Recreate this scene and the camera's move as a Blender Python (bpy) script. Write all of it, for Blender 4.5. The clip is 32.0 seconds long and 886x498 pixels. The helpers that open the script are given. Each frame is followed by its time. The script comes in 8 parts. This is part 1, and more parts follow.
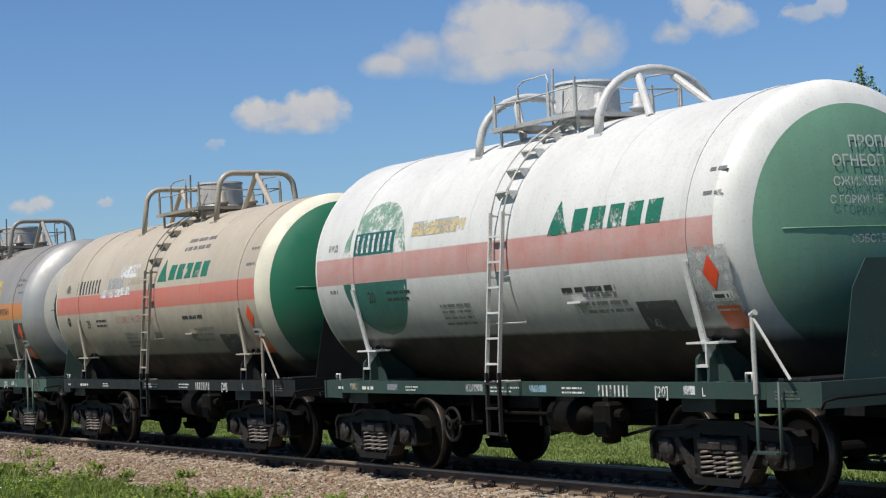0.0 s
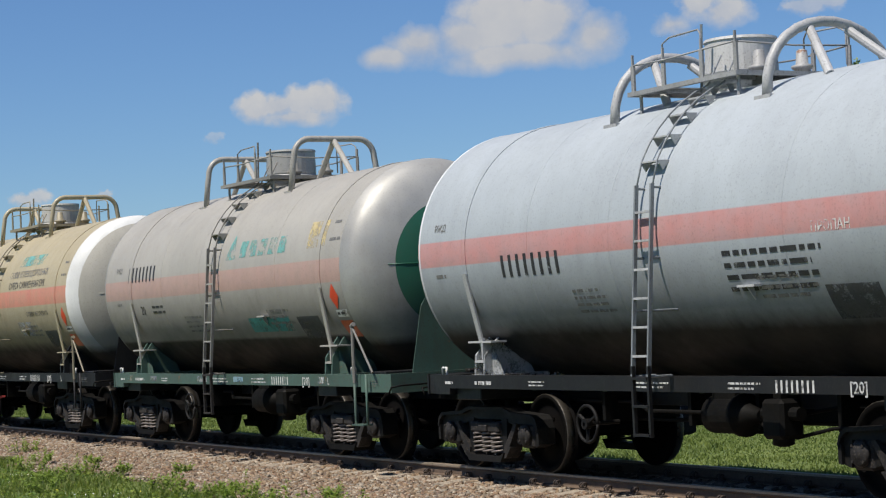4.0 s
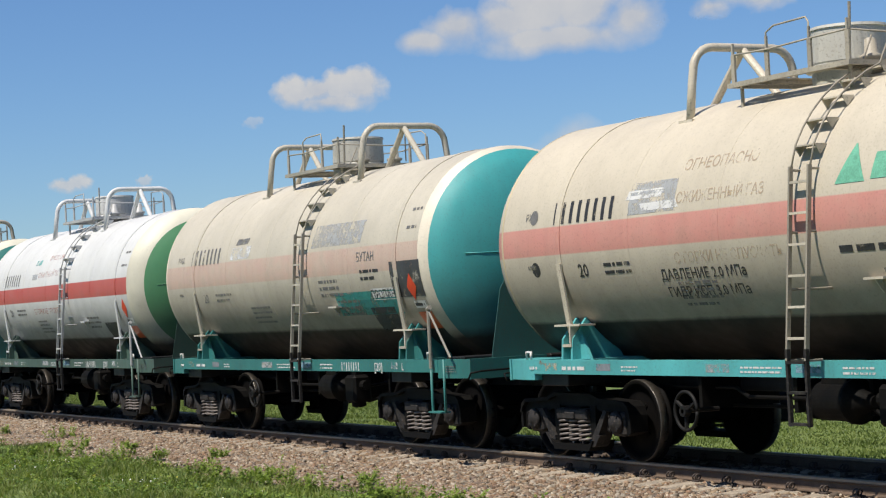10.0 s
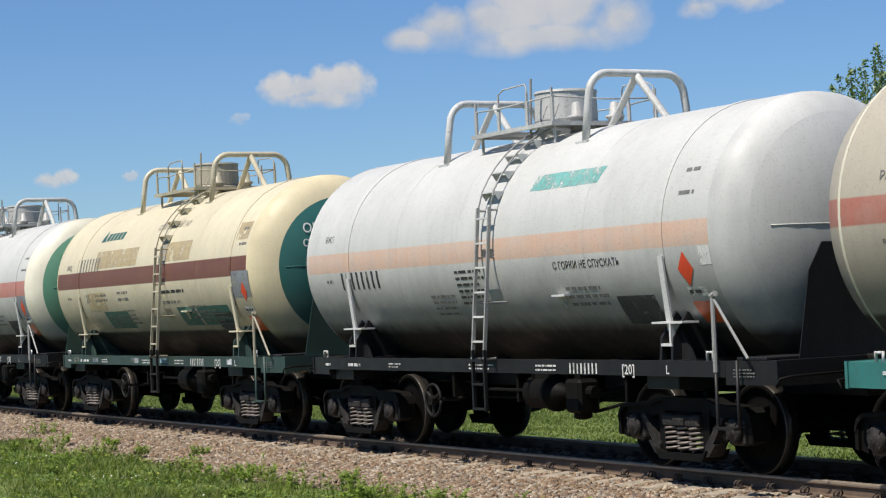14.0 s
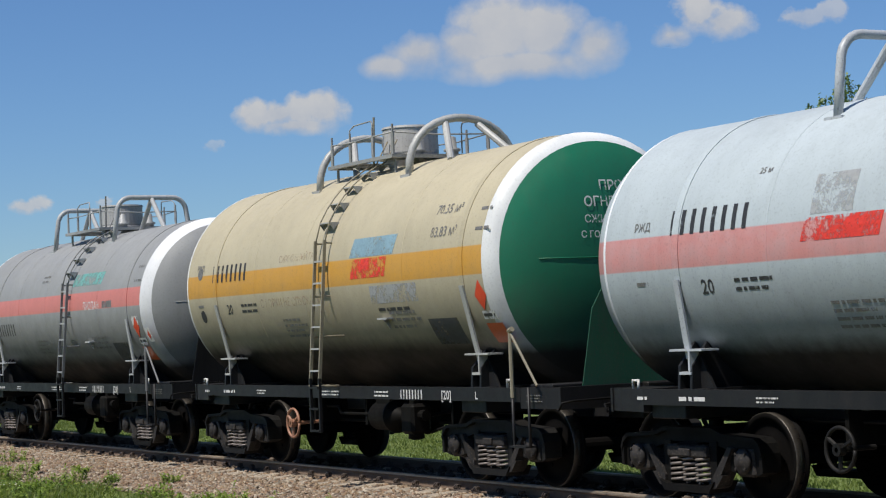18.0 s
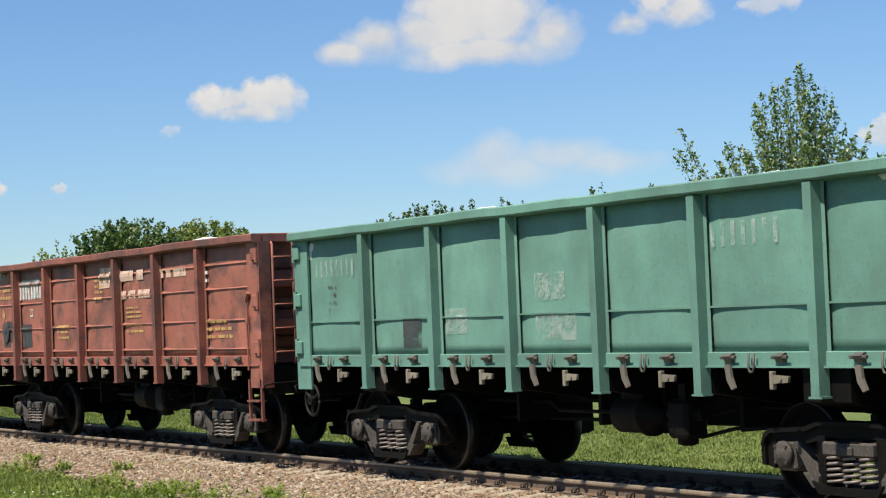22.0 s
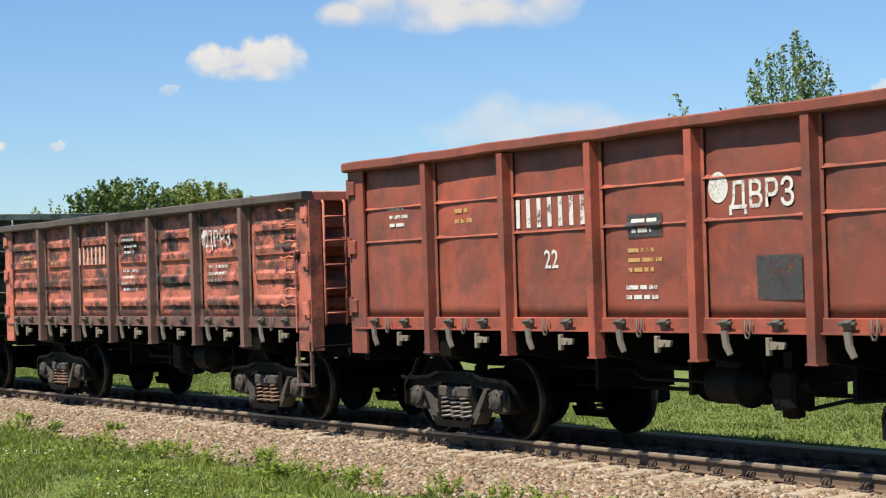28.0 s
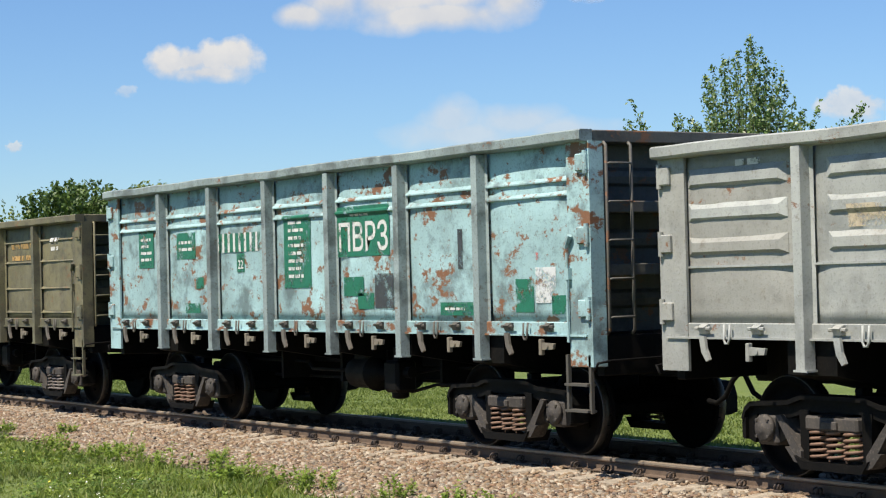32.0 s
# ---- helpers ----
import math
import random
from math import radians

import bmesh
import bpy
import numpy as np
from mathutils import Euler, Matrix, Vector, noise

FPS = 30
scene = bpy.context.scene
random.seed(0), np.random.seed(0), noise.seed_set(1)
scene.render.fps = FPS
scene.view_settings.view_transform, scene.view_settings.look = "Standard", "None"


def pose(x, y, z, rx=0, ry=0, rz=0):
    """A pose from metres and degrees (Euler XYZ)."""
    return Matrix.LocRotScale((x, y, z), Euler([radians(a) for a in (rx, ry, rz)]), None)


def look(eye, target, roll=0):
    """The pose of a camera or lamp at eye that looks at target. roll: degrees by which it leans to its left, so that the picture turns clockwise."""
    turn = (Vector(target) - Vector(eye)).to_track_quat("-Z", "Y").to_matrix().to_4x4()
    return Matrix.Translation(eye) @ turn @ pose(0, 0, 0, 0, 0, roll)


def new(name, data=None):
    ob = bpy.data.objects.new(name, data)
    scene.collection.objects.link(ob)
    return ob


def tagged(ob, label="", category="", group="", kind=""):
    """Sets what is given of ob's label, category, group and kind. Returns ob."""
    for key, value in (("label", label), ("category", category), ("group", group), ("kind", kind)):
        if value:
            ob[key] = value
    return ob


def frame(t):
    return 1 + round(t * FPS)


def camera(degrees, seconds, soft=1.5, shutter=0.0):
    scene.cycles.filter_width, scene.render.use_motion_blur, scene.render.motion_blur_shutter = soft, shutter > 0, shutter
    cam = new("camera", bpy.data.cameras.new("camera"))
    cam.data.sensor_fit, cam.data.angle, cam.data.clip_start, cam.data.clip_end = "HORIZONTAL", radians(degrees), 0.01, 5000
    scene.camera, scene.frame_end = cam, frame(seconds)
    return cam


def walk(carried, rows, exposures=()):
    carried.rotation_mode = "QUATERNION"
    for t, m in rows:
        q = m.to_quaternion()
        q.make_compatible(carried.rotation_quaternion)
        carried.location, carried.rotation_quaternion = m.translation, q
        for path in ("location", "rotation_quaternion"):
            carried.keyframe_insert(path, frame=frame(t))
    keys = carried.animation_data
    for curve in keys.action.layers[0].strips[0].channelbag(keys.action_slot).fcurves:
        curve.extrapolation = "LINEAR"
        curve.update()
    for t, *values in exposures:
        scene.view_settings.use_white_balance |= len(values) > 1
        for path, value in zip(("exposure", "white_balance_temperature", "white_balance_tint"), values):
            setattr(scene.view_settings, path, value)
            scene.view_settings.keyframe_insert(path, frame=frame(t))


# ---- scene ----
cam = camera(24.95, 32.0, 1.2)
EYE = (0.0, -13.525, 1.914)
# seconds, heading to the left of the track's normal, tilt up, lean
AIM = [
    (0, 61.33, 2.18, -2.66), (0.5, 61.27, 2.26, -2.67), (1, 61.27, 2.12, -2.71), (1.5, 61.17, 2.02, -2.60), (2, 60.90, 2.01, -2.52), (2.5, 60.66, 2.09, -2.48),
    (3, 60.99, 2.13, -2.45), (3.5, 61.34, 2.02, -2.62), (5.5, 60.78, 1.94, -2.90), (6, 61.67, 2.18, -2.94), (6.5, 61.84, 2.13, -3.25), (7, 61.99, 2.18, -3.02),
    (7.5, 62.15, 2.15, -2.96), (8, 62.33, 1.95, -2.84), (8.5, 62.37, 1.79, -2.83), (9, 62.31, 1.72, -2.77), (9.5, 62.32, 1.68, -2.85), (10, 62.26, 1.62, -2.87),
    (10.5, 62.23, 1.46, -2.77), (11, 62.31, 1.52, -2.71), (11.5, 62.41, 1.54, -2.71), (12, 62.38, 1.29, -2.64), (12.5, 62.10, 1.26, -2.62), (13, 62.04, 1.41, -2.43),
    (13.5, 61.95, 1.55, -2.50), (14, 61.78, 1.56, -2.43), (14.5, 61.75, 1.50, -2.56), (16.5, 61.05, 2.59, -2.53), (17, 60.90, 2.57, -2.46), (17.5, 60.91, 2.40, -2.36),
    (18, 60.94, 2.33, -2.35), (18.5, 60.53, 2.47, -2.41), (19, 60.39, 2.49, -2.34), (19.5, 60.14, 2.33, -2.37), (20, 60.06, 2.49, -2.33), (20.5, 59.75, 2.55, -2.46),
    (21, 59.71, 2.24, -2.37), (21.5, 59.56, 1.99, -2.31), (22, 59.62, 1.92, -2.29), (22.5, 59.71, 1.65, -2.24), (23, 59.90, 1.41, -2.14), (23.5, 59.89, 1.18, -2.24),
    (24, 59.81, 1.02, -2.19), (24.5, 59.83, 0.80, -2.18), (25, 59.92, 0.82, -1.99), (25.5, 59.89, 1.02, -1.81), (27.5, 59.56, 0.82, -1.81), (28, 59.48, 0.86, -1.71),
    (28.5, 59.18, 0.82, -1.58), (29, 59.13, 0.72, -1.55), (29.5, 59.01, 0.83, -1.61), (30, 58.82, 0.86, -1.56), (30.5, 58.40, 1.14, -1.47), (31, 58.39, 0.92, -1.34),
    (31.5, 58.27, 0.89, -1.35), (32, 58.18, 0.93, -1.42),
]
EXPOSURE = [(0, 0.26, 6610, 10), (2, 0.22, 6580, 10), (6, 0.29, 6630, 10), (8, 0.34, 6630, 10), (9.6, 0.4, 6680, 10), (11, 0.23, 6630, 10), (13.2, 0.26, 6630, 10), (14, 0.4, 6630, 10), (14.6, 0.38, 6630, 10), (17, 0.2, 6480, 10), (19.5, 0.28, 6580, 10), (20.5, 0.53, 6750, 10), (21.5, 0.71, 6950, 10), (23, 0.71, 7350, 10), (24, 0.85, 7450, 10), (25, 0.87, 7450, 10), (28, 0.8, 7150, 10), (29, 1.0, 7250, 10), (31, 1.0, 7250, 10), (32, 0.73, 6950, 10)]
walk(cam, [(t, pose(*EYE, 90, 0, yaw) @ pose(0, 0, 0, tilt, 0, 0) @ pose(0, 0, 0, 0, 0, lean)) for t, yaw, tilt, lean in AIM], EXPOSURE)
# seconds and metres that the train has run
RUN = [
    (0, -2.29), (0.5, 2.54), (1, 7.40), (2, 17.18), (3, 27.05), (3.5, 32.00), (5.5, 51.99), (6, 57.07),
    (7, 67.26), (8, 77.52), (9, 87.85), (10, 98.29), (11, 108.83), (12, 119.46), (13, 130.21), (14, 141.05),
    (14.5, 146.49), (16.5, 168.75), (17, 174.38), (18, 185.68), (19, 197.00), (20, 208.36), (21, 219.78), (22, 231.28),
    (23, 242.90), (24, 254.65), (25, 266.52), (25.5, 272.47), (27.5, 296.60), (28, 302.67), (29, 314.83), (30, 327.06),
    (31, 339.41), (32, 351.83),
]

# ---- sky and sun ----
world = bpy.data.worlds.new("sky")
scene.world = world
world.use_nodes = True
wn = world.node_tree.nodes
wl = world.node_tree.links
sky = wn.new("ShaderNodeTexSky")
sky.sky_type = "NISHITA"
sky.sun_disc = False
SUN_DIR = Vector((0.08, -0.49, 0.865)).normalized()
sky.sun_elevation = math.asin(SUN_DIR.z)
sky.sun_rotation = math.atan2(SUN_DIR.x, SUN_DIR.y)
sky.altitude = 100
sky.air_density = 1.0
sky.dust_density = 0.0
sky.ozone_density = 3.0
wn["Background"].inputs["Strength"].default_value = 0.065
tint = wn.new("ShaderNodeVectorMath")
tint.operation = "MULTIPLY"
tint.inputs[1].default_value = (0.685, 0.925, 1.26)
wl.new(sky.outputs["Color"], tint.inputs[0])
wl.new(tint.outputs[0], wn["Background"].inputs["Color"])
sun = new("sun", bpy.data.lights.new("sun", "SUN"))
sun.data.energy = 5.0
sun.data.angle = radians(0.53)
sun.data.color = (1.0, 0.95, 0.87)
sun.matrix_basis = look(SUN_DIR * 60, (0, 0, 0))

# ---- materials ----


def node(nt, kind, **values):
    n = nt.nodes.new(kind)
    for key, value in values.items():
        if key in n.inputs:
            n.inputs[key].default_value = value
    return n


def mat_base(name):
    m = bpy.data.materials.new(name)
    m.use_nodes = True
    nt = m.node_tree
    return m, nt, nt.nodes["Principled BSDF"]


def coords(nt, jitter=True):
    tc = node(nt, "ShaderNodeTexCoord")
    if not jitter:
        return tc.outputs["Object"]
    info = node(nt, "ShaderNodeObjectInfo")
    mul = node(nt, "ShaderNodeVectorMath")
    mul.operation = "SCALE"
    comb = node(nt, "ShaderNodeCombineXYZ")
    nt.links.new(info.outputs["Random"], comb.inputs["X"])
    nt.links.new(info.outputs["Random"], comb.inputs["Y"])
    nt.links.new(comb.outputs[0], mul.inputs[0])
    mul.inputs["Scale"].default_value = 71.0
    add = node(nt, "ShaderNodeVectorMath")
    add.operation = "ADD"
    nt.links.new(tc.outputs["Object"], add.inputs[0])
    nt.links.new(mul.outputs[0], add.inputs[1])
    return add.outputs[0]


def noise_tex(nt, vec, scale, detail=4, rough=0.6, stretch=None):
    if stretch:
        mp = node(nt, "ShaderNodeMapping")
        mp.inputs["Scale"].default_value = stretch
        nt.links.new(vec, mp.inputs["Vector"])
        vec = mp.outputs[0]
    n = node(nt, "ShaderNodeTexNoise", Scale=scale, Detail=detail, Roughness=rough)
    nt.links.new(vec, n.inputs["Vector"])
    return n.outputs["Fac"]


def ramp(nt, fac, a, b, lo=0.0, hi=1.0):
    r = node(nt, "ShaderNodeMapRange")
    r.inputs["From Min"].default_value = a
    r.inputs["From Max"].default_value = b
    r.inputs["To Min"].default_value = lo
    r.inputs["To Max"].default_value = hi
    nt.links.new(fac, r.inputs["Value"])
    return r.outputs[0]


def mix(nt, fac, a, b):
    m = node(nt, "ShaderNodeMix")
    m.data_type = "RGBA"
    for sock, val in (("Factor", fac), ("A", a), ("B", b)):
        s = [x for x in m.inputs if x.name == sock and (x.type == "RGBA" or sock == "Factor")][0]
        if isinstance(val, (int, float)):
            s.default_value = val
        elif isinstance(val, tuple):
            s.default_value = (*val, 1.0)
        else:
            nt.links.new(val, s)
    return [x for x in m.outputs if x.type == "RGBA"][0]


def math_node(nt, op, a, b):
    m = node(nt, "ShaderNodeMath")
    m.operation = op
    for i, v in enumerate((a, b)):
        if isinstance(v, (int, float)):
            m.inputs[i].default_value = v
        else:
            nt.links.new(v, m.inputs[i])
    return m.outputs[0]


def bump(nt, bsdf, height, strength=0.3, dist=0.01):
    b = node(nt, "ShaderNodeBump", Strength=strength, Distance=dist)
    nt.links.new(height, b.inputs["Height"])
    nt.links.new(b.outputs[0], bsdf.inputs["Normal"])


def band(nt, value, lo, hi, soft=0.008):
    up = ramp(nt, value, lo - soft, lo + soft)
    down = ramp(nt, value, hi - soft, hi + soft, 1.0, 0.0)
    return math_node(nt, "MULTIPLY", up, down)


RUST = (0.13, 0.060, 0.030)
AGED = 0.76  # old, dusty paint reflects less than fresh paint


def aged(cols, k=AGED):
    return [tuple(c * k for c in col) for col in cols]


def paint(name, col, rough=0.45, dirt=0.35, rust=0.0, grime=(0.06, 0.052, 0.042), stripe=None, belly=None, metal=0.0, second=None, second_at=0.55, fade=0.25, dents=0.0, scuff=0.0, belly_soft=0.07, spec=0.5, sooty=0.0):
    """Weathered paint: large faded areas, streaks that run down, fine specks, rust. stripe: (colour, low, high, wear)."""
    m, nt, bsdf = mat_base(name)
    col, = aged([col])
    if second:
        second, = aged([second])
    if stripe:
        stripe = (*aged([stripe[0]]), *stripe[1:])
    vec = coords(nt)
    big = noise_tex(nt, vec, 0.55, 3)
    mid = noise_tex(nt, vec, 5.5 if dents else 3.2, 7 if dents else 6, 0.7 if dents else 0.65)
    streak = noise_tex(nt, vec, 1.0, 7, 0.66, (2.6, 2.6, 0.9)) if dents else noise_tex(nt, vec, 1.0, 5, 0.6, (7.0, 7.0, 0.45))
    speck = noise_tex(nt, vec, 38.0, 3)
    light = tuple(min(1.0, c * (1 + fade)) for c in col)
    dark = tuple(c * (1 - fade) for c in col)
    color = mix(nt, ramp(nt, big, 0.3, 0.7), dark, light)
    if second:
        color = mix(nt, ramp(nt, mid, second_at, second_at + (0.16 if dents else 0.06), 0.0, 0.8), color, second)
        pick = node(nt, "ShaderNodeObjectInfo")
        patch = math_node(nt, "ADD", math_node(nt, "MULTIPLY", big, 0.5), math_node(nt, "MULTIPLY", pick.outputs["Random"], 0.5))
        color = mix(nt, ramp(nt, patch, 0.50, 0.66, 0.0, 0.55), color, second)
    if stripe:
        scol, low, high, wear = stripe
        sep = node(nt, "ShaderNodeSeparateXYZ")
        nt.links.new(coords(nt, False), sep.inputs[0])
        mask = band(nt, sep.outputs["Z"], low, high)
        worn = ramp(nt, mid, 0.35, 0.75, 1.0, 1.0 - wear)
        color = mix(nt, math_node(nt, "MULTIPLY", mask, worn), color, scol)
    color = mix(nt, math_node(nt, "MULTIPLY", ramp(nt, streak, 0.45, 0.8), dirt if dents else dirt * 0.55), color, grime)
    color = mix(nt, math_node(nt, "MULTIPLY", ramp(nt, speck, 0.54, 0.72), dirt * 1.1), color, grime)
    color = mix(nt, math_node(nt, "MULTIPLY", ramp(nt, mid, 0.6, 0.85), dirt * 0.5), color, grime)
    if scuff:
        smear = noise_tex(nt, vec, 1.6, 8, 0.66, (0.8, 0.8, 2.2))
        color = mix(nt, ramp(nt, smear, 0.56, 0.70, 0.0, scuff * 0.6), color, tuple(min(1.0, c * 1.2 + 0.05) for c in col))
        soot = noise_tex(nt, vec, 1.5, 9, 0.70, (1.1, 1.1, 1.15))
        color = mix(nt, ramp(nt, soot, 0.50 - 0.07 * sooty, 0.62 - 0.08 * sooty, 0.0, min(1.0, scuff * 1.3)), color, tuple(c * 0.16 + 0.024 for c in col))
        chips = noise_tex(nt, vec, 11.0, 6, 0.75)
        color = mix(nt, ramp(nt, chips, 0.60, 0.64, 0.0, scuff), color, (0.10, 0.062, 0.042))
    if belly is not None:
        # the shade on the tank's lower half, painted in with the grime colour
        shade_xyz = node(nt, "ShaderNodeSeparateXYZ")
        nt.links.new(coords(nt, False), shade_xyz.inputs[0])
        height = math_node(nt, "ADD", shade_xyz.outputs["Z"], math_node(nt, "MULTIPLY", math_node(nt, "SUBTRACT", mid, 0.5), -0.5))
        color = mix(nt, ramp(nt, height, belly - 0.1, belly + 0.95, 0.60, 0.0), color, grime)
        # black belly coat; a wide belly_soft paints the shell's fade into shade
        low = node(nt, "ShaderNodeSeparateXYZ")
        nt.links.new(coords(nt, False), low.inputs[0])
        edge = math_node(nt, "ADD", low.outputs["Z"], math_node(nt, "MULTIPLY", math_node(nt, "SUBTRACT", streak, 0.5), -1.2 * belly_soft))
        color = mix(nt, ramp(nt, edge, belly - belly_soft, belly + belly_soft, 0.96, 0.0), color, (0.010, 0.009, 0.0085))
    if rust > 0:
        rmask = ramp(nt, noise_tex(nt, vec, 3.0, 9, 0.74, (0.8, 0.8, 1.3)), 0.665 - 0.2 * rust, 0.70 - 0.2 * rust)
        tone = mix(nt, speck, RUST, tuple(c * 1.8 for c in RUST))
        color = mix(nt, rmask, color, tone)
    nt.links.new(color, bsdf.inputs["Base Color"])
    bsdf.inputs["Metallic"].default_value = metal
    bsdf.inputs["Specular IOR Level"].default_value = spec
    nt.links.new(ramp(nt, mid, 0.3, 0.8, rough - 0.08, rough + 0.18), bsdf.inputs["Roughness"])
    height = math_node(nt, "ADD", mid, speck)
    if dents:
        height = math_node(nt, "ADD", math_node(nt, "MULTIPLY", height, 0.10), math_node(nt, "MULTIPLY", noise_tex(nt, vec, 1.3, 2, 0.4, (0.9, 0.9, 1.1)), 2.2))
        bump(nt, bsdf, height, dents, 0.05)
    else:
        bump(nt, bsdf, height, 0.12, 0.006)
    return m


def plain(name, col, rough=0.6, metal=0.0, vary=0.3, scale=9.0, bumpy=0.2, worn=0.0, cover=1.0):
    m, nt, bsdf = mat_base(name)
    col, = aged([col])
    vec = coords(nt)
    n1 = noise_tex(nt, vec, scale, 5)
    n2 = noise_tex(nt, vec, scale * 7, 3)
    f = math_node(nt, "MULTIPLY", math_node(nt, "ADD", n1, n2), 0.5)
    color = mix(nt, ramp(nt, f, 0.35, 0.65), tuple(c * (1 - vary) for c in col), tuple(min(1, c * (1 + vary)) for c in col))
    nt.links.new(color, bsdf.inputs["Base Color"])
    bsdf.inputs["Roughness"].default_value = rough
    bsdf.inputs["Metallic"].default_value = metal
    bump(nt, bsdf, n2, bumpy, 0.006)
    if worn:
        flake = math_node(nt, "ADD", math_node(nt, "MULTIPLY", noise_tex(nt, vec, 4.0, 7, 0.72), 0.7), math_node(nt, "MULTIPLY", noise_tex(nt, vec, 30.0, 4, 0.7), 0.3))
        nt.links.new(ramp(nt, flake, 0.34 + 0.3 * worn, 0.45 + 0.3 * worn, 0.0, cover), bsdf.inputs["Alpha"])
    return m


def per_island(name, cols, rough=0.8, translucent=0.0, patches=None):
    """Colours that change from piece to piece of one mesh."""
    m, nt, bsdf = mat_base(name)
    geo = node(nt, "ShaderNodeNewGeometry")
    cr = node(nt, "ShaderNodeValToRGB")
    cr.color_ramp.interpolation = "LINEAR"
    while len(cr.color_ramp.elements) < len(cols):
        cr.color_ramp.elements.new(0.5)
    for i, c in enumerate(cols):
        cr.color_ramp.elements[i].position = i / (len(cols) - 1)
        cr.color_ramp.elements[i].color = (*c, 1)
    nt.links.new(geo.outputs["Random Per Island"], cr.inputs[0])
    fine = noise_tex(nt, coords(nt, False), 25.0, 3)
    color = mix(nt, ramp(nt, fine, 0.3, 0.75, 0.0, 0.35), cr.outputs[0], tuple(c * 0.5 for c in cols[0]))
    if patches:
        broad = noise_tex(nt, coords(nt, False), 0.9, 4, 0.6)
        clumps = noise_tex(nt, coords(nt, False), 3.3, 4, 0.65)
        color = mix(nt, ramp(nt, broad, 0.47, 0.64, 0.0, 0.60), color, patches[0])
        color = mix(nt, ramp(nt, clumps, 0.52, 0.66, 0.0, 0.65), color, patches[1])
        color = mix(nt, ramp(nt, clumps, 0.47, 0.34, 0.0, 0.55), color, patches[2])
    nt.links.new(color, bsdf.inputs["Base Color"])
    bsdf.inputs["Roughness"].default_value = rough
    if translucent:
        tr = node(nt, "ShaderNodeBsdfTranslucent")
        nt.links.new(color, tr.inputs["Color"])
        ms = node(nt, "ShaderNodeMixShader")
        ms.inputs[0].default_value = translucent
        nt.links.new(bsdf.outputs[0], ms.inputs[1])
        nt.links.new(tr.outputs[0], ms.inputs[2])
        nt.links.new(ms.outputs[0], nt.nodes["Material Output"].inputs["Surface"])
    return m


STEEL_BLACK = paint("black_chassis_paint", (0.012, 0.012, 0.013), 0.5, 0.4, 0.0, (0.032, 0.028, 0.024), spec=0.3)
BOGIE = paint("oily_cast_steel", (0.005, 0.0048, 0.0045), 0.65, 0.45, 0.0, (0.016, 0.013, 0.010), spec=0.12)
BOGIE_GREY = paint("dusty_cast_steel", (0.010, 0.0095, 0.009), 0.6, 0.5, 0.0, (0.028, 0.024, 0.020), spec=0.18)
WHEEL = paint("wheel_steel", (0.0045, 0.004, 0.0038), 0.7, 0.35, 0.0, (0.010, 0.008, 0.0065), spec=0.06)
TREAD = plain("polished_wheel_rim", (0.10, 0.088, 0.075), 0.4, 0.6, 0.4)
SPRING = plain("spring_steel", (0.20, 0.17, 0.15), 0.5, 0.2)
SPRING_RUST = plain("rusty_spring_steel", (0.20, 0.115, 0.075), 0.7, 0.0)
RAIL_SIDE = plain("rusty_rail_steel", (0.135, 0.09, 0.06), 0.9, 0.0)
RAIL_TOP = plain("polished_rail_head", (0.34, 0.27, 0.20), 0.5, 0.35, 0.2)
SLEEPER = plain("weathered_concrete", (0.35, 0.29, 0.22), 0.9, 0.0, 0.5, 6.0, 0.9)
CLIP = plain("rusty_rail_clip", (0.06, 0.042, 0.032), 0.75)
LETTER_BLACK = plain("black_stencil_paint", (0.03, 0.03, 0.032), 0.6, 0, 0.5, worn=0.06)
LETTER_GREY = plain("faded_stencil_paint", (0.17, 0.165, 0.155), 0.6, 0, 0.4, worn=0.15)
LETTER_WHITE = plain("white_stencil_paint", (0.72, 0.71, 0.68), 0.6, 0, 0.15, worn=0.15)
LETTER_GREEN = plain("green_sign_paint", (0.015, 0.17, 0.10), 0.5, 0, 0.2, worn=0.15)
LETTER_TEAL = plain("teal_sign_paint", (0.03, 0.27, 0.25), 0.5, 0, 0.25, worn=0.15)
LETTER_FAINT = plain("washed_out_stencil_paint", (0.50, 0.38, 0.26), 0.6, 0, 0.2, worn=0.28, cover=0.6)
LETTER_PINK = plain("washed_out_red_stencil_paint", (0.55, 0.20, 0.16), 0.6, 0, 0.2, worn=0.25, cover=0.7)
LETTER_YELLOW = plain("ochre_stencil_paint", (0.55, 0.33, 0.12), 0.6, 0, 0.2, worn=0.15)
PLACARD_RED = plain("orange_red_placard", (0.75, 0.07, 0.025), 0.45, 0, 0.15)
PLACARD_ORANGE = plain("orange_placard", (0.62, 0.10, 0.02), 0.45, 0, 0.15)
PATCH_GREY = plain("grey_touch_up_paint", (0.42, 0.43, 0.43), 0.55, 0, 0.15, 3.0, worn=0.3, cover=0.88)
PATCH_DARK = plain("dark_touch_up_paint", (0.055, 0.06, 0.065), 0.6, 0, 0.3, 3.0, worn=0.12, cover=0.88)
PATCH_WHITE = plain("white_touch_up_paint", (0.75, 0.76, 0.76), 0.55, 0, 0.12, 4.0, worn=0.3, cover=0.88)
PATCH_TEAL = plain("faded_teal_paint", (0.18, 0.46, 0.42), 0.55, 0, 0.2, 3.0, worn=0.3, cover=0.88)
PATCH_FADED = plain("faded_green_paint", (0.16, 0.36, 0.24), 0.55, 0, 0.25, 3.0, worn=0.35, cover=0.7)
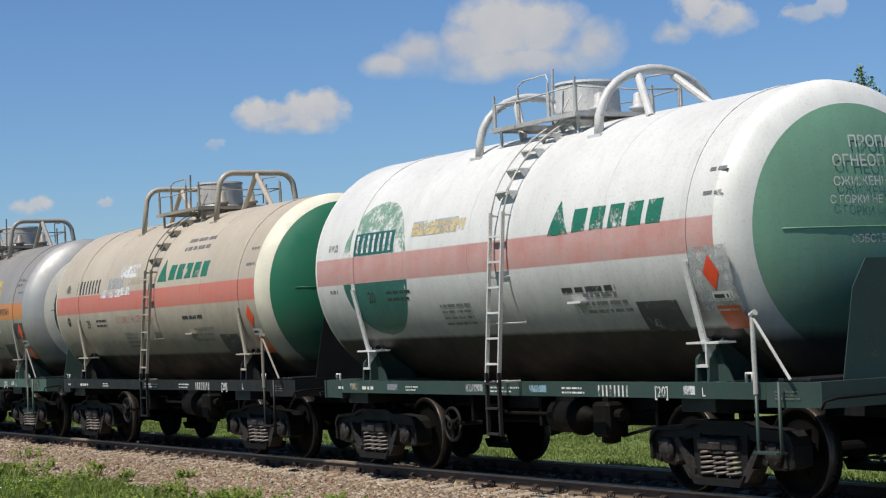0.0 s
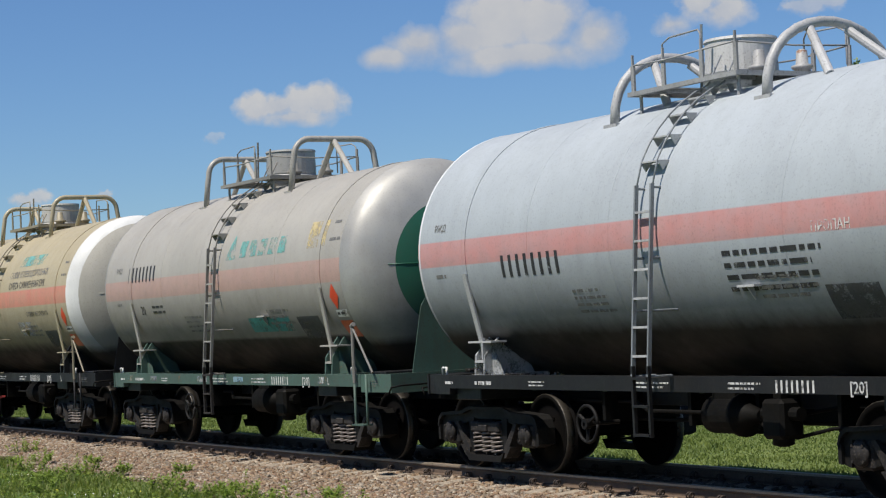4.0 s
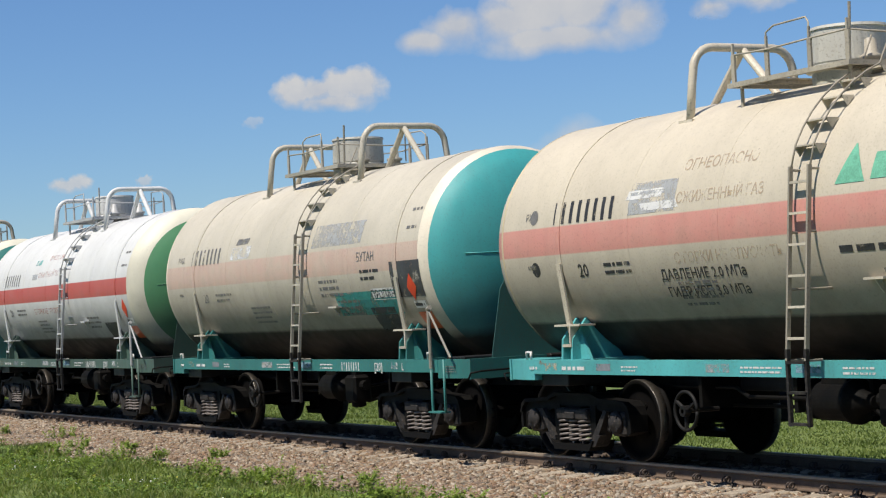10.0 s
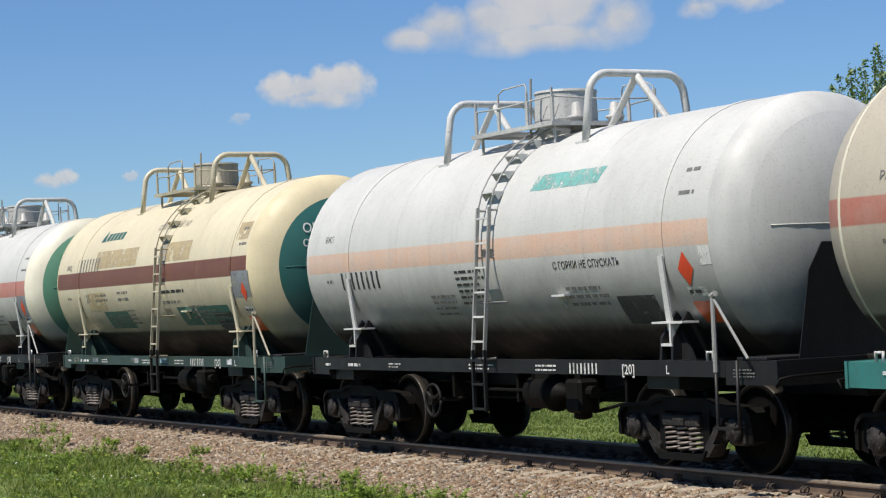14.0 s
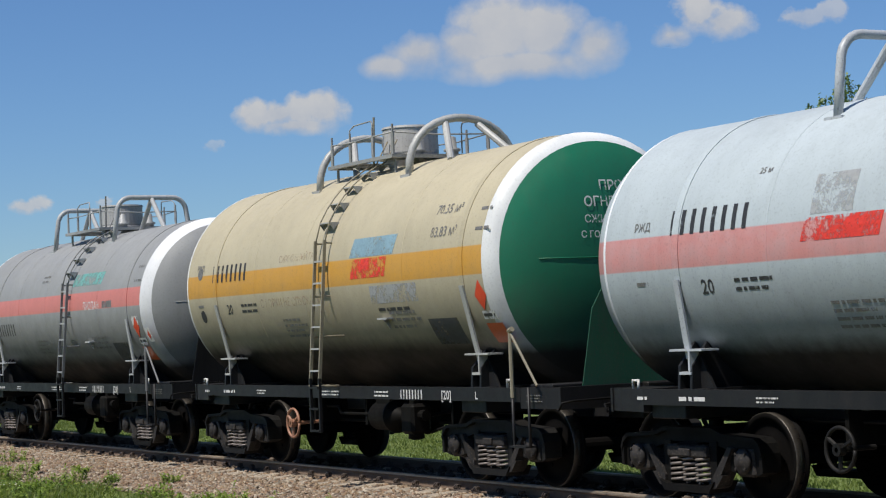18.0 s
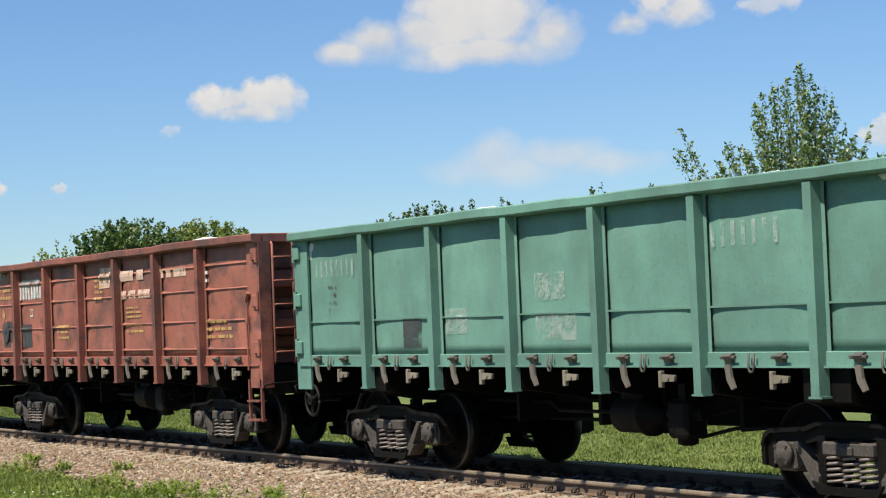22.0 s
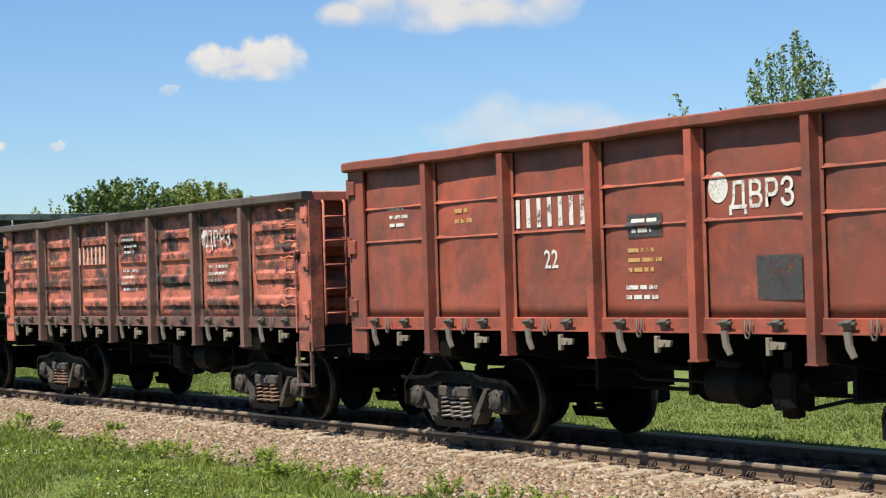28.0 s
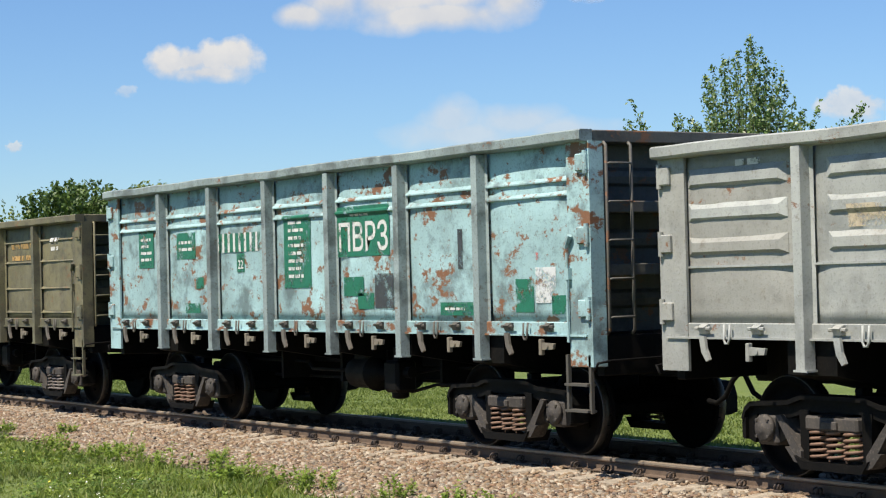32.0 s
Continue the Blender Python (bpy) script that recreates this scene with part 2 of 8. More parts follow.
FAINT_TEAL = plain("faint_teal_paint", (0.10, 0.33, 0.28), 0.55, 0, 0.25, 3.0, worn=0.22, cover=0.72)
FAINT_YELLOW = plain("faint_yellow_paint", (0.60, 0.47, 0.14), 0.55, 0, 0.2, 3.0, worn=0.2, cover=0.75)
PATCH_DEEP = plain("deep_green_paint", (0.02, 0.12, 0.10), 0.5, 0, 0.3, 3.0)
PATCH_YELLOW = plain("pale_yellow_paint", (0.68, 0.55, 0.28), 0.55, 0, 0.2, 3.0, worn=0.3, cover=0.88)
PATCH_RED = plain("fresh_red_paint", (0.80, 0.05, 0.03), 0.55, 0, 0.15, 3.0, worn=0.3, cover=1.0)
PATCH_BLUE = plain("light_blue_paint", (0.25, 0.40, 0.48), 0.55, 0, 0.2, 3.0, worn=0.14, cover=0.88)
PATCH_TAN = plain("tan_touch_up_paint", (0.50, 0.40, 0.23), 0.6, 0, 0.15, 3.0, worn=0.2, cover=0.85)
PATCH_SLATE = plain("slate_touch_up_paint", (0.24, 0.26, 0.28), 0.6, 0, 0.2, 3.0, worn=0.1, cover=0.9)
GHOST = plain("ghosted_pale_paint", (0.50, 0.60, 0.54), 0.6, 0, 0.2, worn=0.3, cover=0.5)
SOOT = plain("soot_stain", (0.045, 0.040, 0.040), 0.85, 0, 0.4, 2.0, worn=0.42, cover=0.85)
CREAM_INK = plain("cream_sign_paint", (0.68, 0.48, 0.38), 0.6, 0, 0.2, worn=0.10)
PATCH_RUST = plain("rusty_bare_patch", (0.125, 0.078, 0.048), 0.75, 0, 0.4, 5.0, worn=0.34, cover=0.9)
PATCH_CREAM = plain("cream_touch_up_paint", (0.56, 0.47, 0.33), 0.6, 0, 0.2, 4.0, worn=0.42, cover=0.8)
SACK = plain("white_woven_sack", (0.75, 0.76, 0.77), 0.7, 0, 0.1, 4.0, 0.5)

# ---- small builders ----


def box(bm, x0, x1, y0, y1, z0, z1, bevel=0.0):
    m = Matrix.Translation(((x0 + x1) / 2, (y0 + y1) / 2, (z0 + z1) / 2)) @ Matrix.Diagonal((abs(x1 - x0), abs(y1 - y0), abs(z1 - z0), 1))
    vs = bmesh.ops.create_cube(bm, size=1.0, matrix=m)["verts"]
    if bevel:
        es = list({e for v in vs for e in v.link_edges})
        bmesh.ops.bevel(bm, geom=es, offset=bevel, segments=1, affect="EDGES")
    return vs


def prism(bm, pts, axis, a, b):
    """An outline swept along an axis from a to b. pts: pairs in the other two axes, in order x, y, z."""
    def at(p, s):
        c = list(p)
        c.insert(axis, s)
        return bm.verts.new(c)
    lo = [at(p, a) for p in pts]
    hi = [at(p, b) for p in pts]
    n = len(pts)
    fs = [bm.faces.new(lo), bm.faces.new(hi)]
    for i in range(n):
        fs.append(bm.faces.new((lo[i], lo[(i + 1) % n], hi[(i + 1) % n], hi[i])))
    bmesh.ops.recalc_face_normals(bm, faces=fs)


def rod(bm, p, q, r, seg=8, r2=None):
    p, q = Vector(p), Vector(q)
    d = q - p
    m = Matrix.Translation((p + q) / 2) @ d.to_track_quat("Z", "Y").to_matrix().to_4x4()
    bmesh.ops.create_cone(bm, cap_ends=True, segments=seg, radius1=r, radius2=r if r2 is None else r2, depth=d.length, matrix=m)


def tube(bm, pts, r, seg=8):
    """A round bar through the points."""
    pts = [Vector(p) for p in pts]
    rings = []
    for i, p in enumerate(pts):
        d = (pts[min(i + 1, len(pts) - 1)] - pts[max(i - 1, 0)]).normalized()
        side = d.cross(Vector((0, 0, 1)) if abs(d.z) < 0.9 else Vector((1, 0, 0))).normalized()
        if rings:
            side = (last - d * last.dot(d)).normalized()
        up = d.cross(side)
        last = side
        rings.append([bm.verts.new(p + (side * math.cos(a) + up * math.sin(a)) * r) for a in (2 * math.pi * k / seg for k in range(seg))])
    fs = []
    for a, b in zip(rings, rings[1:]):
        for k in range(seg):
            fs.append(bm.faces.new((a[k], a[(k + 1) % seg], b[(k + 1) % seg], b[k])))
    fs += [bm.faces.new(rings[0]), bm.faces.new(rings[-1])]
    bmesh.ops.recalc_face_normals(bm, faces=fs)
    for f in fs[:-2]:
        f.smooth = True


def lathe(bm, prof, center, axis="y", seg=28, smooth=True, closed=False):
    """prof: pairs (radius, way along the axis)."""
    cx, cy, cz = center
    rings = []
    for r, s in prof:
        ring = []
        for k in range(seg):
            a = 2 * math.pi * k / seg
            u, v = r * math.cos(a), r * math.sin(a)
            p = {"x": (cx + s, cy + u, cz + v), "y": (cx + u, cy + s, cz + v), "z": (cx + u, cy + v, cz + s)}[axis]
            ring.append(bm.verts.new(p))
        rings.append(ring)
    fs = []
    for a, b in zip(rings, rings[1:] + (rings[:1] if closed else [])):
        for k in range(seg):
            fs.append(bm.faces.new((a[k], a[(k + 1) % seg], b[(k + 1) % seg], b[k])))
    for f in fs:
        f.smooth = smooth
    if not closed:
        fs += [bm.faces.new(rings[0]), bm.faces.new(rings[-1])]
    bmesh.ops.recalc_face_normals(bm, faces=fs)


CACHE = {}


def shape(key, build):
    """The mesh that build(bm) makes, built once for each key."""
    if key not in CACHE:
        bm = bmesh.new()
        build(bm)
        me = bpy.data.meshes.new(str(key[0]) if isinstance(key, tuple) else key)
        bm.to_mesh(me)
        bm.free()
        me.materials.append(None)
        CACHE[key] = me
    return CACHE[key]


def hang(name, me, material, parent, m=None, label=""):
    """A part: an object on a shared mesh, with its own material."""
    ob = new(name, me)
    ob.parent = parent
    if m is not None:
        ob.matrix_basis = m
    ob.material_slots[0].link = "OBJECT"
    ob.material_slots[0].material = material
    if label:
        tagged(ob, label=label)
    return ob


def part(name, key, build, material, parent, m=None, label=""):
    return hang(name, shape(key, build), material, parent, m, label)


def from_lists(name, verts, faces, material, parent=None, smooth=False):
    me = bpy.data.meshes.new(name)
    me.from_pydata(verts, [], faces)
    me.materials.append(material)
    if smooth:
        me.polygons.foreach_set("use_smooth", [True] * len(me.polygons))
    ob = new(name, me)
    ob.parent = parent
    return ob


# ---- bogies ----


def wheelset_mesh(bm):
    for s in (-1, 1):
        lathe(bm, [(0.10, s * 0.86), (0.12, s * 0.84), (0.30, s * 0.80), (0.40, s * 0.795), (0.415, s * 0.845), (0.465, s * 0.85), (0.475, s * 0.83), (0.48, s * 0.735), (0.505, s * 0.722), (0.505, s * 0.70), (0.49, s * 0.69), (0.40, s * 0.70), (0.28, s * 0.74), (0.12, s * 0.72), (0.10, s * 0.70)], (0, 0, 0), "y", 26)
        rod(bm, (0, s * 0.84, 0), (0, s * 1.12, 0), 0.075, 12)
        for k in range(4):
            a = k * math.pi / 2 + 0.4
            rod(bm, (0.22 * math.cos(a), s * 0.80, 0.22 * math.sin(a)), (0.22 * math.cos(a), s * 0.832, 0.22 * math.sin(a)), 0.03, 6)
    rod(bm, (0, -0.72, 0), (0, 0.72, 0), 0.082, 12)


def rim_mesh(bm):
    lathe(bm, [(0.470, -0.847), (0.4785, -0.836), (0.4805, -0.742), (0.468, -0.742), (0.462, -0.80)], (0, 0, 0), "y", 32, True, True)


def side_frame_mesh(bm):
    """Cast side frame: a deep top member with a rim, wide pedestals over the axle boxes and the columns of the spring window."""
    crest = [(-1.24, 0.56), (-1.20, 0.66), (-1.12, 0.715), (-0.60, 0.745), (-0.42, 0.80)]
    crest += [(-x, z) for x, z in reversed(crest)]
    foot = [(1.24, 0.37), (1.10, 0.33), (1.07, 0.60), (0.79, 0.60), (0.76, 0.35), (0.68, 0.37), (0.66, 0.57), (0.50, 0.61), (0.40, 0.645)]
    foot += [(-x, z) for x, z in reversed(foot)]
    prism(bm, crest + foot, 1, -0.085, 0.11)
    prism(bm, crest + [(x * 0.985, z - 0.042) for x, z in reversed(crest)], 1, -0.135, -0.08)
    for s in (-1, 1):
        prism(bm, [(s * 0.34, 0.66), (s * 0.47, 0.66), (s * 0.45, 0.20), (s * 0.35, 0.20)], 1, -0.10, 0.10)
        prism(bm, [(s * 1.24, 0.56), (s * 1.19, 0.56), (s * 1.19, 0.36), (s * 1.24, 0.37)], 1, -0.125, -0.08)
    prism(bm, [(-0.48, 0.25), (-0.39, 0.13), (0.39, 0.13), (0.48, 0.25), (0.36, 0.205), (-0.36, 0.205)], 1, -0.17, 0.15)


def strut_mesh(bm):
    prism(bm, [(0.76, 0.60), (0.69, 0.61), (0.42, 0.29), (0.42, 0.17), (0.48, 0.20)], 1, -0.135, 0.06)
    prism(bm, [(0.40, 0.17), (0.56, 0.32), (0.62, 0.32), (0.50, 0.19)], 1, -0.150, -0.05)


def wedge_mesh(bm):
    box(bm, -0.34, 0.34, -0.16, 0.12, 0.485, 0.62, 0.02)
    box(bm, -0.10, 0.10, -0.19, -0.15, 0.50, 0.58, 0.01)


def axle_box_mesh(bm):
    box(bm, -0.145, 0.145, -0.10, 0.12, -0.16, 0.13, 0.03)
    lathe(bm, [(0.128, -0.10), (0.128, -0.135), (0.105, -0.155), (0.06, -0.158), (0.05, -0.168), (0.01, -0.17)], (0, 0, 0), "y", 16)
    for a in range(4):
        b = a * math.pi / 2 + math.pi / 4
        rod(bm, (0.105 * math.cos(b), -0.13, 0.105 * math.sin(b)), (0.105 * math.cos(b), -0.165, 0.105 * math.sin(b)), 0.016, 6)


def spring_mesh(bm):
    pts = []
    turns, n = 5.0, 45
    for i in range(n + 1):
        a = 2 * math.pi * turns * i / n
        pts.append((0.104 * math.cos(a), 0.088 * math.sin(a), 0.27 * i / n))
    tube(bm, pts, 0.0155, 5)


def bolster_mesh(bm):
    box(bm, -0.20, 0.20, -1.18, 1.18, 0.47, 0.64, 0.03)
    box(bm, -0.17, 0.17, -0.6, 0.6, 0.62, 0.80, 0.03)
    for s in (-1, 1):
        box(bm, -0.05, 0.05, s * 0.70, s * 0.84, 0.63, 0.86, 0.01)


def brake_beam_mesh(bm):
    for s in (-1, 1):
        rod(bm, (s * 0.36, -0.8, 0.42), (s * 0.36, 0.8, 0.42), 0.035, 8)
        for y in (-1, 1):
            box(bm, s * 0.36, s * 0.44, y * 0.74, y * 0.84, 0.34, 0.62, 0.015)
    rod(bm, (-0.36, -0.1, 0.42), (0.36, 0.1, 0.34), 0.03, 8)


WHEELSETS = []
DUSTY = paint("dusty_worn_steel", (0.022, 0.020, 0.019), 0.65, 0.6, 0.0, (0.085, 0.07, 0.058), spec=0.25)


DUST_PALE = paint("pale_dusty_steel", (0.062, 0.056, 0.051), 0.7, 0.5, 0.0, (0.16, 0.135, 0.11), spec=0.25)


def bogie(parent, x, wagon_x, casting, springs, dusty=False):
    """dusty: struts, wedges and axle boxes pale with dust."""
    worn = DUST_PALE if dusty else DUSTY
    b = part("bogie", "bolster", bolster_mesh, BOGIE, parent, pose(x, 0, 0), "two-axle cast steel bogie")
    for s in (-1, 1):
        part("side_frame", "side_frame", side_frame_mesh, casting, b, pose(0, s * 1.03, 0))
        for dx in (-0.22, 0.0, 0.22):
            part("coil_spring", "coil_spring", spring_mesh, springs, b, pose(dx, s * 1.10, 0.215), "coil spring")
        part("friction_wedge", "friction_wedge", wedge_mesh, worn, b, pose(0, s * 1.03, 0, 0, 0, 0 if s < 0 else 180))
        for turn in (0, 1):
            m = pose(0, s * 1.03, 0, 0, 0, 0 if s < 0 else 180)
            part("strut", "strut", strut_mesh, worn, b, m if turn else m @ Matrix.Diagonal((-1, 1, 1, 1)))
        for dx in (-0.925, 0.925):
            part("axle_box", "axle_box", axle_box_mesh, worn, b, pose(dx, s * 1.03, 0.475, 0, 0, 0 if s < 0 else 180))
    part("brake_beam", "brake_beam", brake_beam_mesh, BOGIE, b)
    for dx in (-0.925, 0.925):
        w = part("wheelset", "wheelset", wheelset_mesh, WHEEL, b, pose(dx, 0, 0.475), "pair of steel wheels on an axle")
        WHEELSETS.append((w, dx, wagon_x + x))
        for turn in (0, 180):
            part("wheel_rim", "wheel_rim", rim_mesh, TREAD, b, pose(dx, 0, 0.475, 0, 0, turn), "worn bright wheel rim")


def coupler_mesh(bm):
    """Reaches in +x from the end beam at 0."""
    box(bm, -0.25, 0.30, -0.11, 0.11, -0.12, 0.12, 0.02)
    box(bm, 0.26, 0.46, -0.20, 0.13, -0.15, 0.15, 0.03)
    prism(bm, [(0.40, -0.20), (0.56, -0.24), (0.58, -0.13), (0.46, -0.06)], 2, -0.14, 0.14)
    prism(bm, [(0.40, 0.13), (0.60, 0.17), (0.62, 0.08), (0.46, 0.02)], 2, -0.14, 0.14)
    box(bm, -0.12, 0.02, -0.24, 0.24, -0.19, 0.19, 0.02)


def hose_mesh(bm):
    tube(bm, [(0, 0, 0), (0.12, 0, 0.02), (0.26, 0, -0.08), (0.38, 0, -0.25), (0.50, 0.02, -0.32), (0.62, 0.03, -0.30)], 0.028, 8)


def release_lever_mesh(bm):
    tube(bm, [(0, -1.45, -0.10), (0.06, -1.45, -0.02), (0.06, -1.30, 0.0), (0.06, -0.3, 0.02), (0.06, -0.22, 0.12)], 0.014, 6)


def reservoir_mesh(bm):
    lathe(bm, [(0.05, -0.62), (0.17, -0.58), (0.21, -0.50), (0.21, 0.50), (0.17, 0.58), (0.05, 0.62)], (0, 0, 0), "x", 20)
    for x in (-0.35, 0.35):
        box(bm, x - 0.03, x + 0.03, -0.22, 0.22, 0.05, 0.36)


def cylinder_mesh(bm):
    lathe(bm, [(0.10, -0.42), (0.20, -0.38), (0.20, 0.10), (0.23, 0.10), (0.23, 0.16), (0.12, 0.22), (0.06, 0.40)], (0, 0, 0), "x", 20)
    box(bm, -0.3, 0.1, -0.1, 0.1, 0.1, 0.36)


def valve_mesh(bm):
    box(bm, -0.17, 0.17, -0.15, 0.15, -0.20, 0.20, 0.04)
    lathe(bm, [(0.11, -0.12), (0.11, -0.26), (0.05, -0.28)], (0.0, 0, 0.0), "z", 14)
    rod(bm, (-0.28, 0, 0.05), (0.3, 0, 0.05), 0.07, 10)
    box(bm, -0.06, 0.06, -0.06, 0.06, 0.18, 0.36)


def pull_rod_mesh(bm):
    rod(bm, (-2.9, -0.35, -0.02), (2.9, -0.20, 0.0), 0.022, 6)


def lever_mesh(bm):
    box(bm, -0.5, -0.1, -0.42, 0.34, -0.03, 0.03)


def air_pipe_mesh(bm):
    tube(bm, [(-4.6, -0.55, 0.2), (-1.5, -0.55, 0.2), (-1.0, -0.75, 0.12), (1.6, -0.75, 0.12), (2.1, -0.5, 0.2), (4.9, -0.5, 0.2)], 0.024, 6)


def branch_pipe_mesh(bm):
    tube(bm, [(0.9, -0.75, 0.12), (1.2, -0.8, -0.02), (1.7, -0.8, -0.1), (2.2, -0.75, 0.0), (3.0, -0.7, 0.03)], 0.022, 6)


def pipe_hanger_mesh(bm):
    box(bm, -0.03, 0.03, -0.75, 0.3, -0.03, 0.40)


def handwheel_mesh(bm):
    tube(bm, [(0.205 * math.cos(a), 0, 0.205 * math.sin(a)) for a in (2 * math.pi * k / 24 for k in range(25))], 0.020, 8)
    for k in range(3):
        a = 2 * math.pi * k / 3 + 0.5
        box_pts = [(0.0, 0.0), (0.20 * math.cos(a), 0.20 * math.sin(a))]
        rod(bm, (0, 0.0, 0), (box_pts[1][0], 0.0, box_pts[1][1]), 0.022, 6)
    rod(bm, (0, -0.05, 0), (0, 0.42, 0), 0.025, 8)
    rod(bm, (0, -0.05, 0), (0, 0.03, 0), 0.06, 10)


def running_gear(w, wagon_x, base, end_minus, end_plus, casting, springs, wheel_material, dusty=False, valve_first=False):
    """Bogies, couplers, hoses and brake gear under a wagon frame."""
    for s in (-1, 1):
        bogie(w, s * base / 2, wagon_x, casting, springs, dusty)
    for s, e in ((1, end_plus), (-1, end_minus)):
        turn = 0 if s > 0 else 180
        part("coupler", "coupler", coupler_mesh, BOGIE_GREY, w, pose(e, 0, 1.04, 0, 0, turn), "automatic coupler head")
        part("brake_hose", "brake_hose", hose_mesh, BOGIE, w, pose(e, s * 0.32, 0.92, 0, 0, turn), "black rubber brake hose")
        part("uncoupling_lever", "uncoupling_lever", release_lever_mesh, BOGIE, w, pose(e, 0, 1.06, 0, 0, turn) if s > 0 else pose(e, 0, 1.06) @ Matrix.Diagonal((-1, 1, 1, 1)))
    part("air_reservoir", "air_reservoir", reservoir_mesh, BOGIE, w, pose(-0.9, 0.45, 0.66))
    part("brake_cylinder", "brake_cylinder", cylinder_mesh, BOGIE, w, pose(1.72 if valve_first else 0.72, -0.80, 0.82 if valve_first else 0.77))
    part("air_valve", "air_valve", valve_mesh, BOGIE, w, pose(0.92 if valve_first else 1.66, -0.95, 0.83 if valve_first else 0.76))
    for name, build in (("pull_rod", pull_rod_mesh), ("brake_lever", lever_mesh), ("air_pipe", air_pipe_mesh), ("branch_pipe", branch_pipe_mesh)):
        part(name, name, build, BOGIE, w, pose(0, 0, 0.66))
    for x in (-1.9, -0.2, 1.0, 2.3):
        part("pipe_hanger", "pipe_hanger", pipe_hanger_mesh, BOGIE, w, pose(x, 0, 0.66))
    if wheel_material:
        part("brake_handwheel", "brake_handwheel", handwheel_mesh, wheel_material, w, pose(-1.22, -1.42, 0.67), "spoked hand brake wheel")


# ---- writing and painted marks ----
# A mark is drawn flat as (u to the right, v up) and then laid on its surface by a function of u, v and lift.


def text_flat(body, height):
    key = ("text", body)
    if key not in CACHE:
        cu = bpy.data.curves.new("letters", "FONT")
        cu.body = body
        cu.resolution_u = 2
        cu.align_x = "CENTER"
        cu.offset = 0.012
        ob = new("letters", cu)
        me = bpy.data.meshes.new_from_object(ob)
        bpy.data.objects.remove(ob)
        vs = [v.co.copy() for v in me.vertices]
        fs = [tuple(p.vertices) for p in me.polygons]
        top = max(v.y for v in vs)
        CACHE[key] = ([(v.x / top, v.y / top) for v in vs], fs)
    vs, fs = CACHE[key]
    return [(u * height, v * height - height / 2) for u, v in vs], fs


def quads_flat(rects, step=0.12):
    """Rectangles (u0, u1, v0, v1, slant), cut into strips so that they can follow a curve."""
    vs, fs = [], []
    for u0, u1, v0, v1, sl in rects:
        n = max(1, int(math.ceil((v1 - v0) / step)))
        base = len(vs)
        for i in range(n + 1):
            v = v0 + (v1 - v0) * i / n
            sh = sl * (v - (v0 + v1) / 2)
            vs += [(u0 + sh, v), (u1 + sh, v)]
        fs += [(base + 2 * i, base + 2 * i + 1, base + 2 * i + 3, base + 2 * i + 2) for i in range(n)]
    return vs, fs


def disc_flat(r, n=32, rings=6):
    vs, fs = [(0.0, 0.0)], []
    for j in range(1, rings + 1):
        for k in range(n):
            a = 2 * math.pi * k / n
            vs.append((r * j / rings * math.cos(a), r * j / rings * math.sin(a)))
    for k in range(n):
        fs.append((0, 1 + k, 1 + (k + 1) % n))
    for j in range(rings - 1):
        for k in range(n):
            a, b = 1 + j * n, 1 + (j + 1) * n
            fs.append((a + k, b + k, b + (k + 1) % n, a + (k + 1) % n))
    return vs, fs


def part_disc_flat(r, cut):
    """The piece of a disc above (cut > 0) or below (cut < 0) a level line."""
    n = 14
    rows = [cut + (math.copysign(r, cut) - cut) * i / n for i in range(n + 1)]
    vs, fs = [], []
    for v in rows:
        half = math.sqrt(max(0.0, r * r - v * v)) + 0.002
        vs += [(-half, v), (half, v)]
    for i in range(n):
        q = (2 * i, 2 * i + 1, 2 * i + 3, 2 * i + 2)
        fs.append(q if cut > 0 else q[::-1])
    return vs, fs


def number_flats(h, digits=8, cut=0.12):
    """Digit-sized bars."""
    w, step = h * 0.25, h * 0.66
    return [quads_flat([((i - digits / 2) * step, (i - digits / 2) * step + w, -h / 2, h / 2, 0.0)], cut) for i in range(digits)]


def line_rects(w, h, n, rng):
    """Lines of writing too small to read: broken bars."""
    rects = []
    pitch = h / n
    for i in range(n):
        v = h / 2 - (i + 0.5) * pitch
        u, end = -w / 2, w / 2 - rng.random() * w * 0.3
        while u < end:
            b = min(end, u + pitch * (0.5 + 1.8 * rng.random()))
            rects.append((u, b, v - pitch * 0.21, v + pitch * 0.21, 0.0))
            u = b + pitch * 0.35
    return rects


def emblem_flats(h, w):
    """The owner's mark as plain shapes: a triangle and five slanting blocks."""
    vs = []
    for i in range(7):
        half = 0.09 * w * (1 - i / 6.3)
        v = -h * 0.42 + 1.15 * h * i / 6
        vs += [(-w / 2 + 0.09 * w - half, v), (-w / 2 + 0.09 * w + half, v)]
    flats = [(vs, [(2 * i, 2 * i + 1, 2 * i + 3, 2 * i + 2) for i in range(6)])]
    bw = 0.76 * w / 5
    for i in range(5):
        u = -w / 2 + 0.22 * w + i * bw
        flats.append(quads_flat([(u, u + 0.74 * bw, -h * 0.38, h * 0.38, 0.12)]))
    return flats


def diamond_flat(r):
    n = 6
    vs, fs = [(0.0, -r)], []
    for i in range(1, 2 * n):
        v = -r + r * i / n
        half = 0.72 * (r - abs(v))
        vs += [(-half, v), (half, v)]
    vs.append((0.0, r))
    fs.append((0, 2, 1))
    for i in range(2 * n - 2):
        a = 1 + 2 * i
        fs.append((a, a + 1, a + 3, a + 2))
    fs.append((len(vs) - 3, len(vs) - 2, len(vs) - 1))
    return vs, fs


